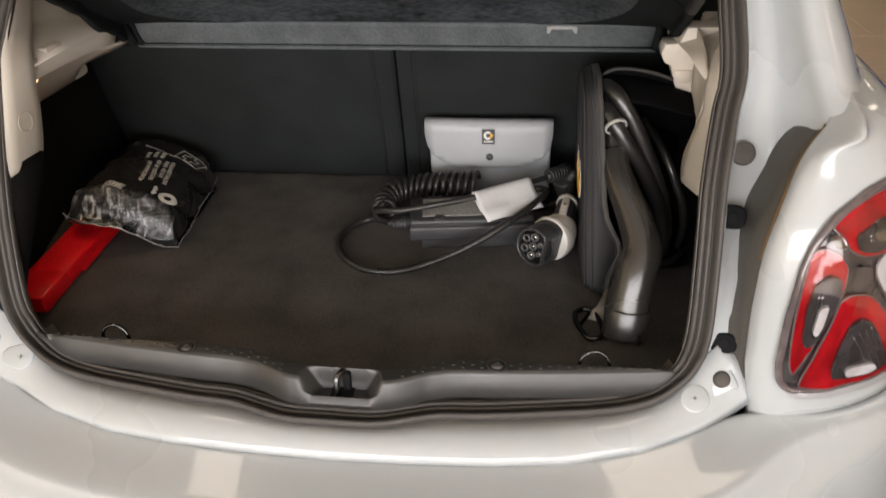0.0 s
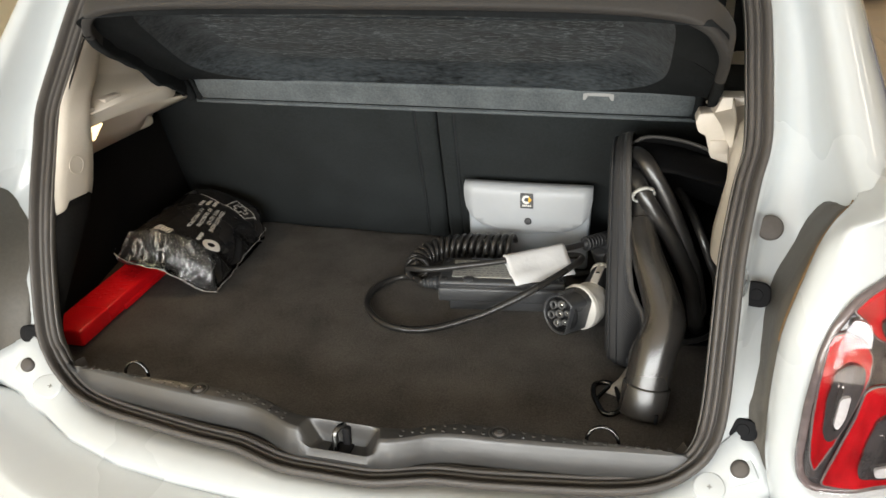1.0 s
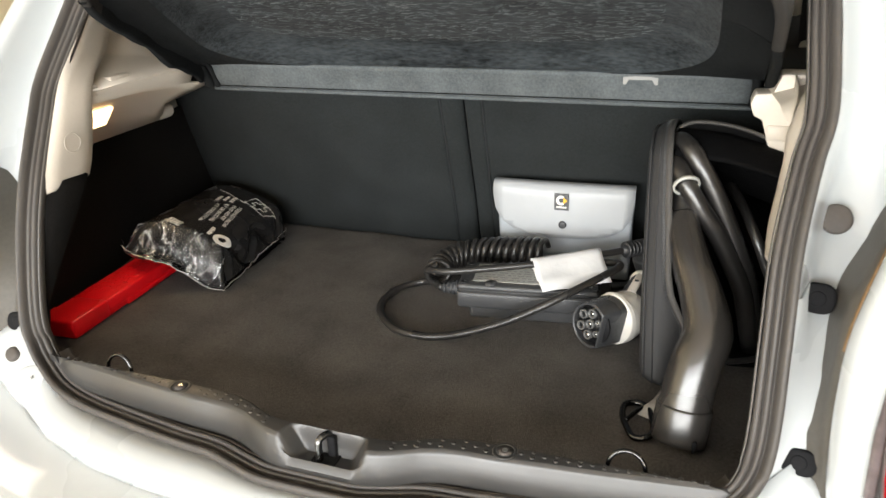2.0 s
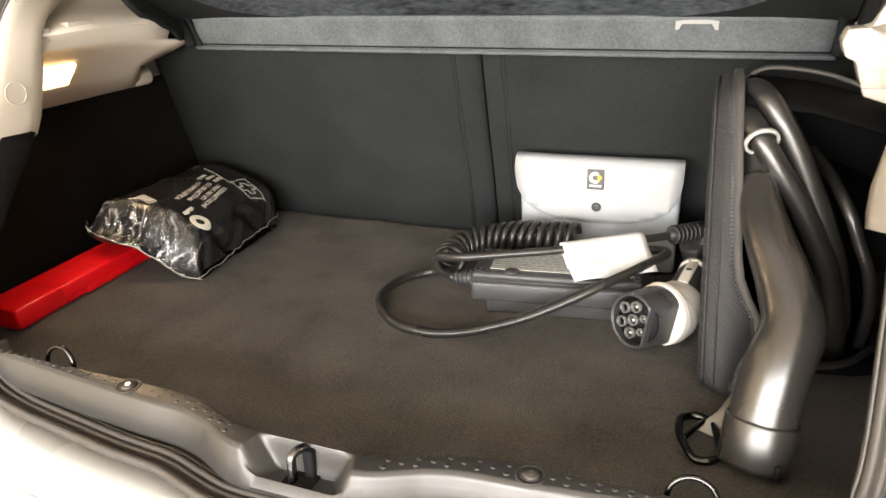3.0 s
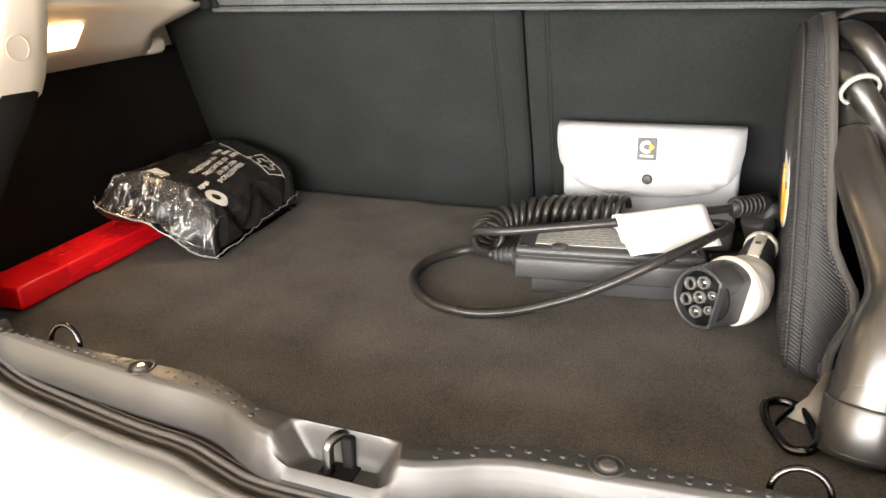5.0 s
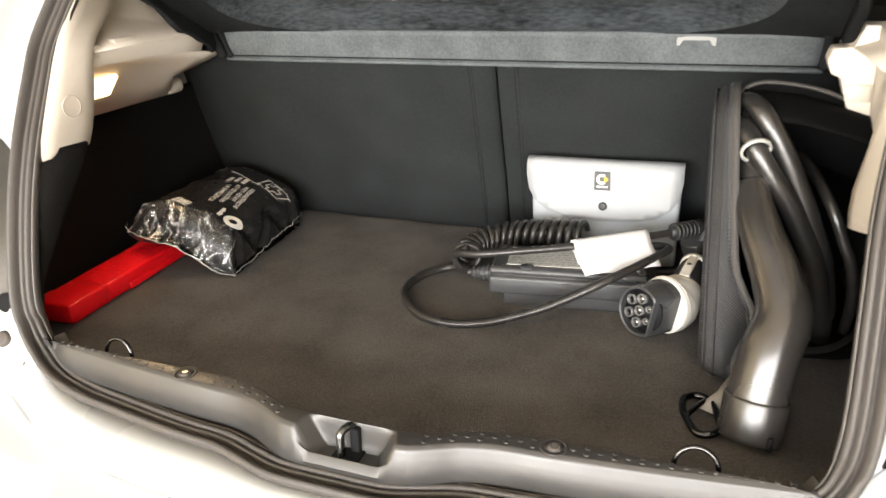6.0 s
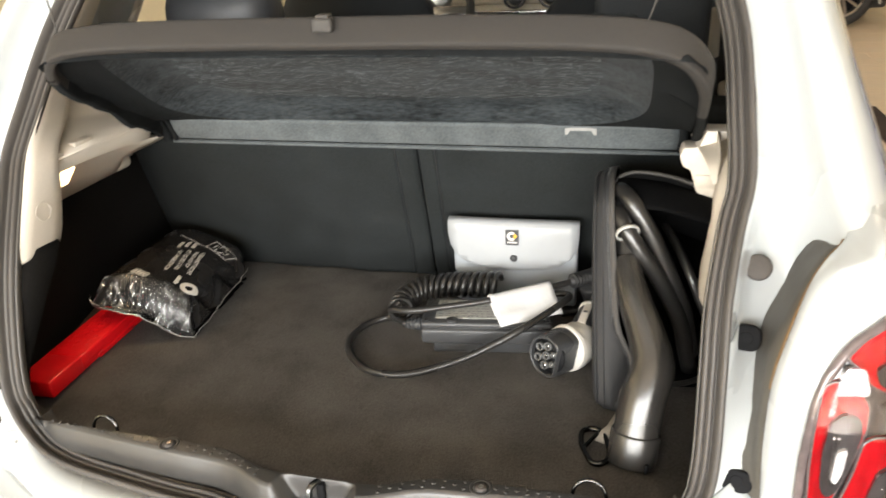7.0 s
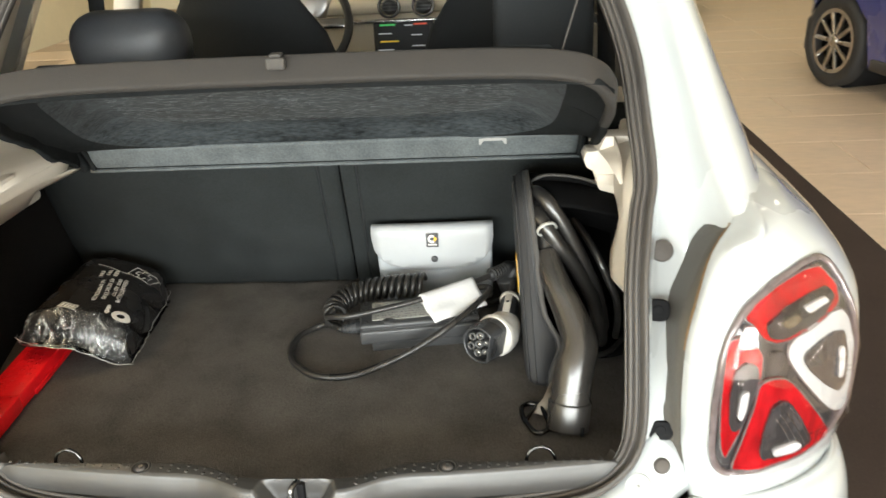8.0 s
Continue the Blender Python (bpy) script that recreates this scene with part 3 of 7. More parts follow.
# cheek panel round each rear lamp: plan curve for every height
PLAN = [(0.549, 0.034), (0.551, 0.022), (0.559, 0.011), (0.58, 0.003), (0.61, 0.0), (0.65, 0.006), (0.70, 0.024), (0.75, 0.054), (0.788, 0.088), (0.815, 0.132), (0.834, 0.22), (0.838, 0.40), (0.835, 0.70), (0.83, 1.0)]


def cheek_base(z):
    return np.interp(z, [0.58, 0.62, 0.70, 0.80, 0.86, 0.89, 0.91, 0.935, 0.95, 0.966, 0.976, 0.985, 0.992, 0.996, 0.998], [0.022, 0.012, 0.006, 0.010, 0.024, 0.040, 0.052, 0.058, 0.062, 0.066, 0.085, 0.13, 0.21, 0.32, 0.45])


def cheek_narrow(z):
    return np.interp(z, [0.80, 0.84, 0.87, 0.90, 0.93, 0.945, 0.965, 0.985, 0.995], [1.0, 0.985, 0.94, 0.86, 0.76, 0.69, 0.61, 0.53, 0.50])


def cheek_shift(z):
    return np.interp(z, [0.58, 0.605, 0.66, 0.74, 0.82, 0.87, 0.924, 0.935, 0.95, 0.966, 0.985, 0.998], [0.030, 0.018, 0.004, -0.002, -0.002, 0.010, 0.036, 0.047, 0.062, 0.068, 0.071, 0.078])


def cheek(x, z):
    """How far back the lamp's surface lies."""
    xs = [0.549 + cheek_shift(z) * (1 - i / 4 if i < 4 else 0) + (p[0] - 0.549) * (cheek_narrow(z) if i > 3 else 1) for i, p in enumerate(PLAN[:11])]
    return float(np.interp(abs(x), xs, [p[1] for p in PLAN[:11]]) + cheek_base(z))


def on_side(bm, sx, far=0.0):
    """Mirrors a piece to its side; the car's left corner stands a little further out."""
    mirrored(bm, sx)
    if sx < 0:
        for v in bm.verts:
            v.co.x -= 0.020 * ramp(0.490, 0.525, -v.co.x) + far * ramp(0.535, 0.552, -v.co.x)
    return bm


def cheek_panel(sx):
    rows = []
    for z in (0.55, 0.586, 0.59, 0.60, 0.62, 0.66, 0.70, 0.74, 0.78, 0.82, 0.86, 0.89, 0.915, 0.935, 0.95, 0.96, 0.968, 0.976, 0.981, 0.986, 0.991, 0.995, 0.998):
        b, k, sh = cheek_base(z), cheek_narrow(z), cheek_shift(z)
        inset = 0.005 if z < 0.56 else (0.002 if z < 0.588 else 0)
        row = []
        for i, (x, y) in enumerate(PLAN):
            px = 0.549 + sh * (1 - i / 4 if i < 4 else 0) + (x - 0.549) * (k if i > 3 else 1)
            tuck = 0.030 * ramp(0.89, 0.955, z) * max(0.0, 1 - i / 4) ** 1.5
            low = z if z < 0.962 else 0.962 + (z - 0.962) * (0.35, 0.40, 0.50, 0.65, 0.80, 0.92, 1.0)[min(i, 6)]
            row.append((max(px, 0.549 + sh + 0.004 * i) if z > 0.955 else px, y + b + inset + tuck, low))
        rows.append(row)
    ob = part("quarter_panel", on_side(loft(rows), sx, 0.045), PAINT, CAR, "white painted quarter panel round the rear lamp")
    solid(ob, 0.003, 1 if sx > 0 else -1)
    md = ob.modifiers.new("smooth", "SUBSURF")
    md.levels = md.render_levels = 1
    # black housing between the gutter and the panel's edge
    rows = []
    edge = []
    for z, (gx, gy, gz) in ((0.600, (0.545, 0.052, 0.59)), (0.64, (0.538, 0.060, 0.63)), (0.70, (0.532, 0.078, 0.70)), (0.75, (0.536, 0.126, 0.745)), (0.78, (0.540, 0.152, 0.777)), (0.81, (0.545, 0.176, 0.806)), (0.835, (0.553, 0.184, 0.830)), (0.875, (0.574, 0.190, 0.868)), (0.915, (0.588, 0.184, 0.906)), (0.938, (0.597, 0.174, 0.929)), (0.950, (0.612, 0.152, 0.948)), (0.956, (0.617, 0.136, 0.957))):
        outer = Vector((0.5495 + cheek_shift(z), PLAN[0][1] + cheek_base(z) + 0.030 * ramp(0.89, 0.955, z) - 0.001, z))
        g = Vector((gx, gy, gz))
        rows.append([g + Vector((-0.002, 0.03, 0)), g, g.lerp(outer, 0.12) + Vector((0.001, 0.002, 0)), g.lerp(outer, 0.5) + Vector((0.003, 0.004, 0)), outer, outer + Vector((0.006, 0.006, 0))])
        if z > 0.80:
            edge.append(outer + Vector((-0.001, 0.004, 0.0)))
    part("foam_edge", on_side(sweep(smooth_path(edge, 4), 0.0022), sx, 0.045), FOAM, CAR, "thin brown foam strip along the panel edge")
    solid(part("lamp_housing", on_side(loft(rows), sx, 0.045), HOUSING, CAR, "dark grey plastic housing beside the rear lamp"), 0.002, 1 if sx > 0 else -1)
    # painted gutter, then the pillar with its groove and ridge
    low = []
    for z in (0.60, 0.64, 0.70, 0.74, 0.77, 0.80, 0.83):
        x0 = np.interp(z, [0.6, 0.65, 0.7, 0.8, 0.88, 0.955], [0.475, 0.500, 0.508, 0.513, 0.517, 0.527])
        y0, y1 = seal_side(z) + 0.006, gutter(z)
        low.append([(x0 - 0.014, y0, z), (x0 - 0.004, y0 + 0.010, z), (x0 + 0.010, max(y0 + 0.014, y1 - 0.006), z), (x0 + 0.028, y1 + 0.003, z), (x0 + 0.075, y1 + 0.010, z)])
    ob = part("gutter_panel", on_side(loft(low), sx), PAINT, CAR, "white painted gutter beside the seal")
    solid(ob, 0.003, 1 if sx > 0 else -1)
    rows = []
    for z, row in ((0.77, ((0.508, 0.068), (0.512, 0.10), (0.520, 0.130), (0.545, 0.142), (0.57, 0.148), (0.59, 0.150), (0.62, 0.150), (0.65, 0.16), (0.69, 0.22), (0.73, 0.36), (0.77, 0.75))),
                   (0.82, ((0.511, 0.092), (0.515, 0.13), (0.522, 0.166), (0.545, 0.172), (0.57, 0.176), (0.59, 0.180), (0.62, 0.180), (0.65, 0.19), (0.69, 0.24), (0.73, 0.37), (0.77, 0.75))),
                   (0.86, ((0.513, 0.110), (0.518, 0.15), (0.526, 0.190), (0.55, 0.195), (0.578, 0.197), (0.60, 0.197), (0.625, 0.185), (0.655, 0.19), (0.70, 0.24), (0.74, 0.37), (0.77, 0.75))),
                   (0.90, ((0.518, 0.134), (0.523, 0.17), (0.531, 0.212), (0.555, 0.216), (0.582, 0.210), (0.597, 0.19), (0.606, 0.135), (0.632, 0.115), (0.69, 0.17), (0.745, 0.33), (0.77, 0.75))),
                   (0.95, ((0.526, 0.164), (0.531, 0.195), (0.540, 0.234), (0.562, 0.240), (0.586, 0.229), (0.608, 0.176, 0.946), (0.6165, 0.131, 0.955), (0.650, 0.002, 0.950), (0.690, 0.003, 0.958), (0.694, 0.32, 0.972), (0.71, 0.75, 0.98))),
                   (0.97, ((0.529, 0.180), (0.534, 0.208), (0.543, 0.242), (0.565, 0.249), (0.586, 0.236), (0.604, 0.188, 0.962), (0.612, 0.140, 0.969), (0.641, -0.005, 0.970), (0.676, -0.003, 0.974), (0.700, 0.33, 0.985), (0.712, 0.75, 0.988))),
                   (0.985, ((0.532, 0.192), (0.537, 0.218), (0.546, 0.249), (0.565, 0.257), (0.584, 0.247), (0.598, 0.207, 0.980), (0.608, 0.158, 0.984), (0.633, -0.012, 0.983), (0.667, -0.008, 0.986), (0.700, 0.335, 0.992), (0.716, 0.75, 0.994))),
                   (1.00, ((0.535, 0.204), (0.540, 0.228), (0.549, 0.256), (0.565, 0.264), (0.580, 0.256), (0.591, 0.226), (0.601, 0.176), (0.624, 0.154), (0.662, 0.195), (0.700, 0.34), (0.72, 0.75))),
                   (1.05, ((0.533, 0.244), (0.538, 0.264), (0.548, 0.286), (0.561, 0.296), (0.574, 0.290), (0.583, 0.268), (0.592, 0.226), (0.614, 0.208), (0.652, 0.25), (0.685, 0.40), (0.70, 0.78))),
                   (1.10, ((0.529, 0.282), (0.534, 0.300), (0.543, 0.318), (0.554, 0.328), (0.566, 0.322), (0.575, 0.304), (0.584, 0.270), (0.605, 0.254), (0.638, 0.295), (0.667, 0.44), (0.68, 0.80))),
                   (1.20, ((0.506, 0.356), (0.512, 0.370), (0.522, 0.388), (0.532, 0.396), (0.543, 0.390), (0.552, 0.374), (0.562, 0.346), (0.582, 0.334), (0.608, 0.375), (0.636, 0.52), (0.65, 0.85))),
                   (1.32, ((0.455, 0.445), (0.463, 0.455), (0.475, 0.465), (0.490, 0.480), (0.507, 0.470), (0.524, 0.448), (0.545, 0.440), (0.565, 0.455), (0.582, 0.505), (0.598, 0.63), (0.61, 0.93))),
                   (1.44, ((0.36, 0.505), (0.372, 0.515), (0.39, 0.525), (0.42, 0.54), (0.44, 0.535), (0.465, 0.52), (0.49, 0.52), (0.515, 0.54), (0.535, 0.59), (0.55, 0.72), (0.56, 1.0)))):
        # the foot of the pillar runs out on the shoulder of the quarter panel
        row = ((row[0][0] - seal_tuck(z) - 0.003, row[0][1]), (row[1][0] - seal_tuck(z) * 0.6, row[1][1]), *row[2:])
        pts = [Vector((p[0], p[1] if abs(p[1]) > 0.05 else cheek(p[0], p[2]) + p[1], (*p, z)[2])) for p in row]
        tight = []
        for k, p in enumerate(pts):
            tight += [p.lerp(pts[k - 1], 0.13), p.lerp(pts[k + 1], 0.13)] if k in (4, 6) else [p]
        rows.append(tight)
    ob = part("pillar_panel", on_side(loft(rows), sx), PAINT, CAR, "white painted rear pillar with a water groove")
    solid(ob, 0.003, 1 if sx > 0 else -1)
    md = ob.modifiers.new("smooth", "SUBSURF")
    md.levels = md.render_levels = 1
    # plugs, screws and rubber stops
    b = part("bung", on_side(disc_solid(0.017, 0.0155, 0.006, facing((0.5415, 0.1920, 0.8875), (-0.05, -0.86, 0.5)), 28, 0.002), sx), GREYBUNG, CAR, "round grey plastic bung in the painted pillar")
    for at, w, h in (((0.531, 0.146, 0.815), 0.034, 0.032), ((0.529, 0.068, 0.663), 0.036, 0.028)):
        m = facing(at, (-0.15, -0.93, 0.3))
        bm = prism(round_poly([(-w / 2, -h / 2), (w / 2, -h / 2), (w / 2, h / 2), (-w / 2, h / 2)], 0.0135), 0.012, m @ pose(0, 0, 0.006, -90, 0, 0), bev=0.002)
        s = part("rubber_stop", on_side(bm, sx), STOP, CAR, "black rubber buffer")
        part("stop_pad", on_side(disc_solid(0.0085, 0.0075, 0.0012, m @ pose(0, 0, 0.0064), 24, 0.0005), sx), STOP, s)
    part("body_screw", on_side(disc_solid(0.013, 0.010, 0.010, facing((0.529, 0.0405, 0.6205), (0.0, -0.8, 0.6)), 20, 0.003), sx), GREYBUNG, CAR, "grey domed screw cap")
    part("screw_pad", on_side(block(-0.0185, 0.0185, -0.0185, 0.0185, -0.006, 0.0055, 0.003, 2, facing((0.529, 0.0455, 0.6155), (0.0, -0.8, 0.6)) @ pose(0, 0, 0, 0, 0, 25)), sx), PAINT, CAR)
    c = part("cap", on_side(disc_solid(0.020, 0.019, 0.006, facing((0.4935, 0.0225, 0.5995), (-0.02, -0.66, 0.75)), 32, 0.002), sx), PAINT, CAR, "round white plastic cap in the sill")
    bm = block(-0.003, 0.003, -0.0005, 0.0005, 0, 0.0012, m=facing((0.4935, 0.0203, 0.602), (-0.02, -0.66, 0.75)))
    block(-0.0005, 0.0005, -0.003, 0.003, 0, 0.0012, m=facing((0.4935, 0.0203, 0.602), (-0.02, -0.66, 0.75)), bm=bm)
    part("cap_cross", on_side(bm, sx), GREYPRINT, c, smooth=False)


def rear_lamp(sx):
    """The lamp unit: dark base, red elements, pale chevron and clear cover."""
    outline = round_poly([(0.600, 0.641), (0.588, 0.655), (0.581, 0.684), (0.579, 0.755), (0.583, 0.820), (0.592, 0.855), (0.610, 0.882), (0.648, 0.905), (0.691, 0.915), (0.722, 0.914), (0.741, 0.904), (0.756, 0.884), (0.772, 0.848), (0.784, 0.795), (0.791, 0.740), (0.788, 0.695), (0.768, 0.668), (0.722, 0.649), (0.674, 0.645), (0.636, 0.640)], 0.014)

    base = part("rear_lamp", on_side(skin(outline, cheek, 0.006, 0.02), sx, 0.045), LENSDARK, CAR, "triangular red and smoked rear lamp")
    solid_bits = [
        ("red_bar", [(0.606, 0.873), (0.624, 0.890), (0.652, 0.903), (0.695, 0.910), (0.722, 0.907), (0.747, 0.881), (0.746, 0.864), (0.719, 0.854), (0.690, 0.846), (0.665, 0.840), (0.648, 0.840), (0.630, 0.848), (0.620, 0.864)], 0.0115, LENSRED),
        ("bar_window", [(0.632, 0.865), (0.660, 0.880), (0.693, 0.887), (0.728, 0.887), (0.739, 0.876), (0.718, 0.862), (0.686, 0.854), (0.660, 0.846), (0.638, 0.850)], 0.0165, LENSDARK),
        # pale quad painted as a bright glint on the bar's window
        ("bar_glint", [(0.683, 0.879), (0.718, 0.881), (0.727, 0.875), (0.692, 0.871)], 0.0205, LIGHTGUIDE),
        ("bar_crystal", [(0.652, 0.868), (0.676, 0.874), (0.682, 0.866), (0.660, 0.859)], 0.0195, LENSCHROME),
        ("amber_glint", [(0.603, 0.867), (0.619, 0.867), (0.624, 0.854), (0.611, 0.854)], 0.0165, LENSCHROME),
        ("red_side", [(0.589, 0.846), (0.603, 0.852), (0.621, 0.843), (0.632, 0.827), (0.632, 0.803), (0.626, 0.773), (0.617, 0.737), (0.606, 0.695), (0.599, 0.669), (0.591, 0.688), (0.585, 0.746), (0.584, 0.792), (0.586, 0.824)], 0.0115, LENSRED),
        ("side_window", [(0.596, 0.809), (0.609, 0.822), (0.625, 0.817), (0.627, 0.800), (0.622, 0.765), (0.612, 0.728), (0.603, 0.718), (0.596, 0.730), (0.593, 0.774)], 0.0165, LENSDARK),
        ("side_strip", [(0.605, 0.781), (0.615, 0.786), (0.614, 0.756), (0.609, 0.741), (0.604, 0.745)], 0.0205, LIGHTGUIDE),
        ("red_triangle", [(0.631, 0.786), (0.643, 0.794), (0.664, 0.791), (0.679, 0.778), (0.705, 0.745), (0.736, 0.702), (0.756, 0.672), (0.747, 0.658), (0.717, 0.651), (0.674, 0.649), (0.635, 0.646), (0.609, 0.651), (0.611, 0.670), (0.618, 0.709), (0.627, 0.750)], 0.0115, LENSRED),
        ("triangle_window", [(0.649, 0.752), (0.662, 0.760), (0.676, 0.754), (0.696, 0.725), (0.722, 0.677), (0.713, 0.667), (0.680, 0.664), (0.646, 0.668), (0.641, 0.685), (0.643, 0.720)], 0.0165, LENSDARK),
        ("triangle_reflector", [(0.658, 0.686), (0.694, 0.689), (0.705, 0.678), (0.692, 0.671), (0.662, 0.672)], 0.0205, LIGHTGUIDE),
        ("chevron", [(0.748, 0.857), (0.762, 0.842), (0.776, 0.803), (0.785, 0.745), (0.784, 0.702), (0.776, 0.692), (0.758, 0.702), (0.730, 0.731), (0.698, 0.771), (0.676, 0.800), (0.666, 0.817), (0.665, 0.829), (0.671, 0.839), (0.690, 0.850), (0.719, 0.859)], 0.0115, PAINT),
        ("chevron_window", [(0.753, 0.830), (0.763, 0.790), (0.769, 0.746), (0.756, 0.740), (0.729, 0.762), (0.696, 0.798), (0.687, 0.811), (0.690, 0.820), (0.710, 0.830), (0.734, 0.835)], 0.0165, LENSDARK),
        ("chevron_reflector", [(0.741, 0.813), (0.751, 0.813), (0.758, 0.766), (0.747, 0.768)], 0.0205, LIGHTGUIDE),
        ("cross_joint", [(0.642, 0.830), (0.660, 0.828), (0.664, 0.812), (0.650, 0.800), (0.640, 0.806)], 0.0125, LENSDARK),
    ]
    for name, poly, off, material in solid_bits:
        part(name, on_side(skin(round_poly(poly, 0.006, 3), cheek, off, 0.006), sx, 0.045), material, base, smooth=False)
        if material in (LENSRED, PAINT):
            rim = [Vector((x, cheek(x, z) - off + 0.0012, z)) for x, z in round_poly(poly, 0.006, 3)]
            part("element_edge", on_side(sweep(rim, 0.0016, True, up=(0, 1, 0)), sx, 0.045), LENSEDGE, base, "thin dark edge of a lamp element")
    # stepped bright lines along the edges of the windows
    for line, (dx, dz), count in ((((0.764, 0.752), (0.727, 0.772), (0.695, 0.805), (0.700, 0.818)), (0.006, 0.005), 4), (((0.676, 0.747), (0.694, 0.720), (0.716, 0.681)), (-0.0065, -0.004), 4), (((0.648, 0.862), (0.690, 0.868), (0.726, 0.877)), (-0.001, 0.004), 2), (((0.601, 0.800), (0.603, 0.745)), (0.004, 0.0), 2)):
        for k in range(count):
            pts = smooth_path([Vector((x + dx * k, z + dz * k, 0)) for x, z in line], 5)
            part("reflector_step", on_side(sweep([Vector((p.x, cheek(p.x, p.y) - 0.0175, p.y)) for p in pts], 0.0007), sx, 0.045), LENSCHROME, base)
    part("lamp_cover", on_side(skin(outline, cheek, 0.0235, 0.0015), sx, 0.045), LENSCOVER, base, "clear glossy lamp cover").visible_shadow = False
    edge = [(x, cheek(x, z) - 0.006, z) for x, z in outline]
    part("lamp_rim", on_side(sweep([Vector(p) for p in edge], 0.0052, True), sx, 0.045), LENSEDGE, base, "thin smoky edge of the lamp")


for sx in (1, -1):
    cheek_panel(sx)
    rear_lamp(sx)

# bumper
BX = [0, 0.11, 0.22, 0.32, 0.42, 0.50, 0.55, 0.60, 0.66, 0.72, 0.77, 0.805, 0.83, 0.84]
B0 = [(-0.092, 0.553), (-0.090, 0.553), (-0.083, 0.553), (-0.071, 0.554), (-0.043, 0.557), (-0.006, 0.564), (0.024, 0.574), (0.022, 0.583), (0.022, 0.584), (0.046, 0.584), (0.080, 0.584), (0.118, 0.584), (0.20, 0.584), (0.42, 0.584)]
B1 = [(-0.178, 0.530), (-0.176, 0.530), (-0.168, 0.530), (-0.156, 0.531), (-0.136, 0.533), (-0.108, 0.538), (-0.072, 0.548), (-0.024, 0.566), (0.008, 0.575), (0.036, 0.572), (0.072, 0.568), (0.110, 0.566), (0.19, 0.565), (0.42, 0.565)]
B2 = [(-0.222, 0.490), (-0.220, 0.490), (-0.213, 0.490), (-0.202, 0.491), (-0.184, 0.493), (-0.158, 0.496), (-0.126, 0.500), (-0.082, 0.506), (-0.030, 0.512), (0.016, 0.512), (0.062, 0.51), (0.105, 0.51), (0.185, 0.50), (0.42, 0.50)]
rows = [[] for _ in range(9)]
for s, idx in ((-1, range(len(BX) - 1, 0, -1)), (1, range(len(BX)))):
    for i in idx:
        x, (y0, z0), (y1, z1), (y2, z2) = BX[i], B0[i], B1[i], B2[i]
        pts = [(y0 + 0.012, z0 - 0.008), (y0, z0), (y0 - 0.006, z0 - 0.004), (y1 + 0.014, z1 + 0.0055), (y1 + 0.0015, z1 + 0.0008), (y1 - 0.0015, z1 - 0.0016), (y1 - 0.010, z1 - 0.0125), (y2, z2), (y2 - 0.015, z2 - 0.16)]
        for k, (row, (y, z)) in enumerate(zip(rows, pts)):
            wide = (0, 0, 0.002, 0.010, 0.012, 0.013, 0.017, 0.036, 0.046)[k] * max(0.0, min(1.0, (x - 0.5) / 0.3))
            row.append(((x + wide) * s, y, z))
bumper = solid(part("bumper", loft(rows), PAINT, CAR, "white painted rear bumper"), 0.004, -1)
md = bumper.modifiers.new("smooth", "SUBSURF")
md.levels = md.render_levels = 2
part("bumper_lower", block(-0.76, 0.76, -0.16, 0.6, 0.19, 0.40, 0.05, 3), GREYPLASTIC, CAR, "dark lower bumper")

# sides, roof and wheels close the body
for sx in (1, -1):
    rows = [[(sx * x, y, z) for y in (0.95, 1.6, 2.3, 2.75)] for x, z in ((0.80, 0.22), (0.838, 0.45), (0.834, 0.75), (0.79, 0.90), (0.74, 0.95))]
    solid(part("side_panel", loft(rows), PAINT, CAR, "white painted car side"), 0.01)
    wheel_parts(CAR, (sx * 0.73, 0.62, 0.30), 0.30, 0.185, sx, 8)
    wheel_parts(CAR, (sx * 0.73, 2.95, 0.30), 0.30, 0.185, sx, 8)
    for y, w in ((1.28, 0.10), (2.35, 0.06)):
        part("door_pillar", sweep([Vector((sx * 0.735, y, 0.94)), Vector((sx * 0.66, y + (0.02 if y < 2 else -0.35), 1.25)), Vector((sx * 0.55, y + (0.04 if y < 2 else -0.62), 1.46))], [(-w / 2, -0.03), (w / 2, -0.03), (w / 2, 0.03), (-w / 2, 0.03)]), TRIM, CAR, "pale trimmed door pillar")
rows = [[(x, y + 0.10 * (x / 0.6) ** 2 * (1 if y < 1 else -1), 1.50 - 0.10 * (x / 0.6) ** 2 - (0.05 if y in (0.52, 1.95) else 0)) for x in np.linspace(-0.6, 0.6, 13)] for y in (0.52, 0.60, 1.0, 1.5, 1.85, 1.95)]
solid(part("roof", loft(rows), PAINT, CAR, "white painted car roof"), 0.03)
# raised tailgate with its glass, hinged at the roof
rows = []
for k, (y, z) in enumerate(((0.50, 1.475), (0.40, 1.56), (0.25, 1.67), (0.08, 1.78), (-0.12, 1.885), (-0.30, 1.955), (-0.37, 1.965))):
    w = (0.46, 0.50, 0.545, 0.58, 0.60, 0.585, 0.55)[k]
    rows.append([(w * q, y + 0.03 * q * q, z - 0.05 * q * q) for q in np.linspace(-1, 1, 13)])
tailgate = solid(part("tailgate", loft(rows), PAINT, CAR, "white tailgate raised above the boot"), 0.035, 1)
part("tailgate_window", loft([[(x * 0.8, y - 0.012, z - 0.042) for x, y, z in row] for row in rows[1:5]]), LENSDARK, tailgate, "dark rear window glass")
bm = block(-0.75, 0.75, 2.60, 3.25, 0.30, 0.86, 0.1, 3)
part("nose", bm, PAINT, CAR, "white front of the car")
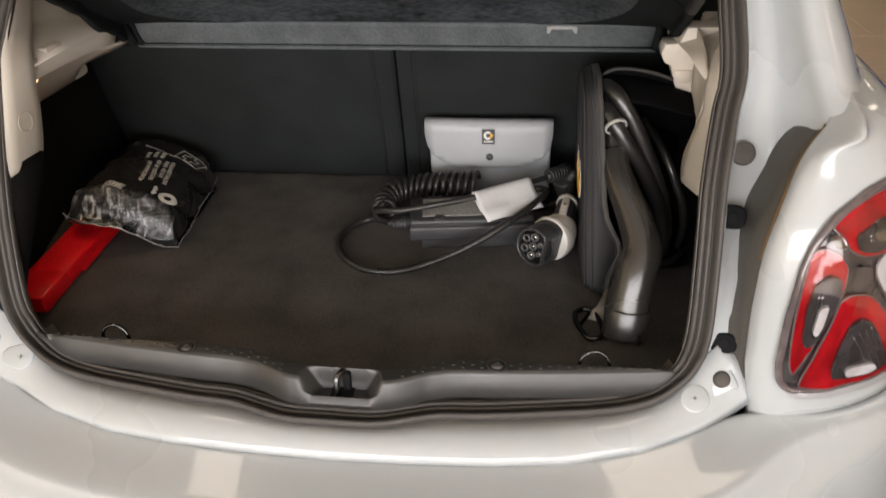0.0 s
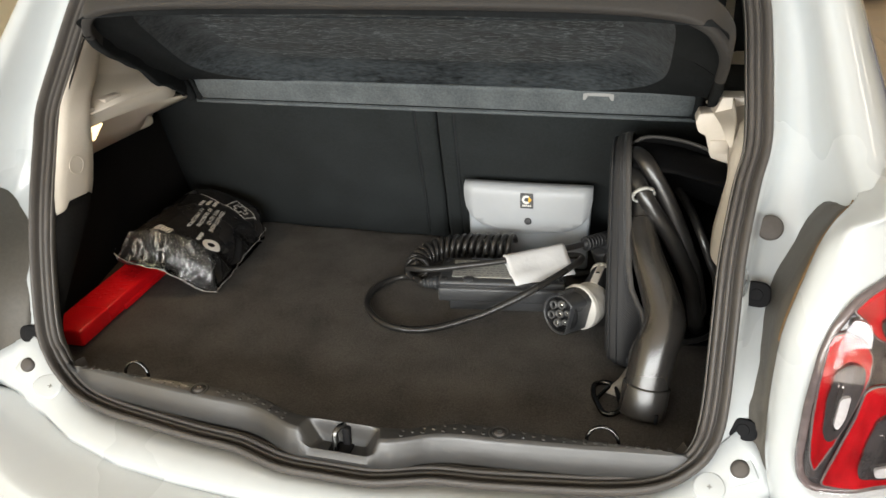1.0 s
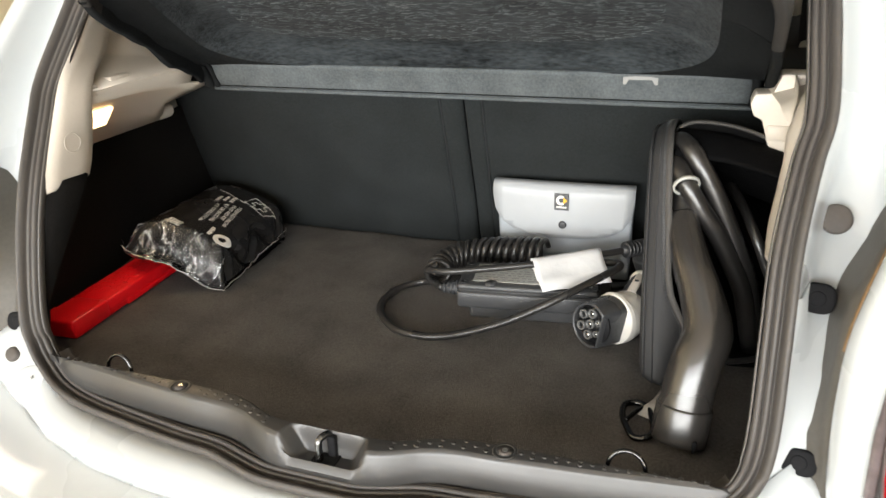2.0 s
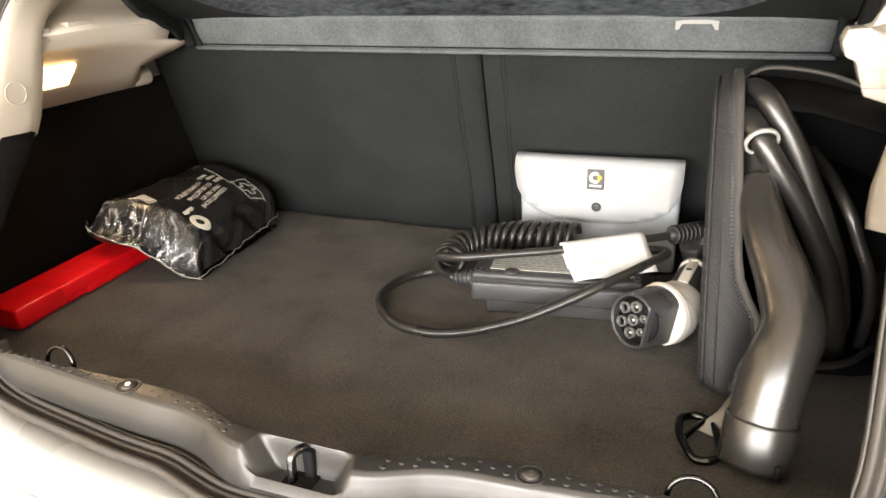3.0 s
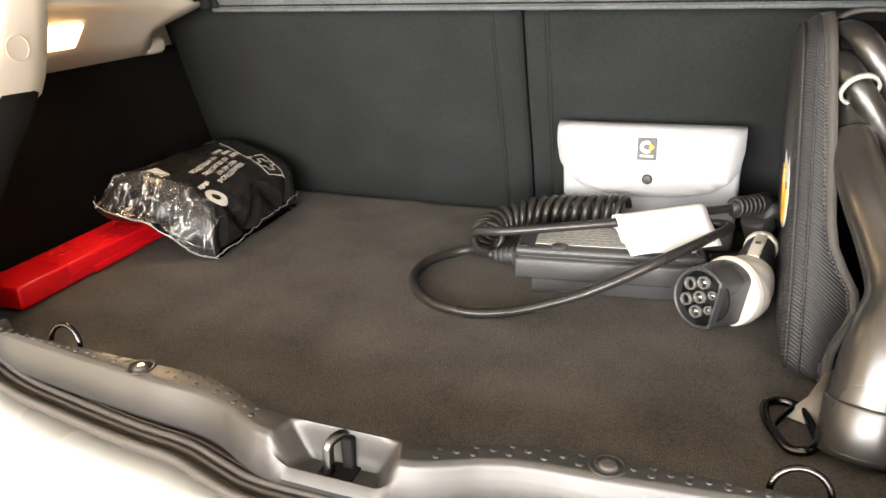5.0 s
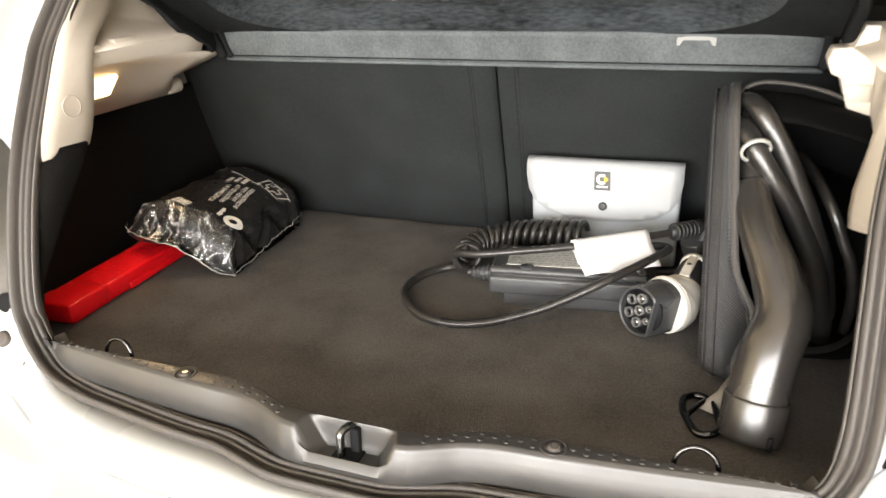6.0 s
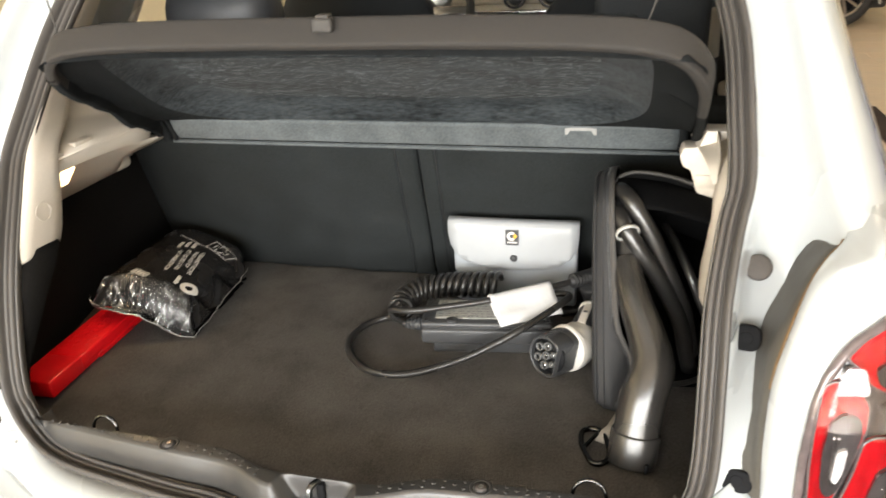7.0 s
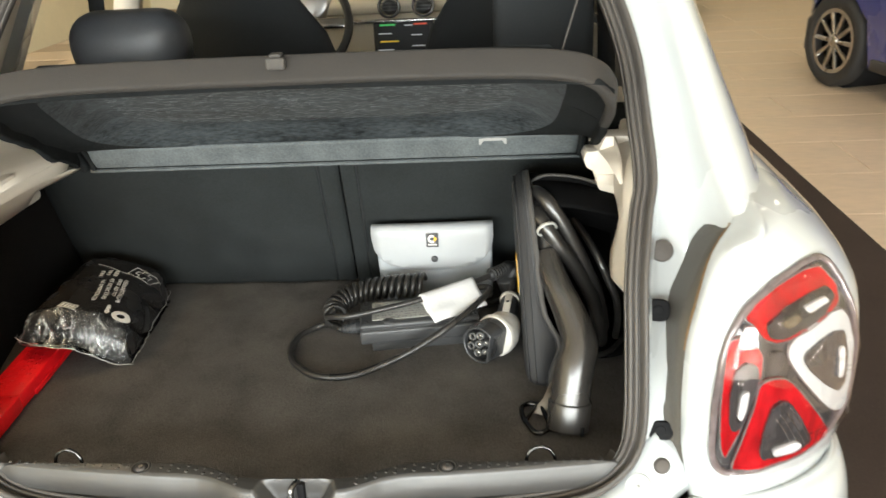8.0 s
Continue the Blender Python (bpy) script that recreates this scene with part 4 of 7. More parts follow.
part("cabin_floor", block(-0.72, 0.72, 0.70, 2.6, 0.25, 0.32), SIDECARPET, CAR, "dark cabin floor", smooth=False)

# ---- boot ----
rows = []
for j in range(25):
    y = 0.02 + 0.665 * j / 24
    hw = np.interp(y, [0.02, 0.03, 0.04, 0.06, 0.08, 0.12, 0.25, 0.45, 0.70], [0.36, 0.43, 0.455, 0.478, 0.55, 0.60, 0.64, 0.69, 0.70])
    rows.append([(hw * k / 20, y, 0.60 + 0.0012 * math.sin(k * 1.3 + j * 0.7)) for k in range(-20, 21)])
solid(part("boot_floor", loft(rows), CARPET, CAR, "flat dark brown boot carpet"), 0.012)
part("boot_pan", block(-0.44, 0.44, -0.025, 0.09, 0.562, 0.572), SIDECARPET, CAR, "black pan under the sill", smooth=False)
for sx in (1, -1):
    rows = []
    for z in np.linspace(0.59, 0.866, 24):
        x0 = float(np.interp(z, [0.59, 0.63, 0.70, 0.78, 0.84, 0.866], [0.476, 0.479, 0.482, 0.484, 0.486, 0.490]))
        f = float(np.interp(z, [0.59, 0.63, 0.70, 0.78, 0.84, 0.866], [0.0, 0.0, 0.2, 0.6, 0.9, 1.0]))
        x0 += 0.009 * (1 - ramp(0.70, 0.84, z)) if sx < 0 else 0
        a = Vector((x0, seal_side(z) + 0.010))
        k = max(0.0, min(1.0, (z - 0.66) / 0.22))
        lean = 0.060 * k * k * (3 - 2 * k)
        b = a + Vector((-0.014 * f if sx < 0 else 0.006 * f, 0.062 * f))
        rows.append([(sx * x, y, z) for x, y in (a, a.lerp(b, 0.5), b, (b.x + 0.004, b.y + 0.005), (b.x + (0.045 if sx < 0 else 0.016), b.y + 0.012), (0.590 if sx < 0 else 0.560, b.y + (0.030 if sx < 0 else 0.060)), (0.632, max(0.28, b.y + 0.10)), (0.680 - lean, 0.46), *((0.680 - lean + (lean - 0.030) * q, 0.46 + 0.26 * q) for q in (0.2, 0.4, 0.6, 0.8, 1.0)))])
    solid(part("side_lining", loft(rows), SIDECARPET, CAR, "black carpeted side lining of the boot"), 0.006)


def sill_front(x):
    return float(np.interp(abs(x - 0.012), [0, 0.055, 0.075, 0.095, 0.12, 0.145, 0.17, 0.21, 0.32, 0.44, 0.47], [-0.032, -0.032, -0.029, -0.021, -0.009, -0.002, 0.001, 0.003, 0.013, 0.027, 0.034]))


def sill_rear(x):
    return float(np.interp(abs(x - 0.012), [0, 0.06, 0.085, 0.105, 0.13, 0.155, 0.19, 0.47], [0.004, 0.004, 0.007, 0.015, 0.026, 0.033, 0.036, 0.040]))


rows = []
for x in sorted({round(-0.466 + 0.932 * i / 120, 4) for i in range(121)} | {round(-0.058 + 0.0015 * i, 4) for i in range(96)}):
    yf, yr = sill_front(x), sill_rear(x)
    mouth = ramp(-0.052, -0.030, x) * (1 - ramp(0.054, 0.076, x))
    row = [(x, yf + 0.000, 0.590), (x, yf - 0.003, 0.600), (x, yf + 0.002, 0.618 - 0.010 * mouth)]
    ps, zs = (yf + 0.003, yf + 0.0065, yf + 0.0105, (yf + yr) / 2 + 0.005, yr - 0.004), (0.622, 0.6325, 0.6362, 0.6372, 0.637)
    for j in range(27):
        y = ps[0] + (ps[-1] - ps[0]) * (0.5 - 0.5 * math.cos(math.pi * j / 26))
        z = float(np.interp(y, ps, zs))
        f = (y - ps[0]) / (ps[-1] - ps[0])
        # the latch pocket: slanting ends, a steep back wall and a level floor
        m = ramp(-0.050 + 0.010 * f, -0.026 + 0.014 * f, x) * (1 - ramp(0.052 - 0.014 * f, 0.076 - 0.010 * f, x)) * ramp(-0.18, 0.10, f) * (1 - ramp(0.80, 0.97, f))
        row.append((x, y, z - (z - 0.6035) * m))
    rows.append(row + [(x, yr, 0.633), (x, yr + 0.001, 0.598)])
bm = loft(rows)
bmesh.ops.remove_doubles(bm, verts=bm.verts, dist=0.0002)
sill = sharp(part("sill_trim", bm, SILL, CAR, "grey grained plastic loading sill with small studs"), 48)

# latch striker
hoop = smooth_path([(0.007, -0.0195, 0.602), (0.007, -0.0195, 0.613), (0.007, -0.0195, 0.624), (0.0072, -0.0188, 0.630), (0.0082, -0.016, 0.6338), (0.0105, -0.0105, 0.6352), (0.0130, -0.005, 0.634), (0.0143, -0.0015, 0.630), (0.0145, -0.001, 0.622), (0.0145, -0.001, 0.603)], 5)
st = part("latch_striker", sweep(hoop, round_poly([(-0.0042, -0.0036), (0.0042, -0.0036), (0.0042, 0.0036), (-0.0042, 0.0036)], 0.0024, 3)), HOOPSTEEL, CAR, "black steel latch striker loop")
part("striker_plate", block(0.0125, 0.0235, -0.010, 0.003, 0.602, 0.6335, 0.0025, 3), STOP, st, "black plastic cover behind the loop")
part("striker_foot", block(-0.004, 0.028, -0.024, 0.002, 0.6025, 0.6055, 0.001, 2), STOP, st)

# screws in the sill, lashing rings
for x in (-0.2245, 0.2245):
    s = part("sill_screw", ring_flat(0.0105, 0.0145, 0.0008, Matrix.Translation((x, 0.024, 0.6366)), 28), SILL, CAR, "sunken screw in the plastic sill")
    # no hole is cut: a flat dark disc paints the hollow's shade
    part("screw_cup_shade", disc_solid(0.0108, 0.0108, 0.001, Matrix.Translation((x, 0.024, 0.6368)), 28), BLACKPLASTIC, s, "dark disc painted as the shaded hollow round the screw")
    part("screw_head", disc_solid(0.0078, 0.006, 0.003, Matrix.Translation((x + 0.0005, 0.0232, 0.638)), 20, 0.001), GREYBUNG, s)
    part("screw_drive", disc_solid(0.0035, 0.0035, 0.0016, Matrix.Translation((x + 0.0005, 0.0232, 0.6392)), 6), STEEL, s, smooth=False)
for x in (-0.346, 0.358):
    bm = tube([(x + 0.0205 * math.cos(a), 0.044 + 0.004 * math.sin(a), 0.629 + 0.0215 * math.sin(a)) for a in np.linspace(0, math.tau, 17)[:-1]], 0.0026, 3, True)
    part("lashing_ring", bm, DARKSTEEL, CAR, "chromed wire lashing ring")

# rear seat backs
def seat_y(z):
    return 0.676 - (z - 0.58) * 0.36


def seat_lean(z):
    """How far the joints between the seat backs lean aside."""
    return 0.030 * (z - 0.62)


def seat_back(x0, x1, seam, soft, label):
    rows = []
    near = sorted({round(q, 4) for d in (-0.010, -0.005, -0.003, -0.0015, 0, 0.0015, 0.003, 0.005, 0.010) for q in (seam + d,)} | {round(q, 4) for q in np.linspace(x0, x1, 25)} | {x0 + d for d in (0.002, 0.005, 0.009)} | {x1 - d for d in (0.002, 0.005, 0.009)})
    xs = [x for x in near if x0 <= x <= x1]
    for j in range(25):
        z = 0.595 + (0.98 - 0.595) * j / 24
        row = []
        for x in xs:
            e = min(x - x0, x1 - x)
            y = seat_y(z) + 0.010 * max(0, 1 - e / soft) ** 2 + 0.0034 * math.exp(-((x - seam) / 0.0022) ** 2) + 0.0022 * noise.noise((x * 9, z * 9, 1.0)) + 0.030 * max(0.0, (abs(x) - 0.54) / 0.09) ** 2
            row.append((x + seat_lean(z), y, z))
        rows.append(row)
    ob = solid(part("seat_back", loft(rows), SEAT, CAR, label, fix=False), 0.07, -1)
    # stitches sunk in the seam
    pts = [Vector((seam + seat_lean(z), seat_y(z) + 0.0018, z)) for z in np.linspace(0.62, 0.975, 24)]
    part("seam", sweep(pts, 0.0011), SEATBLACK, ob)
    return ob


seat_back(-0.70, -0.0083, -0.049, 0.012, "black cloth back of the rear seat")
seat_back(-0.0069, 0.69, 0.027, 0.005, "black cloth back of the rear seat")


def headrest(x0, x1, z0, z1, y):
    bm = block(x0, x1, y - 0.065, y + 0.065, z0, z1, 0.058, 6)
    h = part("headrest", bm, LEATHER, CAR, "padded dark grey headrest of the rear seat")
    part("headrest_base", block(x0 + 0.035, x1 - 0.025, y - 0.03, y + 0.05, 0.94, z0 + 0.03, 0.02, 3), SEATBLACK, h, "dark cloth stem of the headrest")
    for x in (x0 + 0.07, x1 - 0.07):
        part("headrest_post", tube([(x, y, z0 + 0.02), (x, y, 0.95)], 0.006), BLACKPLASTIC, h)


headrest(-0.513, -0.283, 1.07, 1.202, 0.66)
headrest(0.272, 0.520, 1.192, 1.32, 0.66)


def front_seat(xc):
    rows = []
    for z, hw, d in ((0.45, 0.25, 0.0), (0.75, 0.26, 0.02), (0.95, 0.255, 0.03), (1.05, 0.225, 0.035), (1.14, 0.165, 0.04), (1.20, 0.125, 0.045), (1.27, 0.115, 0.05), (1.31, 0.08, 0.06)):
        rows.append([(xc + hw * math.cos(a), 1.36 - (z - 0.45) * 0.18 + (0.075 - d * 0.4) * math.sin(a), z) for a in np.linspace(0, math.tau, 25)])
    bm = loft(rows)
    bmesh.ops.remove_doubles(bm, verts=bm.verts, dist=1e-5)
    bmesh.ops.holes_fill(bm, edges=[e for e in bm.edges if e.is_boundary])
    part("front_seat", bm, SEATBLACK, CAR, "black front seat with a built-in headrest")


front_seat(-0.36)
front_seat(0.37)

# dashboard
bm = block(-0.68, 0.68, 2.13, 2.6, 0.70, 0.985, 0.04, 3)
dash = part("dashboard", bm, CREAM, CAR, "cream dashboard with round vents and a touch screen")
part("dashboard_top", block(-0.68, 0.68, 2.10, 2.6, 0.975, 1.03, 0.025, 3), CREAM, dash)
for x in (-0.066, 0.062):
    m = facing((x, 2.085, 1.005), (0, -1, 0.15))
    v = part("air_vent", ring_flat(0.033, 0.042, 0.03, m, 32), LENSDARK, dash, "round black air vent")
    part("vent_core", disc_solid(0.030, 0.022, 0.02, m @ pose(0, 0, 0.004), 24), BLACKPLASTIC, dash)
    for k in (-0.012, 0, 0.012):
        part("vent_slat", block(-0.03, 0.03, k - 0.002, k + 0.002, 0.016, 0.022, m=m), GREYPLASTIC, dash, smooth=False)
part("dashboard_band", block(-0.62, 0.62, 2.095, 2.13, 0.945, 0.955, 0.002), STEEL, dash)
sm = facing((-0.022, 2.10, 0.885), (0, -1, 0.12))
part("screen", block(-0.115, 0.115, -0.072, 0.072, -0.012, 0, 0.008, 2, sm), BLACKPLASTIC, dash, "black touch screen showing a coloured map")
for c, (a, b, d, e) in {"green": (-0.09, -0.03, 0.048, 0.055), "red": (0.04, 0.09, 0.048, 0.055), "yellow": (-0.09, -0.02, -0.012, -0.006), "dark": (-0.10, 0.10, -0.066, 0.064)}.items():
    part("screen_field", block(a, b, d, e, 0.0002, 0.0006 if c == "dark" else 0.0016, m=sm), SCREENS[c], dash, smooth=False)
for x, z, w in ((-0.07, 0.02, 0.05), (-0.07, -0.04, 0.06), (0.05, 0.012, 0.04), (0.055, -0.028, 0.05), (0.02, 0.048, 0.03)):
    part("screen_line", block(x - w / 2, x + w / 2, z - 0.0022, z + 0.0022, 0.0002, 0.0016, m=sm), SCREENS["white"], dash, smooth=False)
part("switch_panel", block(-0.13, 0.10, 2.10, 2.2, 0.70, 0.79, 0.02, 2), BLACKPLASTIC, dash)
wm = facing((-0.365, 1.88, 0.985), (0, -0.9, 0.42))
sw = part("steering_wheel", tube([wm @ Vector((0.178 * math.cos(a), 0.178 * math.sin(a), 0)) for a in np.linspace(0, math.tau, 25)[:-1]], 0.015, 3, True), BLACKPLASTIC, CAR, "black three-spoke steering wheel with silver spokes")
part("hub", disc_solid(0.06, 0.05, 0.04, wm @ pose(0, 0, -0.01), 28, 0.008), BLACKPLASTIC, sw)
for a in (0, 180, 270):
    part("spoke", block(0.04, 0.172, -0.018, 0.018, -0.012, 0.004, 0.006, 2, wm @ pose(0, 0, 0, 0, 0, a)), STEEL, sw)
part("instrument_dial", disc_solid(0.075, 0.07, 0.05, facing((-0.365, 2.12, 1.03), (0, -1, 0.3)), 32, 0.01), STEEL, dash, "round instrument dial")

# belts beside the rear seat
for sx in (1, -1):
    part("seat_belt", sweep([Vector((sx * 0.55, 0.80, 0.86)), Vector((sx * 0.545, 0.82, 1.1)), Vector((sx * 0.53, 0.85, 1.36))], [(-0.02, -0.001), (0.02, -0.001), (0.02, 0.001), (-0.02, 0.001)]), SEATBLACK, CAR, "black seat belt")
    part("belt_guide", block(*sorted((sx * 0.505, sx * 0.53)), 0.82, 0.86, 1.02, 1.11, 0.008), CREAM, CAR, "beige belt guide")
    part("shelf_side_bracket", block(*sorted((sx * 0.53, sx * 0.62)), 0.50, 0.80, 0.955, 0.985, 0.008), TRIM, CAR, "pale shelf bracket")


# pale trim inside each rear pillar
def pillar_trim(sx):
    rows = []
    if sx > 0:
        edge = [(0.855, 0.803, 0.275), (0.862, 0.816, 0.289), (0.880, 0.842, 0.287), (0.907, 0.873, 0.264), (0.935, 0.908, 0.236), (0.958, 0.942, 0.210), (0.980, 0.968, 0.222)]
    else:
        edge = [(0.855, 0.859, 0.190), (0.862, 0.862, 0.196), (0.880, 0.880, 0.206), (0.907, 0.907, 0.216), (0.935, 0.935, 0.225), (0.958, 0.958, 0.230), (0.980, 0.980, 0.236)]
    outer = [(0.486, 0.110), (0.486, 0.113), (0.487, 0.122), (0.489, 0.138), (0.492, 0.156), (0.495, 0.171), (0.498, 0.186)]
    spans = [(Vector((*o, zo)), Vector((0.4845, yi, zi))) for o, (zo, zi, yi) in zip(outer, edge)]
    spans += [(Vector((*o, z)), Vector((*i, z))) for z, o, i in ((1.0, (0.503, 0.203), (0.497, 0.262)), (1.024, (0.504, 0.223), (0.527, 0.325)), (1.07, (0.500, 0.260), (0.530, 0.355)), (1.15, (0.488, 0.322), (0.515, 0.41)), (1.25, (0.462, 0.397), (0.485, 0.47)), (1.36, (0.41, 0.475), (0.44, 0.54)))]
    for a, b in spans:
        n = Vector((b.y - a.y, a.x - b.x, 0)).normalized()
        rows.append([a, a.lerp(b, 0.3) - n * 0.003, a.lerp(b, 0.75) - n * 0.003, b - n * 0.001, b + Vector((0.002, 0.003, 0)), b + Vector((0.010, 0.006, 0)), b + Vector((0.030, 0.012, 0))])
    ob = solid(part("pillar_trim", mirrored(loft(rows), sx), TRIM, CAR, "ivory plastic trim inside the rear pillar"), 0.004, 1 if sx > 0 else -1)
    if sx < 0:
        part("trim_plug", mirrored(ring_flat(0.0135, 0.0146, 0.001, facing((0.4788, 0.179, 0.915), (-0.99, -0.08, 0.0)), 32), sx), TRIM, ob)
    # hollowed wall under the ledge, leaning outwards to its foot
    rows = [[(0.487, 0.258, 0.957), (0.545, 0.266, 0.950), (0.560, 0.272, 0.938), (0.571, 0.274, 0.925), (0.590, 0.276, 0.895), (0.604, 0.278, 0.862)],
            [(0.486, 0.30, 0.956), (0.543, 0.30, 0.949), (0.561, 0.30, 0.937), (0.573, 0.30, 0.925), (0.593, 0.30, 0.895), (0.607, 0.30, 0.862)],
            [(0.484, 0.36, 0.954), (0.535, 0.36, 0.946), (0.557, 0.36, 0.936), (0.572, 0.362, 0.925), (0.593, 0.365, 0.895), (0.607, 0.37, 0.862)],
            [(0.481, 0.43, 0.950), (0.515, 0.43, 0.940), (0.545, 0.43, 0.928), (0.567, 0.43, 0.915), (0.592, 0.44, 0.890), (0.607, 0.44, 0.862)],
            [(0.477, 0.475, 0.944), (0.508, 0.473, 0.931), (0.540, 0.475, 0.917), (0.564, 0.48, 0.905), (0.592, 0.485, 0.885), (0.607, 0.49, 0.862)],
            [(0.473, 0.506, 0.938), (0.505, 0.498, 0.924), (0.538, 0.492, 0.911), (0.566, 0.487, 0.900), (0.592, 0.512, 0.882), (0.607, 0.517, 0.862)],
            [(0.480, 0.509, 0.938), (0.51, 0.501, 0.926), (0.54, 0.496, 0.914), (0.570, 0.492, 0.903), (0.60, 0.516, 0.886), (0.62, 0.520, 0.862)]]
    if sx > 0:
        rows = [[(x + 0.022, y, z) for x, y, z in row] for row in rows]
    solid(part("ledge_skirt", mirrored(loft(rows), sx), TRIM, ob, "ivory hollow wall under the shelf ledge"), 0.003, 1 if sx > 0 else -1)
    if sx < 0:
        part("skirt_step", mirrored(block(0.600, 0.66, 0.505, 0.556, 0.860, 0.888, 0.012, 4), sx), TRIM, ob)
        # ledge that carries the shelf: an upright face whose top leans inwards
        rows = []
        for y, xb, xt, zb, zt in ((0.222, 0.4855, 0.486, 0.957, 0.979), (0.26, 0.4848, 0.483, 0.957, 0.980), (0.34, 0.4835, 0.476, 0.955, 0.979), (0.42, 0.481, 0.469, 0.951, 0.977), (0.464, 0.4795, 0.466, 0.947, 0.975), (0.468, 0.482, 0.469, 0.947, 0.974), (0.470, 0.53, 0.53, 0.947, 0.974)):
            rows.append([(0.530, y + 0.006, zt + 0.004), (xt + 0.012, y, zt + 0.001), (xt + 0.003, y, zt), (xt + 0.0005, y, zt - 0.003), (xb, y, zb + 0.002), (xb + 0.001, y, zb), (xb + 0.008, y, zb - 0.001)])
        part("shelf_ledge", mirrored(loft(rows), sx), TRIM, ob, "ivory plastic ledge under the shelf")
        # flange that ends in a point
        part("ledge_flange", mirrored(loft([[(0.483, 0.40, 0.953), (0.56, 0.40, 0.955)], [(0.479, 0.466, 0.947), (0.56, 0.466, 0.95)], [(0.4725, 0.506, 0.9395), (0.56, 0.50, 0.945)], [(0.474, 0.508, 0.936), (0.56, 0.502, 0.941)]]), sx), TRIM, ob)
    # sloping panel above the ledge, and the recess behind it
    rows = [[(0.484, 0.240, 0.976), (0.505, 0.262, 0.986), (0.530, 0.285, 1.002), (0.538, 0.29, 1.012), (0.536, 0.345, 1.07)],
            [(0.480, 0.34, 0.977), (0.515, 0.34, 0.990), (0.556, 0.342, 1.009), (0.562, 0.344, 1.018), (0.556, 0.38, 1.07)],
            [(0.471, 0.42, 0.976), (0.50, 0.42, 0.985), (0.53, 0.422, 0.995), (0.556, 0.424, 1.004), (0.562, 0.44, 1.07)],
            [(0.467, 0.464, 0.974), (0.485, 0.465, 0.979), (0.505, 0.466, 0.982), (0.54, 0.468, 0.986), (0.562, 0.48, 1.03)],
            [(0.475, 0.50, 0.968), (0.49, 0.50, 0.972), (0.51, 0.50, 0.975), (0.54, 0.50, 0.978), (0.562, 0.51, 1.0)]]
    solid(part("upper_panel", mirrored(loft(rows), sx), TRIM, ob, "ivory sloping panel above the ledge"), 0.003, 1 if sx > 0 else -1)
    if sx > 0:
        hook = round_poly([(0.455, 0.974), (0.4505, 0.961), (0.456, 0.946), (0.467, 0.941), (0.477, 0.909), (0.484, 0.899), (0.500, 0.890), (0.509, 0.876), (0.545, 0.870), (0.545, 1.0), (0.484, 1.0), (0.476, 0.976)], 0.003, 3)
        part("shelf_hook", prism(hook, 0.040, Matrix.Translation((0, 0.392, 0)), bev=0.0012), TRIM, ob, "ivory stepped bracket beside the shelf")
        near = [(0.500, 0.391, 1.0), (0.502, 0.391, 0.960), (0.503, 0.391, 0.930), (0.504, 0.391, 0.910), (0.506, 0.391, 0.892), (0.509, 0.391, 0.876)]
        trim_edge = [(0.489, 0.236, 0.982), (0.487, 0.225, 0.968), (0.486, 0.216, 0.955), (0.4855, 0.212, 0.942), (0.4855, 0.224, 0.925), (0.4855, 0.240, 0.906)]
        solid(part("bracket_web", loft([[Vector(p).lerp(Vector(q), w) + Vector((0.004 * math.sin(math.pi * w), 0, 0)) for p, q in zip(near, trim_edge)] for w in np.linspace(0, 1, 9)]), TRIM, ob, "ivory plastic web between bracket and trim"), 0.002)
        part("hook_recess", block(0.474, 0.500, 0.3895, 0.394, 0.915, 0.935, 0.001, 1), TRIM, ob)
    if sx < 0:
        part("panel_block", mirrored(block(0.490, 0.52, 0.290, 0.332, 0.972, 0.9895, 0.0015), sx), TRIM, ob)
        part("panel_block", mirrored(block(0.4845, 0.51, 0.224, 0.256, 0.968, 0.986, 0.0015), sx), TRIM, ob)
    return ob


trims = {sx: pillar_trim(sx) for sx in (1, -1)}
# boot lamp in the skirt, on the side that has it
part("boot_lamp", prism(round_poly([(-0.040, -0.019), (0.036, -0.019), (0.040, 0.019), (-0.040, 0.019)], 0.003, 3), 0.004, Matrix.Translation((-0.5805, 0.322, 0.9095)) @ Matrix(((0, 0.82, 0.57, 0), (1, 0, 0, 0), (0, -0.57, 0.82, 0), (0, 0, 0, 1)))), LAMPGLOW, trims[-1], "small lit boot lamp")
bl = bpy.data.lights.new("boot_lamp_bulb", "AREA")
bl.shape, bl.size, bl.size_y, bl.energy, bl.color = "RECTANGLE", 0.06, 0.03, 0.34, (1.0, 0.70, 0.38)
new("boot_lamp_bulb", bl).matrix_basis = look((-0.570, 0.322, 0.9025), (-0.35, 0.30, 0.75))


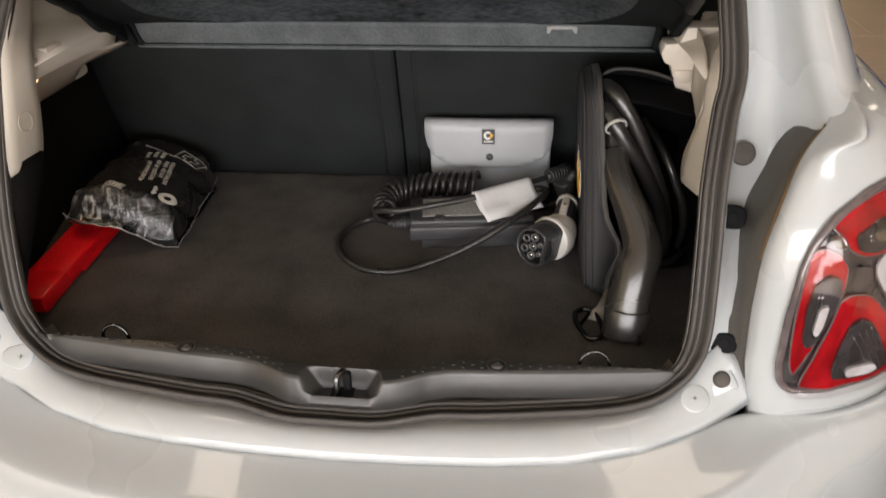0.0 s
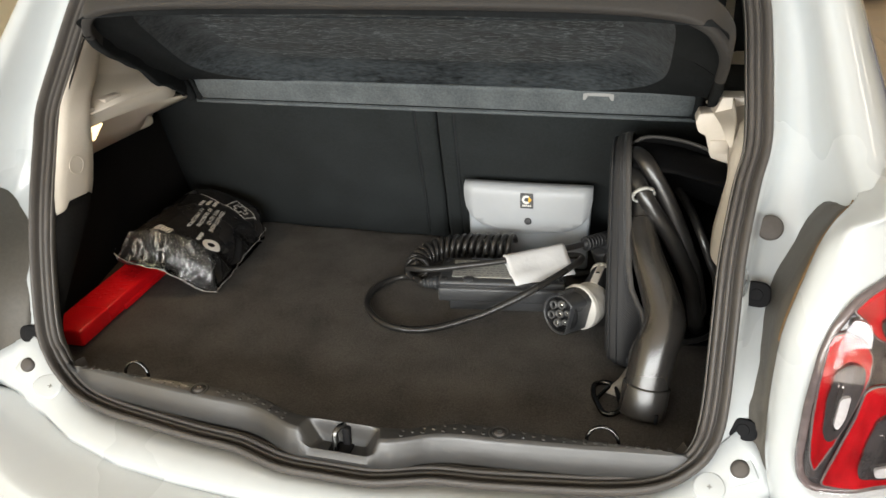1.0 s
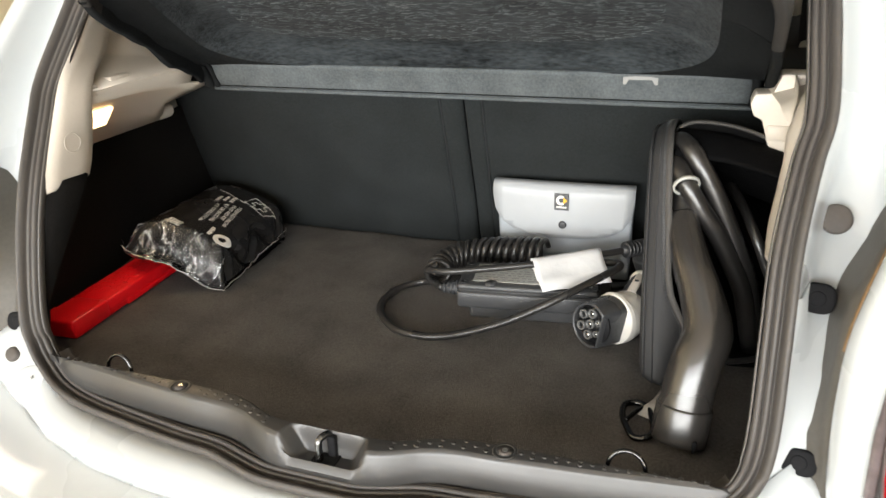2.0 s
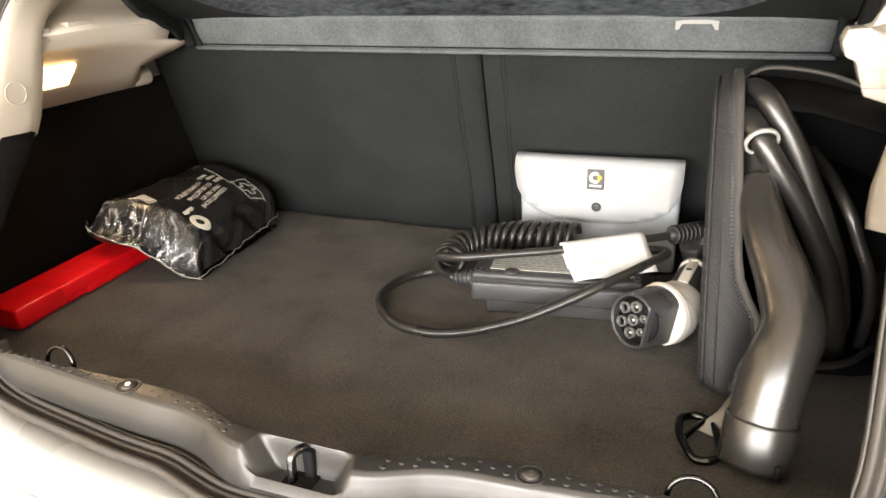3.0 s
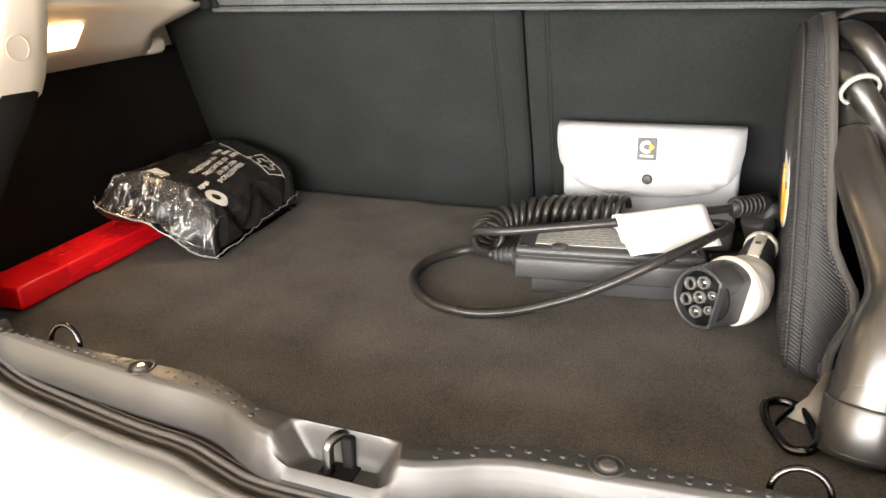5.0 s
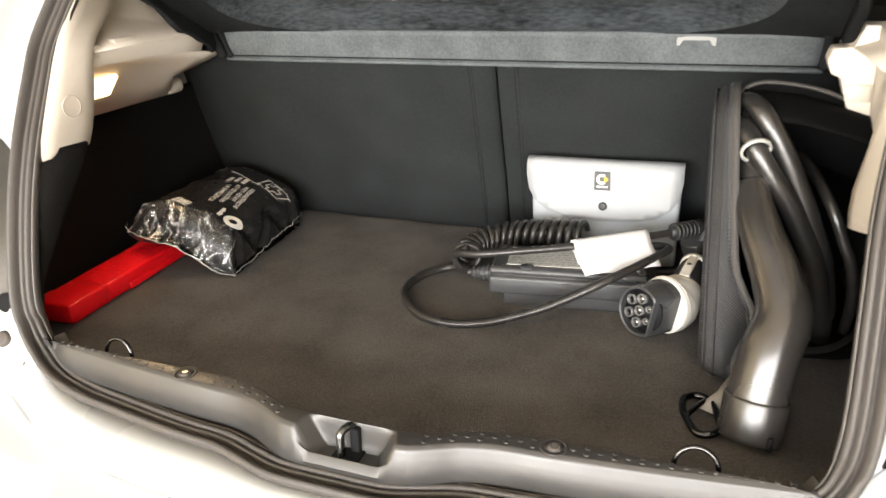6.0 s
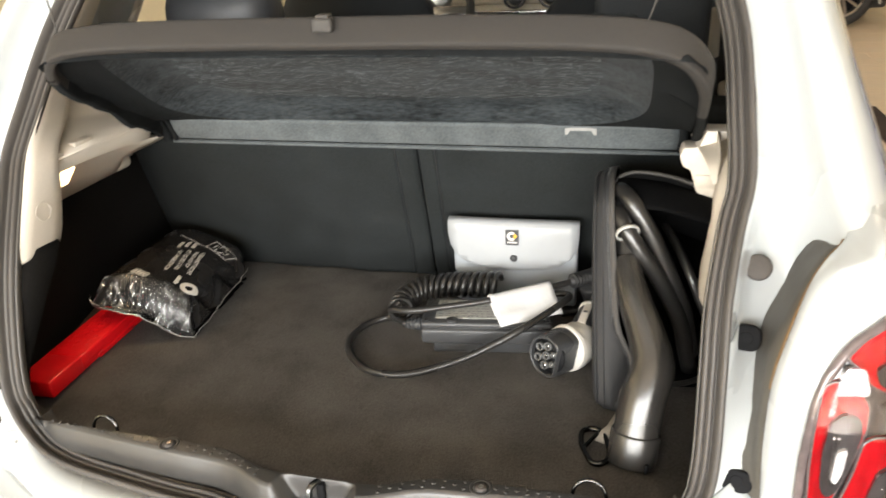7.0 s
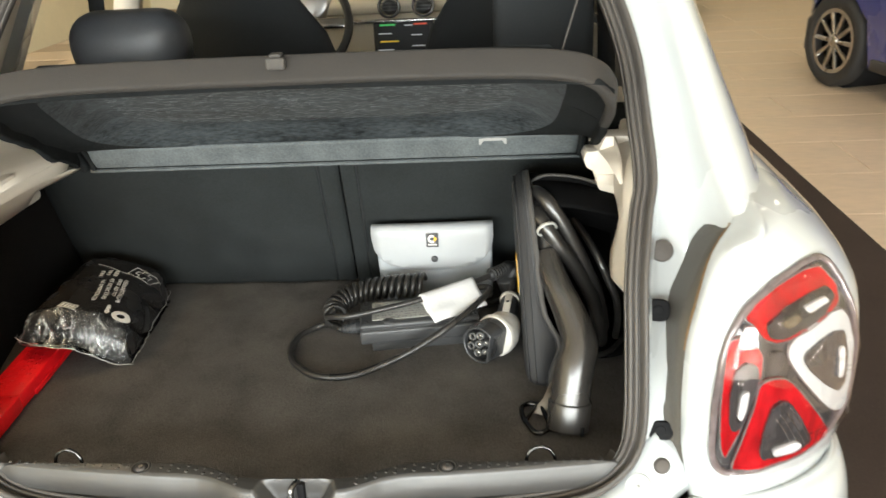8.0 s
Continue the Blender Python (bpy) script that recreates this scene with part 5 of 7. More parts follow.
# ---- parcel shelf, tipped up on its cords ----
def parcel_shelf():
    t = thing("parcel_shelf", (0, 0.5, 0.95), "grey felt parcel shelf tipped up on its cords", "parcel shelf")

    n_up = Vector((0, 0.497, 0.868))

    def flat(x, v):
        return Vector((x, 0.172 + 0.325 * v, 1.158 - 0.186 * v))

    def squircle(a, k):
        c, d = math.cos(a), math.sin(a)
        return math.copysign(abs(c) ** (2 / k), c), math.copysign(abs(d) ** (2 / k), d)

    # the shelf narrows on one side towards its raised edge
    HX0, HXW, LEFTW, LEFTV, LEFT0, LEFT1 = 0.022, 0.383, 0.360, 0.095, 0.412, 0.062
    count = 120
    hollow, border = [], []
    for r in np.linspace(0.0, 1.0, 22):
        row = []
        for i in range(count + 1):
            c, d = squircle(math.tau * i / count, 4.5)
            v = max(0.004, 0.43 + 0.555 * d * r)
            lift = 0.036 * (1 - max(0, (r - 0.80) / 0.20) ** 2 * (0.0 if v < 0.01 else 1.0))
            row.append(flat(HX0 + (HXW if c > 0 else LEFTW + LEFTV * v) * c * r, v) + n_up * lift)
        hollow.append(row)
    for r in np.linspace(0.0, 1.0, 9):
        row = []
        for i in range(count + 1):
            c, d = squircle(math.tau * i / count, 4.5)
            e, f = squircle(math.tau * i / count, 16)
            v0, v1 = max(0.004, 0.43 + 0.555 * d), max(0.0, min(1.0, 0.5 + 0.52 * f))
            x0, x1 = HX0 + (HXW if c > 0 else LEFTW + LEFTV * v0) * c, (0.462 + 0.005 * v1 if e > 0 else LEFT0 + LEFT1 * v1) * e
            v = v0 + (v1 - v0) * r
            lift = 0.036 * (1.0 if v0 < 0.01 else 0.0) * (1 - r) - 0.010 * math.sin(r * 1.57) * (1 - max(0.0, f)) - 0.026 * max(0, abs(e) * r - 0.3) ** 2 * min(1.0, max(0.0, 1 - v) / 0.12)
            row.append(flat(x0 + (x1 - x0) * r, v) + n_up * lift)
        border.append(row)
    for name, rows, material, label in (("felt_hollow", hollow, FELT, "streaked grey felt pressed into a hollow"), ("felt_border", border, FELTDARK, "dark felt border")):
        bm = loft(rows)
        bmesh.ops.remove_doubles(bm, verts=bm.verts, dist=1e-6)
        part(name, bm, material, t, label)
    # loose pale fibres on the felt
    rng = random.Random(21)
    bm = bmesh.new()
    for k in range(3200):
        x, v, a = rng.uniform(-0.35, 0.39), rng.uniform(0.03, 0.93), rng.gauss(0, 0.25)
        if abs((x - HX0) / 0.37) ** 4.5 + abs((v - 0.43) / 0.52) ** 4.5 > 0.9:
            continue
        n = rng.uniform(0.0025, 0.008)
        c = flat(x, v) + n_up * 0.0350
        d = Vector((math.cos(a), math.sin(a) * 0.87, -math.sin(a) * 0.49)) * n
        w = Vector((0, 0.87, -0.49)) * rng.uniform(0.0004, 0.0010)
        bm.faces.new([bm.verts.new(c + q) for q in (-d - w, d - w * 0.4, d + w * 0.4, -d + w)])
    tagged(part("felt_fluff", bm, FLUFF, t, smooth=False), "short pale fibres in the felt", "", "", "stuff")
    # a faint ridge across the hollow
    part("crease", sweep([flat(0.46 * u, 0.36) + n_up * 0.0352 for u in np.linspace(-0.68, 0.78, 40)], [(-0.005, -0.0008), (0.005, -0.0008), (0.0, 0.0012)]), FELT, t)
    # front lip
    rows = []
    for x in np.linspace(-0.460, 0.458, 40):
        e = max(0, (abs(x + 0.013) - 0.43) / 0.035)
        rows.append([(x, 0.4865, 0.9775), (x, 0.4915, 0.971), (x, 0.504 + 0.006 * e, 0.938 + 0.006 * e), (x, 0.507 + 0.006 * e, 0.931 + 0.006 * e), (x, 0.514, 0.928), (x, 0.53, 0.930)])
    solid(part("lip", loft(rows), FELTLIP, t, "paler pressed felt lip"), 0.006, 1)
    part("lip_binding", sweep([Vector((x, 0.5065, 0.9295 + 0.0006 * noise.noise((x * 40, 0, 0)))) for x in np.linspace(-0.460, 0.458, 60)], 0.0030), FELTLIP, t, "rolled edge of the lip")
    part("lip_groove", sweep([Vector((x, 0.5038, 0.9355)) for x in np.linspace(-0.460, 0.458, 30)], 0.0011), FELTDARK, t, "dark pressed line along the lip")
    # rear rim band, running down both sides
    half = [(0.0, 0.160), (0.15, 0.160), (0.30, 0.164), (0.39, 0.171), (0.43, 0.182), (0.452, 0.205), (0.461, 0.24), (0.466, 0.33), (0.470, 0.42), (0.472, 0.495)]
    zz = [1.176, 1.176, 1.173, 1.165, 1.150, 1.125, 1.098, 1.050, 1.000, 0.962]
    pts = [Vector((-x * (0.90 + 0.105 * (y - 0.16) / 0.335), y, z)) for (x, y), z in zip(half[::-1], zz[::-1])][:-1] + [Vector((x * 1.012, y, z)) for (x, y), z in zip(half, zz)]
    path = smooth_path(pts, 5)
    sec = round_poly([(-0.007, -0.021), (0.007, -0.021), (0.007, 0.019), (-0.007, 0.019)], 0.005, 3)
    def rim_piece(name, keep, material, label, shake):
        bm = sweep(path, sec, caps=False)
        bmesh.ops.delete(bm, geom=[f for f in bm.faces if not keep(f.calc_center_median())], context="FACES")
        for v in bm.verts:
            v.co += Vector((noise.noise(v.co * 28) * 0.8, 0, noise.noise(v.co * 22 + Vector((5, 0, 0))))) * shake
        part(name, bm, material, t, label)

    rim_piece("rim", lambda c: c.z > (1.105 if c.x < 0 else 1.045), SHELFRIM, "dark brown edge band of the shelf", 0)
    for s in (-1, 1):
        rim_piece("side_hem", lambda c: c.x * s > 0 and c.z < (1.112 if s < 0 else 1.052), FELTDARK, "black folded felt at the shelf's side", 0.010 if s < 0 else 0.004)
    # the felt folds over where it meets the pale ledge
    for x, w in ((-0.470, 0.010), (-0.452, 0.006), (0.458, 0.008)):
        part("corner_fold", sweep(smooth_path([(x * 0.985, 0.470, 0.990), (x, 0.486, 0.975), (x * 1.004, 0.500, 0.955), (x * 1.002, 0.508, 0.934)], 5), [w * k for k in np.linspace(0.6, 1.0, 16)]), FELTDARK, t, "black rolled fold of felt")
    c = part("rim_clip", block(-0.0125, 0.0125, -0.008, 0.004, -0.009, 0.007, 0.003, 2, Matrix.Translation((0.026, 0.152, 1.187))), ZIP, t, "small grey plastic clip")
    part("clip_tongue", block(-0.008, 0.008, -0.004, 0.012, 0.006, 0.011, 0.002, 2, Matrix.Translation((0.026, 0.152, 1.187))), ZIP, t)
    for x in (-0.395, 0.385):
        s = 1 if x > 0 else -1
        part("cord", tube([(x, 0.20, 1.150), (x + 0.018 * s, 0.225, 1.20), (x + 0.090 * s, 0.27, 1.42)], 0.0013), ZIP, t, "thin grey lifting cord")
    # sewn label on the lip
    part("sewn_label", loft([[(x, 0.4905 - k * 0.0012 - 0.002 * math.sin((x - 0.276) / 0.05 * math.pi), 0.9745 - k * 0.005 - (0.007 if abs(x - 0.301) > 0.020 and k == 1 else 0)) for x in np.linspace(0.276, 0.326, 13)] for k in (0, 1)]), GREYPRINT, t, "small grey sewn label")


parcel_shelf()


# ---- warning triangle in its red case ----
def triangle_case():
    t = thing("warning_triangle_case", (-0.56, 0.3, 0.60), "red plastic warning triangle case lying on the carpet", "warning triangle")
    m = Matrix.Translation((-0.516, 0.127, 0.6008)) @ pose(0, 0, 0, 0, 0, 3.2)
    part("case", block(-0.067, 0, 0.004, 0.43, 0.0, 0.025, 0.005, 3, m), RED, t, "long glossy red plastic case")
    part("end_cap", block(-0.0685, 0.0012, 0.0, 0.083, 0.0008, 0.0315, 0.004, 3, m), RED, t, "smooth rounded red end cap")
    part("lid", block(-0.0705, 0.0012, 0.081, 0.42, 0.009, 0.0305, 0.004, 3, m), RED, t, "raised red lid")
    part("side_rib", block(-0.002, 0.0035, 0.125, 0.40, 0.001, 0.012, 0.002, 2, m), RED, t)
    part("cap_ridge", block(-0.0695, -0.063, 0.002, 0.040, 0.026, 0.0322, 0.0015, 2, m), RED, t)
    rng = random.Random(4)
    # raised moulded characters on the lid, too worn to read
    for r in range(3):
        y = 0.095 + 0.01 * r
        while y < 0.32:
            w = rng.uniform(0.006, 0.012)
            x = -0.052 + 0.018 * r + rng.uniform(-0.001, 0.001)
            part("embossing", block(x - 0.0055, x - 0.0022, y, y + w, 0.0292, 0.0312, 0.0008, 1, m), RED, t)
            part("embossing", block(x - 0.0025, x + 0.0055, y + w * rng.uniform(0, 0.6), y + w * rng.uniform(0.62, 1.0), 0.0292, 0.0310, 0.0008, 1, m), RED, t)
            y += w + rng.uniform(0.004, 0.007)
    for x in (-0.061, -0.010):
        part("latch", block(x - 0.003, x + 0.003, 0.074, 0.080, 0.0295, 0.0322, 0.0012, 1, m), RED, t)


triangle_case()


# ---- first aid bag ----
def first_aid_bag():
    t = thing("first_aid_bag", (-0.53, 0.48, 0.61), "black first aid bag in clear film, resting on a red case", "first aid kit")
    A, B, C, D = Vector((-0.388, 0.343, 0)), Vector((-0.578, 0.324, 0)), Vector((-0.404, 0.612, 0)), Vector((-0.590, 0.606, 0))

    def plan(u, v):
        p = A.lerp(B, u).lerp(C.lerp(D, u), v)
        k = min(1.0, abs(2 * u - 1)) ** 6 * min(1.0, max(0.0, 2 * v - 1)) ** 6
        return p.lerp(Vector((-0.50, 0.48, 0)), 0.13 * k)

    def floor_z(u, v):
        # the far side of the bag lies on the case
        z = 0.603 + 0.030 * max(0.0, min(1.0, (u - 0.30) / 0.38))
        return z + max(0.0, float(np.interp(u, [0.0, 0.18, 0.30, 0.45, 0.65, 1.0], [0.603, 0.610, 0.630, 0.650, 0.660, 0.664])) - z) * max(0.0, 1 - v / 0.15) ** 1.5

    def crown(u):
        return float(np.interp(u, [0, 0.006, 0.015, 0.03, 0.06, 0.10, 0.16, 0.28, 0.45, 0.62, 0.80, 0.90, 0.96, 0.985, 1.0], [0.012, 0.034, 0.052, 0.064, 0.071, 0.076, 0.083, 0.0945, 0.1065, 0.1125, 0.111, 0.105, 0.090, 0.070, 0.045])) + 0.6

    def height(u, v):
        f = max(0.0, 1 - max(0.0, 1 - v / 0.15) ** 2.3) ** 0.5 * max(0.0, 1 - max(0.0, 1 - (1 - v) / 0.10) ** 2.6) ** 0.5
        h = max(0.0, crown(u) - 0.008 * max(0.0, v - 0.55) * (1 if u > 0.3 else 0.3) - floor_z(u, v)) * f
        fade = max(0.0, min(u / 0.05, (1 - u) / 0.06, (1 - v) / 0.06, v / 0.10, 1.0))
        h += fade * (0.0030 * noise.noise((u * 3, v * 4, 2.0)) + 0.0016 * noise.noise((u * 9, v * 14, 5.0)))
        return max(0.0, h)

    def fold(u, v, k):
        """How far the slack side is drawn in: folds that fan out from the near corner. k: the height up the side, 0 to 1."""
        d = 0.0
        for v0, a, w, slant in ((0.10, 0.010, 0.030, 0.10), (0.27, 0.015, 0.040, -0.16), (0.42, 0.012, 0.030, 0.20), (0.62, 0.015, 0.050, -0.22), (0.80, 0.010, 0.03, 0.1)):
            d += a * math.exp(-((v - v0 - slant * (k - 0.5)) / w) ** 2)
        return d * max(0.0, 1 - u / 0.075) * min(1.0, k * 3)

    n = 72
    grid = [0.5 - 0.5 * math.cos(math.pi * i / n) for i in range(n + 1)]
    rows = [[plan(u, v) + Vector((-fold(u, v, min(1.0, height(u, v) / 0.07)), 0, floor_z(u, v) + height(u, v))) for u in grid] for v in grid]
    bm = loft(rows)
    loft([[Vector((p.x, p.y, floor_z(grid[i], grid[j]) - 0.001)) for i, p in enumerate(row)] for j, row in enumerate(rows)], bm=bm)
    bmesh.ops.remove_doubles(bm, verts=bm.verts, dist=0.0004)
    part("bag", bm, BAGFILM, t, "black film bag, full and creased")

    def top(u, v, lift=0.0012):
        return plan(u, v) + Vector((0, 0, floor_z(u, v) + height(u, v) + lift))

    # crinkled clear film over the near end and along the side seam
    def crumple(p, k):
        q, r = p * 60, p * 190
        d = Vector((noise.noise(q), noise.noise(q + Vector((7, 0, 3))), noise.noise(q + Vector((1, 9, 0)))))
        e = Vector((noise.noise(r), noise.noise(r + Vector((4, 0, 8))), noise.noise(r + Vector((2, 6, 0)))))
        return p + d * k + e * k * 0.45

    def pleat(u, v):
        """Ridges that run from the welded edge over the shoulder of the bag."""
        a = noise.noise((u * 17 + 3.0 * v, v * 5, 1.0))
        b = noise.noise((u * 44 - 4.0 * v, v * 9, 4.0))
        return 0.0030 * (1 - 2.2 * abs(a)) + 0.0009 * (1 - 2 * abs(b))

    def welded(u):
        """The welded front edge, lifted where it runs over the case."""
        z = float(np.interp(u, [-0.02, 0.08, 0.18, 0.30, 0.45, 0.65, 0.85, 1.0, 1.03], [0.603, 0.605, 0.613, 0.634, 0.657, 0.667, 0.669, 0.674, 0.678]))
        y = float(np.interp(u, [-0.02, 0.15, 0.45, 0.65, 0.85, 1.03], [-0.002, -0.006, -0.022, -0.026, -0.014, 0.002]))
        return A.lerp(B, u) + Vector((0, y, z))

    rows = []
    for j in range(44):
        w = j / 43
        row = []
        for i in range(141):
            u = i / 140 * 1.03 - 0.015
            uu = min(0.985, max(0.015, u))
            if w < 0.16:
                p = welded(u).lerp(top(uu, 0.004, 0.002) + Vector((0, -0.004, 0)), w / 0.16)
                lift = 0.35 * w / 0.16
            else:
                v = (w - 0.16) / 0.84 * 0.15
                p = top(uu, max(0.004, v), 0.004 * (1 - max(0.0, (w - 0.75) / 0.25)))
                lift = 1.0 if w < 0.7 else max(0.0, (1 - w) / 0.3)
            k = lift * pleat(u, w)
            p = p + Vector((0, -0.6, 0.8)) * k
            row.append(crumple(p, 0.0011))
        rows.append(row)
    part("film_end", loft(rows), FILM, t, "clear crinkled plastic film").visible_shadow = False
    ear = [[crumple(welded(0.975 + 0.008 * a) + Vector((-0.001 * a, 0.002 * a, 0.008 * (b - 1) * (1.2 - a * 0.2))), 0.0012) for a in range(7)] for b in range(4)]
    part("film_ear", loft(ear), FILM, t, "loose corner of the clear film").visible_shadow = False
    under = [[crumple(welded(u).lerp(plan(min(1, max(0, u)), 0.16) + Vector((0, 0, floor_z(min(1, max(0, u)), 0.16) + 0.001)), w) + Vector((0, 0, -0.004 * math.sin(math.pi * w))), 0.0008) for u in np.linspace(-0.01, 1.01, 80)] for w in np.linspace(0, 1, 8)]
    part("bag_underside", loft(under), BAGFILM, t, "black underside of the bag's end")
    part("film_seam", sweep([crumple(welded(u), 0.0018) for u in np.linspace(-0.02, 1.02, 90)], 0.00045), PRINT, t, "pale welded film seam")
    seam = [crumple(plan(-0.020 - 0.010 * math.sin(9 * v), v) + Vector((0, 0, 0.608 + 0.018 * v)), 0.004) for v in np.linspace(-0.02, 0.97, 70)]
    part("side_seam", sweep(seam, 0.0004), PRINT, t, "pale welded seam along the side")

    def drape(bm, m):
        """Lays a flat print on the bag's top face."""
        long = [e for e in bm.edges if e.calc_length() > 0.004]
        if long and len(bm.edges) < 900:
            bmesh.ops.subdivide_edges(bm, edges=long, cuts=5, use_grid_fill=True)
        bmesh.ops.transform(bm, matrix=m, verts=bm.verts)
        inv = m.inverted()
        for vert in bm.verts:
            u, v, lift = 0.4, 0.5, (inv @ vert.co).z
            for _ in range(6):
                p = plan(u, v)
                pu, pv = (plan(u + 0.01, v) - p) / 0.01, (plan(u, v + 0.01) - p) / 0.01
                dx, dy, det = vert.co.x - p.x, vert.co.y - p.y, pu.x * pv.y - pu.y * pv.x
                u, v = u + (dx * pv.y - dy * pv.x) / det, v + (pu.x * dy - pu.y * dx) / det
            vert.co.z = top(u, v, 0.0012 + lift).z
        return bm

    # print on the top face; it reads from the near side of the bag's long edge
    def laid(x, y, turn):
        """A frame on the bag's top at a place, its lines running at the given turn."""
        return Matrix.Translation((x, y, 0.70)) @ pose(0, 0, 0, 0, 0, turn)

    def printed_word(word, size, m):
        ob = lettering("printed_words", word, size, Matrix(), PRINT, t, 0.0001)
        bm = bmesh.new()
        bm.from_mesh(ob.data)
        drape(bm, m)
        bm.to_mesh(ob.data)
        bm.free()

    TURN = -80
    for word, x, y, size in (("VERBANDTASCHE", -0.441, 0.469, 0.0100), ("FIRST-AID KIT", -0.4525, 0.474, 0.0100), ("KIT DE SECOURS", -0.464, 0.462, 0.0100), ("KIT EMERGENCIA", -0.4755, 0.449, 0.0100)):
        printed_word(word, size, laid(x, y, TURN))
    bm = bmesh.new()
    for k, (x, y) in enumerate(((-0.474, 0.524), (-0.486, 0.520), (-0.498, 0.513))):
        for j in range(3):
            block(-0.012 + 0.009 * j, -0.006 + 0.009 * j, -0.0034, 0.0034, 0, 0.0004, m=Matrix.Translation((x, y, 0)) @ pose(0, 0, 0, 0, 0, TURN), bm=bm)
    part("printed_bars", drape(bm, Matrix.Translation((0, 0, 0))), PRINT, t, smooth=False)
    # thin rule and small lines behind the words
    bm = bmesh.new()
    for k in range(12):
        block(-0.036 + 0.006 * k, -0.0302 + 0.006 * k, -0.0006, 0.0006, 0, 0.0004, bm=bm)
    part("printed_rule", drape(bm, laid(-0.487, 0.541, -14)), PRINT, t, smooth=False)
    bm = bmesh.new()
    for k in range(2):
        block(-0.013, 0.013, -0.003 + 0.005 * k, -0.0022 + 0.005 * k, 0, 0.0004, bm=bm)
    part("printed_bars", drape(bm, laid(-0.548, 0.560, TURN)), GREYPRINT, t, smooth=False)
    # cross sign in a frame
    bm = ring_box(0, 0, 0, 0.048, 0.034, 0.0012, 0.0004)
    w, h = 0.0052, 0.0135
    cross = [(-w, -h), (w, -h), (w, -w), (h, -w), (h, w), (w, w), (w, h), (-w, h), (-w, w), (-h, w), (-h, -w), (-w, -w)]
    for a, b in zip(cross, cross[1:] + cross[:1]):
        d = 0.0006
        block(min(a[0], b[0]) - d, max(a[0], b[0]) + d, min(a[1], b[1]) - d, max(a[1], b[1]) + d, 0, 0.0004, bm=bm)
    part("printed_cross", drape(bm, laid(-0.432, 0.548, -12)), PRINT, t, "white outlined cross sign", smooth=False)
    # small framed mark near the film
    bm = ring_box(0, 0, 0, 0.036, 0.014, 0.0011, 0.0004)
    for k in range(4):
        block(-0.013 + 0.0075 * k, -0.0095 + 0.0075 * k, -0.0045, 0.0045, 0, 0.0004, bm=bm)
    part("printed_mark", drape(bm, laid(-0.498, 0.376, -14)), PRINT, t, smooth=False)
    # round mark and its word as bars
    part("round_mark", drape(ring_flat(0.0066, 0.0150, 0.0004, Matrix(), 32), laid(-0.412, 0.392, 0)), PRINT, t, "plain white ring mark", smooth=False)
    bm = bmesh.new()
    for k in range(5):
        block(-0.0135 + 0.0056 * k, -0.0095 + 0.0056 * k, -0.003, 0.0035 if k % 2 else 0.002, 0, 0.0004, bm=bm)
    part("printed_bars", drape(bm, laid(-0.436, 0.397, TURN)), PRINT, t, smooth=False)


first_aid_bag()


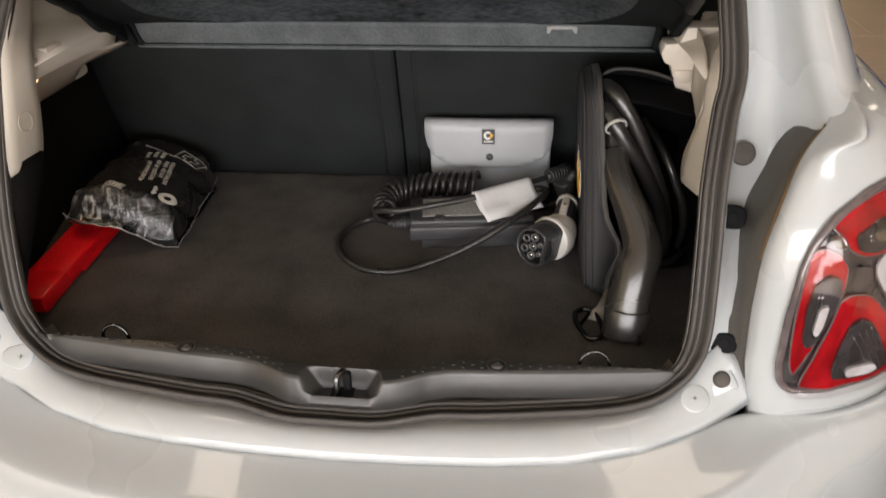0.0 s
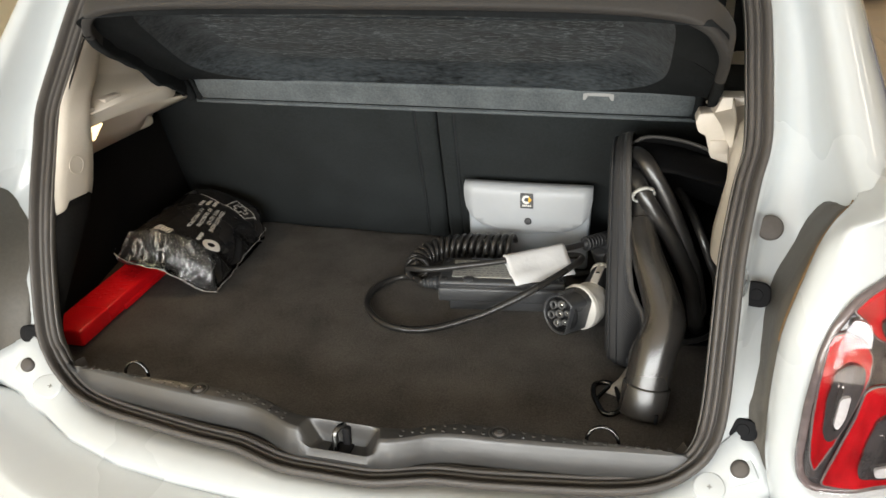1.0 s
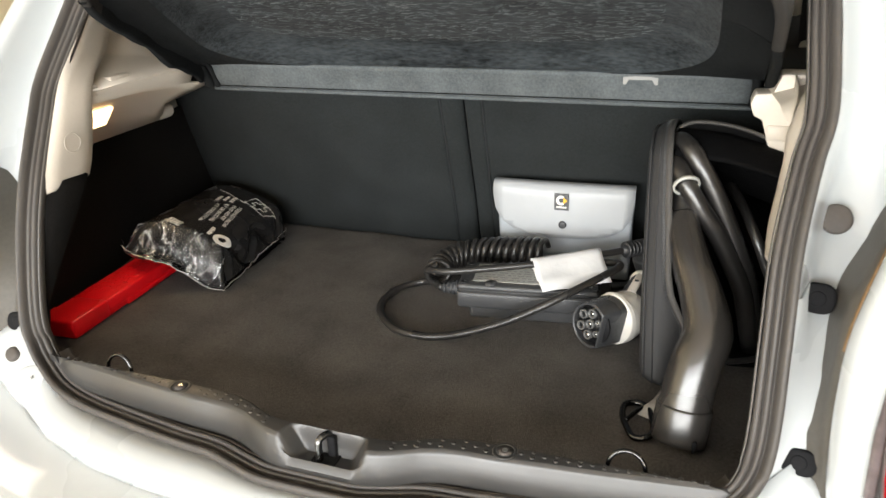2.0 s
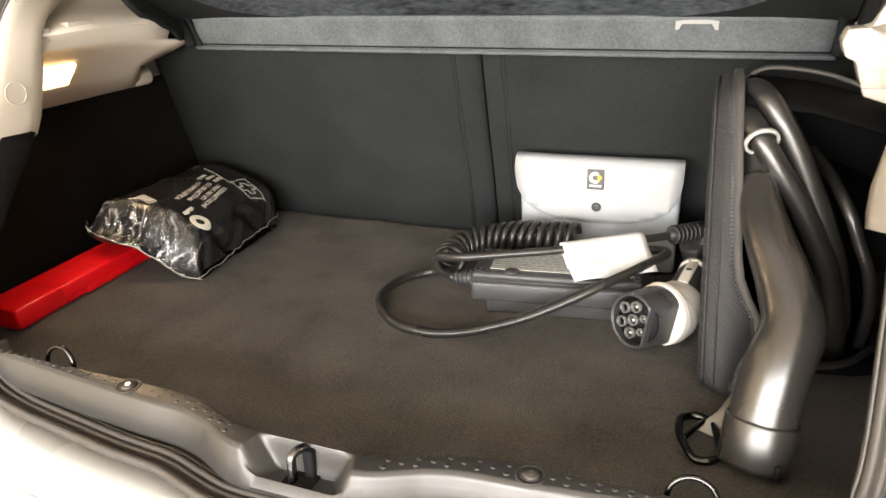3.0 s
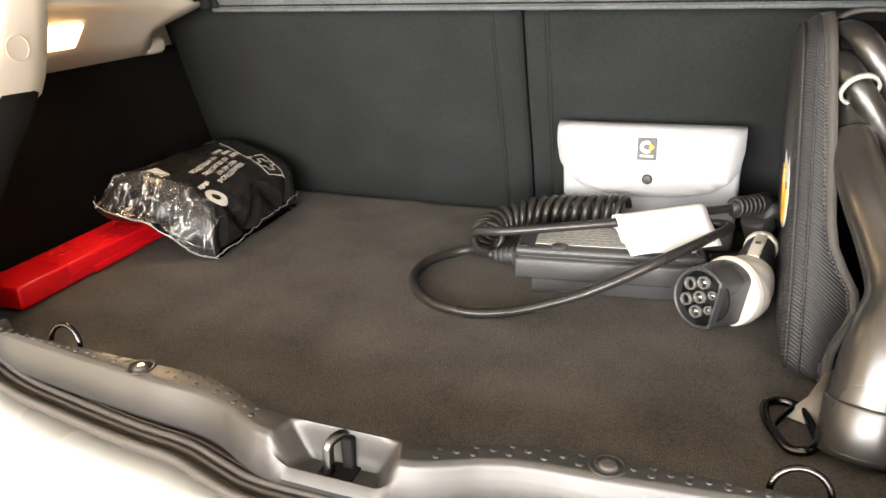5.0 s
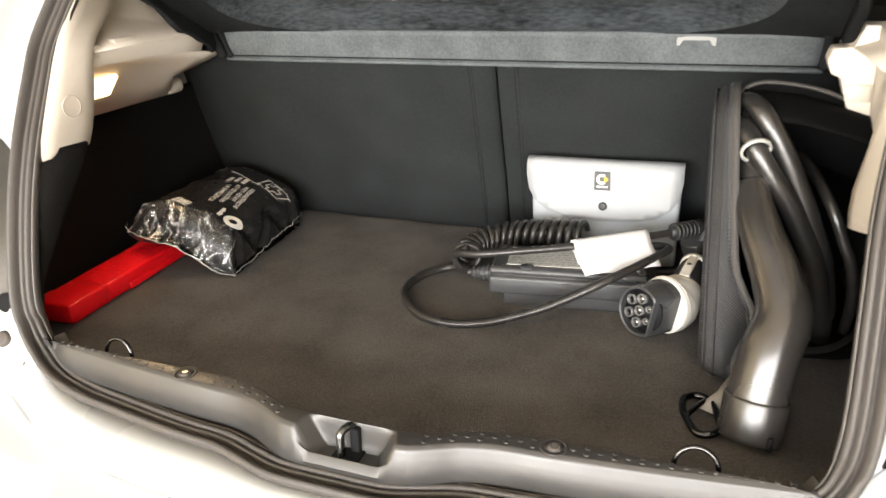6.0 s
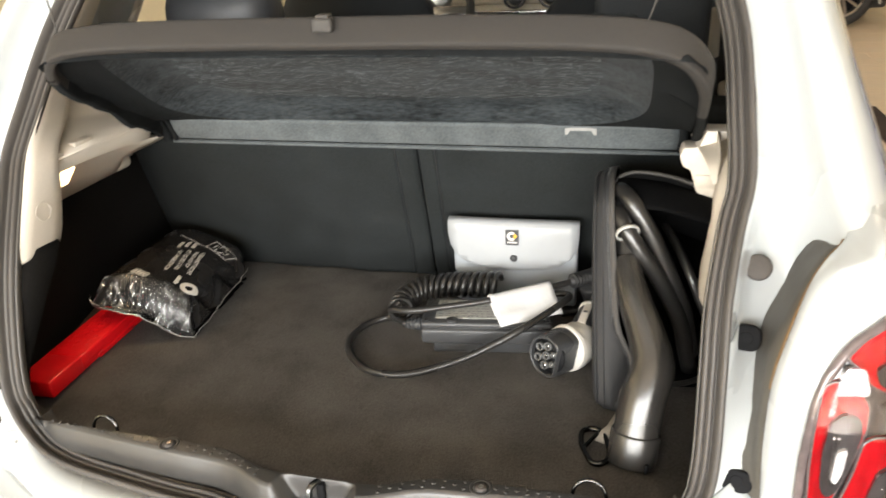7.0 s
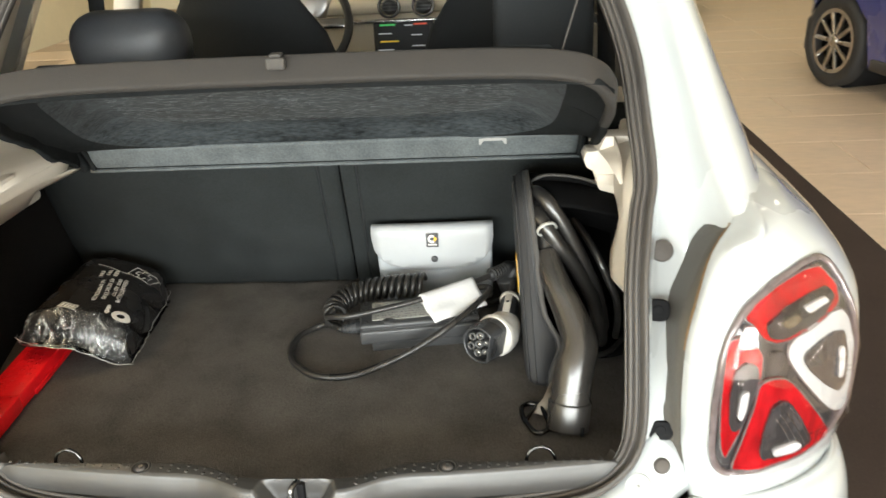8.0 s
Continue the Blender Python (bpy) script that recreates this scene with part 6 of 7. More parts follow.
# ---- document pouch against the seat ----
def document_pouch():
    t = thing("document_pouch", (0.18, 0.56, 0.605), "white vinyl document pouch leaning on the seat back", "pouch")
    m = Matrix.Translation((0.1765, 0.566, 0.6025)) @ pose(0, 0, 0, -2.5, -1.0, -1.0)
    part("body", block(-0.118, 0.122, 0.0, 0.022, 0.0, 0.168, 0.006, 3, m, taper=0.965), POUCHBODY, t, "bluish white pouch body")
    flap = [(-0.124, 0.172), (0.124, 0.172), (0.124, 0.142), (0.120, 0.118), (0.108, 0.098), (0.086, 0.083), (0.05, 0.075), (0.0, 0.072), (-0.05, 0.075), (-0.086, 0.083), (-0.108, 0.098), (-0.120, 0.118), (-0.124, 0.142)]
    flap = round_poly(flap, 0.003, 3)
    bm = bmesh.new()
    f = bm.faces.new([bm.verts.new((x, 0, z)) for x, z in flap])
    for k in range(1, 12):
        bmesh.ops.bisect_plane(bm, geom=bm.verts[:] + bm.edges[:] + bm.faces[:], plane_co=(-0.125 + 0.0209 * k, 0, 0), plane_no=(1, 0, 0), dist=1e-5)
    for k in range(1, 12):
        bmesh.ops.bisect_plane(bm, geom=bm.verts[:] + bm.edges[:] + bm.faces[:], plane_co=(0, 0, 0.062 + 0.0093 * k), plane_no=(0, 0, 1), dist=1e-5)
    for v in bm.verts:
        x, z = v.co.x, v.co.z
        v.co.y = -0.0025 - 0.006 * math.cos(x / 0.125 * 1.5) * math.sin(min(1, (z - 0.055) / 0.11) * 2.6) + 0.016 * max(0, (z - 0.158) / 0.016) ** 2
    bmesh.ops.transform(bm, matrix=m, verts=bm.verts)
    solid(part("flap", bm, POUCHMAT, t, "white closing flap with rounded corners"), 0.0016)
    q = m @ Matrix.Translation((0.001, -0.0098, 0.140)) @ pose(0, 0, 0, 90, 0, 0)
    b = part("badge", block(-0.0125, 0.0125, -0.015, 0.015, 0, 0.0008, 0.0003, 1, q), GREYPLASTIC, t, "small dark square badge", smooth=False)
    part("badge_ring", ring_flat(0.0042, 0.0085, 0.0008, q @ pose(-0.0005, 0.003, 0.0009), 24, (0.9, math.tau - 0.9)), PRINT, b, smooth=False)
    part("badge_arrow", prism([(0.0035, -0.0065), (0.010, 0), (0.0035, 0.0065)], 0.0008, q @ pose(0, 0.003, 0.0009, 90, 0, 0)), YELLOW, b, smooth=False)
    bm = bmesh.new()
    for k in range(5):
        block(-0.0085 + 0.0036 * k, -0.0058 + 0.0036 * k, -0.0108, -0.0078, 0.0008, 0.0015, m=q, bm=bm)
    part("badge_bars", bm, PRINT, b, smooth=False)
    part("press_stud", disc_solid(0.0075, 0.006, 0.004, m @ Matrix.Translation((0.003, -0.0098, 0.098)) @ pose(0, 0, 0, 90, 0, 0), 24, 0.0012), BLACKPLASTIC, t, "black press stud")


document_pouch()


# ---- portable charger: control box, leads and plugs ----
def portable_charger():
    t = thing("portable_charger", (0.15, 0.42, 0.60), "black portable car charger with coiled lead and white plug", "car charger")
    m = Matrix.Translation((0.047, 0.369, 0.60)) @ pose(0, 0, 0, 0, 0, 7.5)
    L, W = 0.226, 0.094
    part("control_box", block(0.020, L - 0.010, 0.004, W - 0.004, 0.0, 0.045, 0.004, 3, m), GREYPLASTIC, t, "dark grey control box")
    part("box_flange", block(0.0, L, 0.0, W, 0.0185, 0.047, 0.005, 3, m), GREYPLASTIC, t)
    part("box_lid", block(0.001, L - 0.001, 0.001, W - 0.001, 0.049, 0.060, 0.005, 3, m), GREYPLASTIC, t, "screwed lid")
    part("lid_gasket", block(0.003, L - 0.003, 0.003, W - 0.003, 0.046, 0.050, 0.001, 1, m), BLACKPLASTIC, t)
    for x in (0.055, 0.15):
        part("lid_notch", disc_solid(0.010, 0.010, 0.003, m @ pose(x, 0.010, 0.0605), 20), GREYPLASTIC, t)
    lab = part("rating_label", block(0.024, L - 0.012, 0.017, W - 0.012, 0.060, 0.0608, m=m), LABELMAT, t, "silver printed rating label", smooth=False)
    rng = random.Random(11)
    bm = bmesh.new()
    for r in range(7):
        x = 0.029
        while x < L - 0.025:
            w = rng.uniform(0.004, 0.013)
            block(x, min(x + w, L - 0.018), 0.022 + 0.0088 * r, 0.0245 + 0.0088 * r, 0.0606, 0.0612, m=m, bm=bm)
            x += w + rng.uniform(0.002, 0.006)
    block(0.030, 0.042, 0.060, 0.072, 0.0606, 0.0613, m=m, bm=bm)
    part("label_print", bm, GREYPRINT, lab, smooth=False)
    for x, y in ((0.011, 0.012), (0.011, W - 0.012), (L - 0.008, 0.012), (L - 0.008, W - 0.012)):
        part("lid_screw", ring_flat(0.003, 0.0058, 0.0012, m @ pose(x, y, 0.060), 20), BLACKPLASTIC, t)
    # cable gland with its ribs
    g0, g1 = m @ Vector((0.002, 0.050, 0.030)), m @ Vector((-0.036, 0.053, 0.026))
    gl = part("cable_gland", sweep([g0, g0.lerp(g1, 0.5), g1], [0.0125, 0.010, 0.0065]), GREYPLASTIC, t, "ribbed cable gland")
    for k in range(4):
        part("gland_rib", ring_flat(0.006, 0.0135 - 0.0014 * k, 0.0035, facing(g0.lerp(g1, 0.2 + 0.2 * k), g1 - g0), 20), GREYPLASTIC, gl)
    loop = [tuple(g1), (-0.028, 0.452, 0.616), (-0.055, 0.456, 0.609), (-0.081, 0.430, 0.607), (-0.090, 0.389, 0.607), (-0.082, 0.350, 0.607), (-0.060, 0.318, 0.607), (-0.028, 0.293, 0.607), (0.014, 0.285, 0.607), (0.046, 0.291, 0.608), (0.080, 0.306, 0.611), (0.134, 0.328, 0.625), (0.180, 0.346, 0.645), (0.226, 0.372, 0.666), (0.262, 0.420, 0.673), (0.284, 0.462, 0.673), (0.289, 0.486, 0.671), (0.272, 0.494, 0.670), (0.235, 0.484, 0.668), (0.19, 0.476, 0.667)]
    part("output_lead", tube(loop, 0.0062), CABLE, t, "thick black output lead lying in a loop")
    # coiled mains lead
    axis = smooth_path([(0.158, 0.516, 0.668), (0.11, 0.519, 0.663), (0.07, 0.524, 0.657), (0.035, 0.526, 0.650), (0.005, 0.517, 0.643), (-0.014, 0.496, 0.638), (-0.019, 0.468, 0.636), (-0.010, 0.440, 0.638)], 14)
    seglen = np.r_[0, np.cumsum([(axis[i + 1] - axis[i]).length for i in range(len(axis) - 1)])]
    total, pitch, pts, prev = seglen[-1], 0.0142, [], None
    steps = int(total / pitch * 16)
    for k in range(steps + 1):
        s = total * k / steps
        p = Vector([np.interp(s, seglen, [a[c] for a in axis]) for c in range(3)])
        q = Vector([np.interp(min(total, s + 0.004), seglen, [a[c] for a in axis]) for c in range(3)])
        q0 = Vector([np.interp(max(0, s - 0.004), seglen, [a[c] for a in axis]) for c in range(3)])
        tg = (q - q0).normalized()
        sd = tg.cross(Vector((0, 0, 1))).normalized()
        a = math.tau * s / pitch
        pts.append(p + (sd * math.cos(a) + Vector((0, 0, 1)) * math.sin(a)) * 0.0198)
    part("coiled_lead", sweep(pts, 0.0047), CABLE, t, "black coiled mains lead")
    strand = [tuple(pts[-1]), (-0.024, 0.424, 0.650), (-0.008, 0.398, 0.665), (0.03, 0.386, 0.673), (0.09, 0.398, 0.680), (0.157, 0.421, 0.685), (0.21, 0.448, 0.690), (0.262, 0.482, 0.690), (0.296, 0.515, 0.687)]
    part("mains_lead", tube(strand, 0.0056), CABLE, t, "straight end of the mains lead")
    # mains plug
    a, b = Vector((0.288, 0.506, 0.688)), Vector((0.330, 0.552, 0.684))
    mp = part("mains_plug", sweep([a, a.lerp(b, 0.15), a.lerp(b, 0.8), b], [0.006, 0.010, 0.013, 0.014]), BLACKPLASTIC, t, "black angled mains plug")
    for k in range(6):
        part("strain_rib", ring_flat(0.008, 0.0135, 0.003, facing(a.lerp(b, 0.12 + 0.12 * k), b - a), 18), BLACKPLASTIC, mp)
    part("plug_body", block(-0.022, 0.022, -0.022, 0.022, -0.026, 0.014, 0.010, 3, Matrix.Translation((0.338, 0.560, 0.672)) @ pose(0, 0, 0, 10, 20, 40)), BLACKPLASTIC, mp)
    part("plug_body", disc_solid(0.020, 0.022, 0.034, Matrix.Translation((0.326, 0.545, 0.652)) @ pose(0, 0, 0, 12, -14, 0), 24, 0.004), GREYPLASTIC, mp)
    # folded paper tag round the lead
    rows = []
    for s in np.linspace(0, 1, 14):
        c = Vector((0.158, 0.421, 0.685)).lerp(Vector((0.256, 0.478, 0.6905)), s)
        n = Vector((0.5, -0.86, 0)).normalized()
        drop = 0.050 + 0.012 * s
        w = 0.0012 * math.sin(s * 9)
        row = [c + n * (0.056 + 0.004 * (1 - s)) + Vector((0, 0, -0.0195 - 0.005 * s + w)), c + n * 0.034 + Vector((0, 0, -0.0110 + w)), c + n * 0.020 + Vector((0, 0, -0.003 + w)), c + n * 0.011 + Vector((0, 0, 0.006)), c + n * 0.004 + Vector((0, 0, 0.0098)), c + Vector((0, 0, 0.0105)), c - n * 0.006 + Vector((0, 0, 0.0085)), c - n * 0.009 + Vector((0, 0, 0.0)), c - n * 0.004 + Vector((0, 0, -0.007)), c + n * 0.010 + Vector((0, 0, -0.005)), c + n * 0.030 + Vector((0, 0, -0.015))]
        rows.append(row)
    solid(part("paper_tag", loft(rows), PAPER, t, "white paper tag folded round the lead"), 0.0006)
    # white charging plug
    face = Vector((0.2675, 0.328, 0.6420))
    way = Vector((-0.56, -0.81, 0.12)).normalized()
    # keep the plug's flat side level
    zx = way
    xx = Vector((0, 0, 1)).cross(zx).normalized()
    yy = zx.cross(xx)
    F = Matrix((xx, yy, zx)).transposed().to_4x4()
    F.translation = face
    F = F @ pose(0, 0, 0, 0, 0, -96)

    def d_shape(r, flat=0.62, n=40):
        return [(r * math.cos(a), min(r * math.sin(a), r * flat)) for a in (math.tau * k / n for k in range(n))]

    def d_ring(profile, name, material, parent, label=""):
        bm = bmesh.new()
        rings = [[bm.verts.new(F @ Vector((x, y, h))) for x, y in d_shape(r, f)] for h, r, f in profile]
        for p, q in zip(rings, rings[1:]):
            for k in range(len(p)):
                bm.faces.new((p[k], p[(k + 1) % len(p)], q[(k + 1) % len(p)], q[k]))
        bm.faces.new(rings[0])
        bm.faces.new(rings[-1][::-1])
        return sharp(part(name, bm, material, parent, label), 35)

    plug = d_ring([(-0.014, 0.031, 0.62), (-0.0135, 0.0305, 0.62), (0.0, 0.0305, 0.62), (0.0015, 0.0325, 0.62), (0.0, 0.0345, 0.62), (-0.012, 0.0352, 0.63), (-0.040, 0.0365, 0.66), (-0.060, 0.036, 0.75)], "charging_plug", GREYPLASTIC, t, "round grey charging plug with seven contacts")
    part("plug_floor", disc_solid(0.0300, 0.0300, 0.003, F @ pose(0, 0, -0.0105), 32), STOP, plug, "black floor of the socket")
    for k, (x, y, r, pin) in enumerate(((-0.0175, -0.002, 0.0078, 1), (0.0, -0.002, 0.0078, 1), (0.0175, -0.002, 0.0078, 1), (-0.0095, -0.0175, 0.0078, 0), (0.0095, -0.0175, 0.0078, 0), (-0.009, 0.0125, 0.0052, 1), (0.009, 0.0125, 0.0052, 1))):
        part("contact", ring_flat(r * 0.66, r * 0.92, 0.0085, F @ pose(x, y, -0.0095), 22), CONTACT, plug)
        part("contact_floor", disc_solid(r * 0.66, r * 0.66, 0.002, F @ pose(x, y, -0.0085), 18), STOP, plug)
        if pin:
            part("contact_pin", disc_solid(r * 0.50, r * 0.42, 0.006, F @ pose(x, y, -0.0050), 16), STEEL, plug)
    # white shell wraps the back of the plug and bends up into the grip
    spine = smooth_path([face - way * 0.047, face - way * 0.058, face - way * 0.069 + Vector((0, 0, 0.003)), face - way * 0.083 + Vector((0, 0.003, 0.012)), Vector((0.318, 0.410, 0.652))], 6)
    rad = list(np.interp(np.linspace(0, 4, len(spine)), [0, 0.15, 1, 2, 3, 4], [0.0372, 0.0390, 0.0400, 0.0385, 0.0315, 0.0225]))
    bm = sweep(spine, rad, seg=40)
    part("plug_shell", bm, WHITEPLASTIC, plug, "smooth white plug shell")
    n0, n1, n2 = Vector((0.318, 0.404, 0.650)), Vector((0.323, 0.432, 0.656)), Vector((0.328, 0.466, 0.659))
    part("plug_neck", sweep(smooth_path([n0, n1, n2], 6), list(np.linspace(0.0215, 0.0165, 13))), BLACKPLASTIC, plug, "black grip")
    part("neck_strip", sweep(smooth_path([n0 + Vector((-0.001, -0.006, 0.0175)), n1 + Vector((-0.001, -0.006, 0.0165)), n2 + Vector((-0.001, -0.004, 0.0145))], 6), round_poly([(-0.007, -0.005), (0.007, -0.005), (0.007, 0.003), (-0.007, 0.003)], 0.003, 3)), WHITEPLASTIC, plug, "white strip along the grip")
    part("neck_button", block(-0.003, 0.003, -0.0012, 0.0012, 0, 0.002, m=facing(n1 + Vector((-0.001, -0.007, 0.0195)), (0, -0.4, 0.9))), GREYPLASTIC, plug, smooth=False)
    part("neck_collar", sweep([n1.lerp(n2, 0.62), n1.lerp(n2, 0.70), n1.lerp(n2, 0.95), n2], [0.0180, 0.0198, 0.0192, 0.0165]), WHITEPLASTIC, plug)
    part("plug_lead", tube([tuple(n2), (0.336, 0.505, 0.672), (0.334, 0.535, 0.640), (0.31, 0.54, 0.615), (0.27, 0.53, 0.608)], 0.0062), CABLE, t)


portable_charger()


# ---- soft case with the long charging cable ----
def cable_case():
    t = thing("cable_case", (0.42, 0.40, 0.60), "black ribbed cloth cable case, unzipped and standing upright", "case")
    prof = [(0.262, 0.603), (0.247, 0.640), (0.258, 0.72), (0.290, 0.82), (0.325, 0.895), (0.352, 0.922), (0.40, 0.930), (0.50, 0.905), (0.58, 0.84), (0.600, 0.70), (0.590, 0.61), (0.55, 0.603), (0.40, 0.602)]
    path = smooth_path([(0, y, z) for y, z in prof], 5, True)
    cy = sum(p.y for p in path) / len(path)
    cz = sum(p.z for p in path) / len(path)

    def ring_at(x, k, lean=0.0):
        return [Vector((x + lean * (p.z - 0.6) + (0.022 * math.exp(-((p.z - 0.690) / 0.035) ** 2) if k == 1.0 and p.y < 0.33 else 0), cy + (p.y - cy) * k, max(0.6015, cz + (p.z - cz) * k))) for p in path]

    curves = [ring_at(0.349, 0.30, -0.04), ring_at(0.347, 0.70, -0.04), ring_at(0.347, 0.88, -0.045), ring_at(0.351, 0.935, -0.05), ring_at(0.361, 0.975, -0.06), ring_at(0.375, 0.995, -0.08), ring_at(0.389, 1.0, -0.10)]
    bm = bmesh.new()
    vs = [[bm.verts.new(p) for p in c] for c in curves]
    n = len(path)
    bm.faces.new(vs[0])
    for a, b in zip(vs, vs[1:]):
        for k in range(n):
            bm.faces.new((a[k], a[(k + 1) % n], b[(k + 1) % n], b[k]))
    solid(part("near_shell", bm, CASECLOTH, t, "black ribbed cloth half shell"), 0.003, -1)
    part("zip", sweep(ring_at(0.3905, 1.0, -0.10), [(-0.004, -0.002), (0.004, -0.002), (0.004, 0.0025), (-0.004, 0.0025)], True), ZIP, t, "grey zip round the opening")
    bm = bmesh.new()
    teeth = [q for a, b in zip(ring_at(0.3905, 1.0, -0.10), ring_at(0.3905, 1.0, -0.10)[1:]) for q in (a.lerp(b, k / 5) for k in range(5))]
    for a, b in zip(teeth, teeth[1:]):
        block(-0.004, 0.004, -0.0011, 0.0011, -0.0009, 0.0009, m=facing(a + Vector((-0.0035, 0, 0)), b - a) @ pose(0, 0, 0, 90, 0, 0), bm=bm)
    part("zip_teeth", bm, GREYPLASTIC, t, "grey moulded zip teeth", smooth=False)
    for k, x in ((0.955, 0.3545), (0.985, 0.366)):
        part("piping", sweep(ring_at(x, k, -0.06), 0.0016, True), CASECLOTH, t)
    # far half of the case: back wall and right side, the shade inside put into the colour
    rows = []
    for x, k in ((0.366, 1.0), (0.43, 1.0), (0.47, 0.99), (0.51, 0.97), (0.535, 0.93)):
        rows.append([Vector((x, cy + (p.y - cy) * k, max(0.602, cz + (p.z - cz) * k - (0.004 + max(0.0, x - 0.40) * 0.22) * ramp(0.75, 0.90, p.z)))) for p in path if p.y > 0.335])
    order = sorted(range(len(rows[0])), key=lambda i: math.atan2(rows[0][i].z - 0.75, rows[0][i].y - 0.40))
    bm = bmesh.new()
    loft([[r[i] for i in order] for r in rows], bm=bm)
    solid(part("far_shell", bm, CASESHADE, t, "black inner lining of the open half, darkened for shade"), 0.004)
    flap_line = smooth_path([(0.3595, 0.380, 0.909), (0.362, 0.388, 0.919), (0.370, 0.394, 0.9285), (0.392, 0.40, 0.9335), (0.436, 0.40, 0.929), (0.474, 0.40, 0.917), (0.53, 0.41, 0.890)], 5)
    part("flap_edge", sweep(flap_line, [(-0.0024, -0.0016), (0.0024, -0.0016), (0.0024, 0.0016), (-0.0024, 0.0016)]), ZIP, t, "grey bound edge of the open flap")
    drop = ((0.001, 0.0), (0.006, -0.018), (0.014, -0.045), (0.020, -0.090))
    solid(part("flap", loft([[p + Vector((0.003 * noise.noise((p.x * 40, dz * 30, 0.0)), dy, dz)) for p in flap_line] for dy, dz in drop]), CASESHADE, t, "black cloth flap of the open half, darkened for shade"), 0.002)
    # round emblem on the outer face: pale rim with a yellow half
    e = Matrix.Translation((0.3405, 0.40, 0.765)) @ pose(0, 0, 0, 0, -92.3, 0)
    em = part("emblem", disc_solid(0.055, 0.055, 0.0016, e, 40), PRINT, t, "round pale and yellow emblem", smooth=False)
    part("emblem_half", ring_flat(0.026, 0.050, 0.0014, e @ pose(0, 0, 0.0008), 30, (-math.pi / 2 - math.pi, -math.pi / 2)), YELLOW, em, smooth=False)
    # strap and snap hook on the carpet
    st = part("strap", loft([[(0.400, 0.246, 0.628), (0.386, 0.232, 0.628)], [(0.392, 0.205, 0.614), (0.372, 0.205, 0.616)], [(0.382, 0.172, 0.606), (0.352, 0.182, 0.608)]]), STRAP, t, "short beige webbing strap")
    solid(st, 0.0025)
    hook = [(0.338, 0.196), (0.352, 0.205), (0.366, 0.198), (0.374, 0.176), (0.378, 0.150), (0.370, 0.134), (0.356, 0.132), (0.346, 0.150), (0.338, 0.172)]
    h = part("snap_hook", tube([(x, y, 0.607) for x, y in hook], 0.0042, 5, True), DARKSTEEL, t, "black steel snap hook")
    part("gate", tube([(0.343, 0.160, 0.608), (0.352, 0.178, 0.609), (0.362, 0.196, 0.609)], 0.003), DARKSTEEL, h)


cable_case()


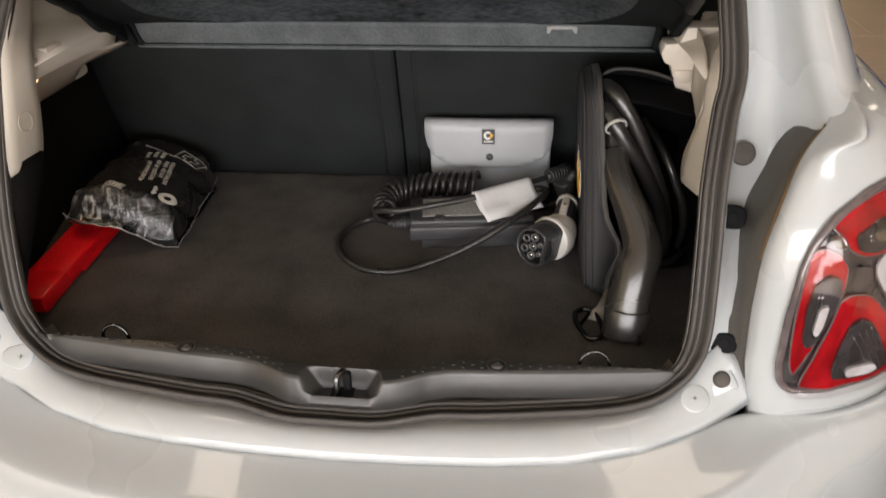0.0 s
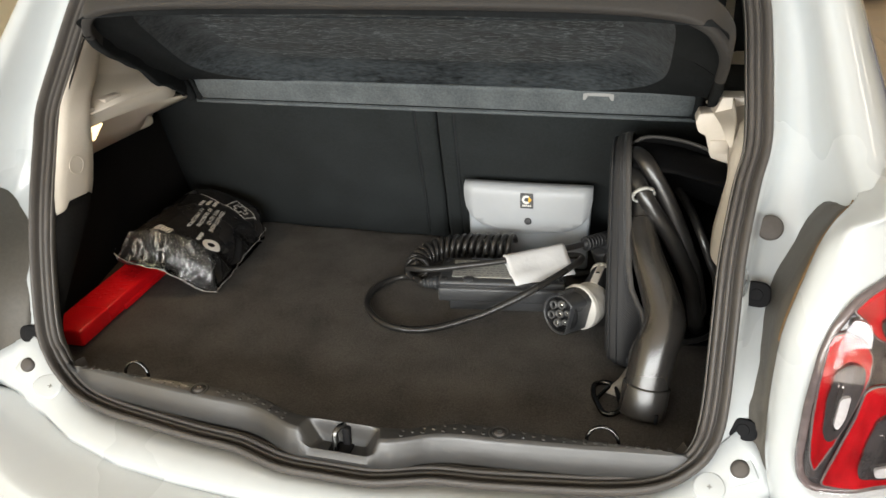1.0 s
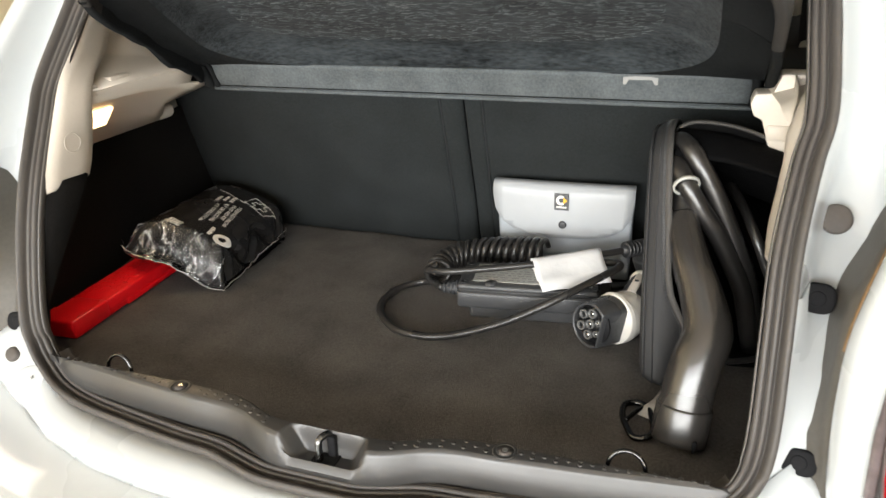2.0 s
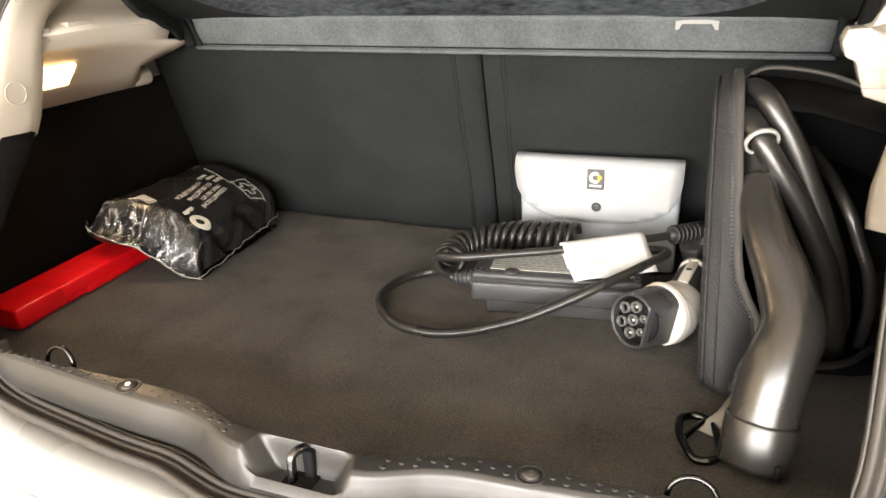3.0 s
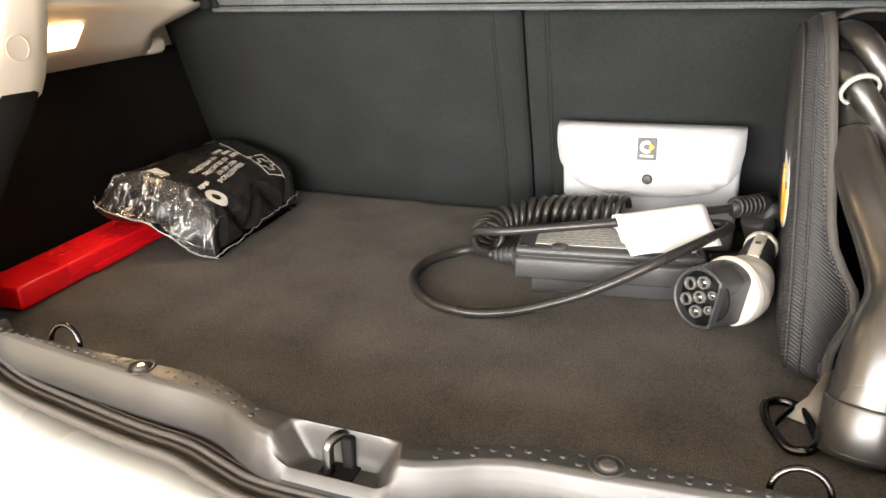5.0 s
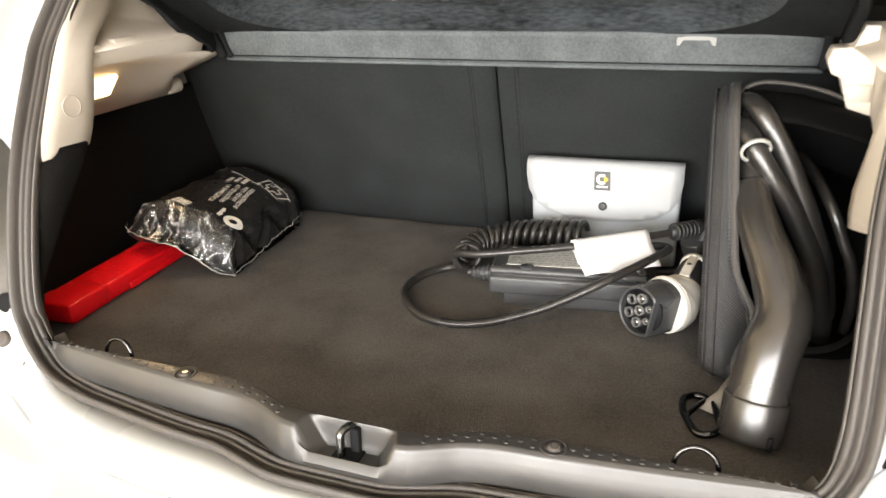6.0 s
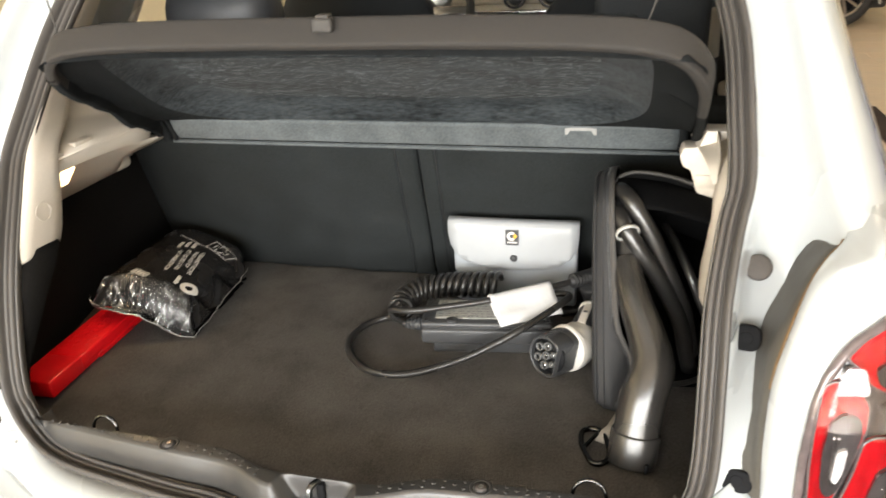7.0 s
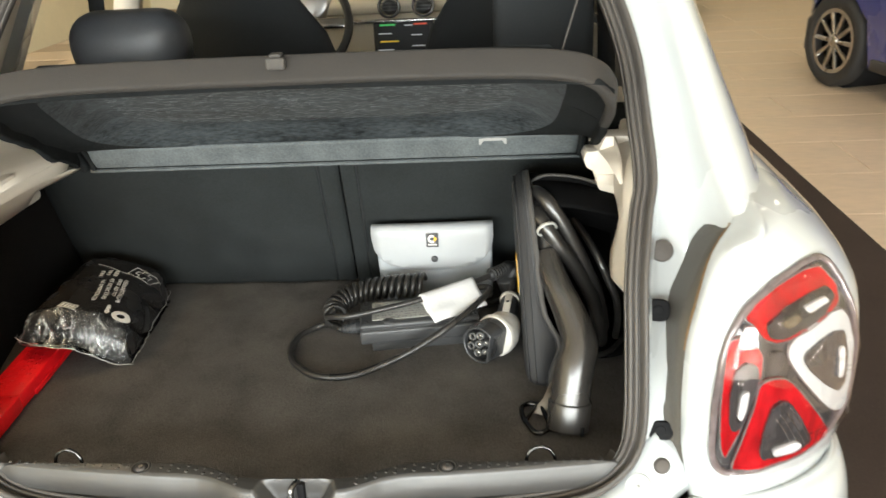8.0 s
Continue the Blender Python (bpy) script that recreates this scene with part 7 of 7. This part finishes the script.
def charging_cable():
    t = thing("charging_cable", (0.43, 0.3, 0.61), "long black charging cable with a big angled plug", "charging cable")
    body = [(0.407, 0.146, 0.604), (0.411, 0.160, 0.644), (0.4112, 0.161, 0.647), (0.419, 0.178, 0.694), (0.4285, 0.199, 0.727), (0.418, 0.229, 0.757), (0.402, 0.260, 0.786), (0.390, 0.290, 0.812), (0.385, 0.312, 0.832)]
    path = smooth_path(body, 6)
    rad = list(np.interp(np.linspace(0, 8, len(path)), range(9), [0.0325, 0.0312, 0.0312, 0.0305, 0.0292, 0.0262, 0.0232, 0.0205, 0.0185]))
    p = part("plug_handle", sweep(path, rad, seg=32), HANDLE, t, "smooth angled black plug handle")
    a, b = Vector(body[0]), Vector(body[1])
    part("plug_cap", sweep([a, a.lerp(b, 0.15), b, b.lerp(Vector(body[2]), 0.9)], [0.0305, 0.0328, 0.0334, 0.0328], seg=32), HANDLE, p, "round cap on the plug")
    part("cap_slot", block(-0.003, 0.003, -0.003, 0.001, -0.010, 0.006, 0.001, 1, Matrix.Translation((0.426, 0.1215, 0.618)) @ pose(0, 0, 0, 0, 0, 35)), STOP, p)
    runs = [[(0.386, 0.308, 0.828), (0.380, 0.34, 0.862), (0.374, 0.37, 0.885), (0.366, 0.40, 0.90)],
            [(0.368, 0.345, 0.893), (0.375, 0.328, 0.886), (0.386, 0.316, 0.870), (0.404, 0.312, 0.843), (0.426, 0.314, 0.811), (0.446, 0.317, 0.774), (0.467, 0.321, 0.727), (0.482, 0.334, 0.660), (0.49, 0.38, 0.615)],
            [(0.364, 0.42, 0.895), (0.370, 0.37, 0.914), (0.383, 0.346, 0.912), (0.397, 0.336, 0.895), (0.417, 0.332, 0.863), (0.437, 0.331, 0.822), (0.456, 0.331, 0.779), (0.472, 0.334, 0.738), (0.486, 0.347, 0.67), (0.49, 0.40, 0.63)],
            [(0.405, 0.50, 0.86), (0.448, 0.40, 0.835), (0.474, 0.340, 0.803), (0.491, 0.330, 0.765), (0.504, 0.330, 0.734), (0.512, 0.34, 0.69), (0.515, 0.37, 0.63)],
            [(0.440, 0.300, 0.628), (0.474, 0.308, 0.630), (0.500, 0.324, 0.631), (0.526, 0.361, 0.633), (0.54, 0.42, 0.62)]]
    for k, r in enumerate(runs):
        part("cable_run", tube(r, (0.016, 0.0122, 0.0125, 0.0065, 0.0042)[k]), CABLESHADED, t, "black cable sheath" if k != 4 else "thin grey tether")
    part("cable_ring", ring_flat(0.0145, 0.0172, 0.005, facing((0.3835, 0.314, 0.874), (0.30, -0.80, -0.52)), 32), LABELMAT, t, "pale ring round the cable")


charging_cable()

# ---- cars parked beyond ----
parked_car("blue_car", "dark blue car parked on the beige floor", BLUEPAINT, (2.74, 4.66), 12)
parked_car("pale_car", "pale silver car parked far back on the beige floor", SILVERPAINT, (2.0, 9.6), -80)

# ---- small pieces ----
stud = None
rng = random.Random(3)
for side in (1, -1):
    for k in range(14):
        for r in range(3):
            x = 0.012 + side * (0.086 + 0.0265 * k + (0.0132 if r == 1 else 0))
            if abs(x) > 0.445 or abs(abs(x) - 0.2245) < 0.019:
                continue
            yf, yr = sill_front(x) + 0.014, sill_rear(x) - 0.005
            y = yf + (yr - yf) * (0.12, 0.5, 0.88)[r]
            if stud is None:
                bm = bmesh.new()
                bmesh.ops.create_icosphere(bm, subdivisions=2, radius=1.0)
                bmesh.ops.scale(bm, vec=(0.0031, 0.0026, 0.0011), verts=bm.verts)
                stud = part("stud", bm, SILL, sill)
                stud.location = (x, y, 0.6368)
            else:
                share("stud", stud, sill, pose(x, y, 0.6368))

tile = None
for iy in range(30):
    for ix in range(10):
        x0 = -7.0 + 1.42 * ix + (0.71 if iy % 2 else 0)
        y0 = -5.2 + 0.52 * iy
        if x0 < WX + 0.70:
            continue
        if tile is None:
            tile = part("tile", block(-0.708, 0.708, -0.258, 0.258, -0.008, 0.0, 0.002, 1), TILE, ground, smooth=False)
            tile.location = (x0, y0, 0)
        else:
            share("tile", tile, ground, pose(x0, y0, 0, 0, 0, 180 * rng.randint(0, 1)))
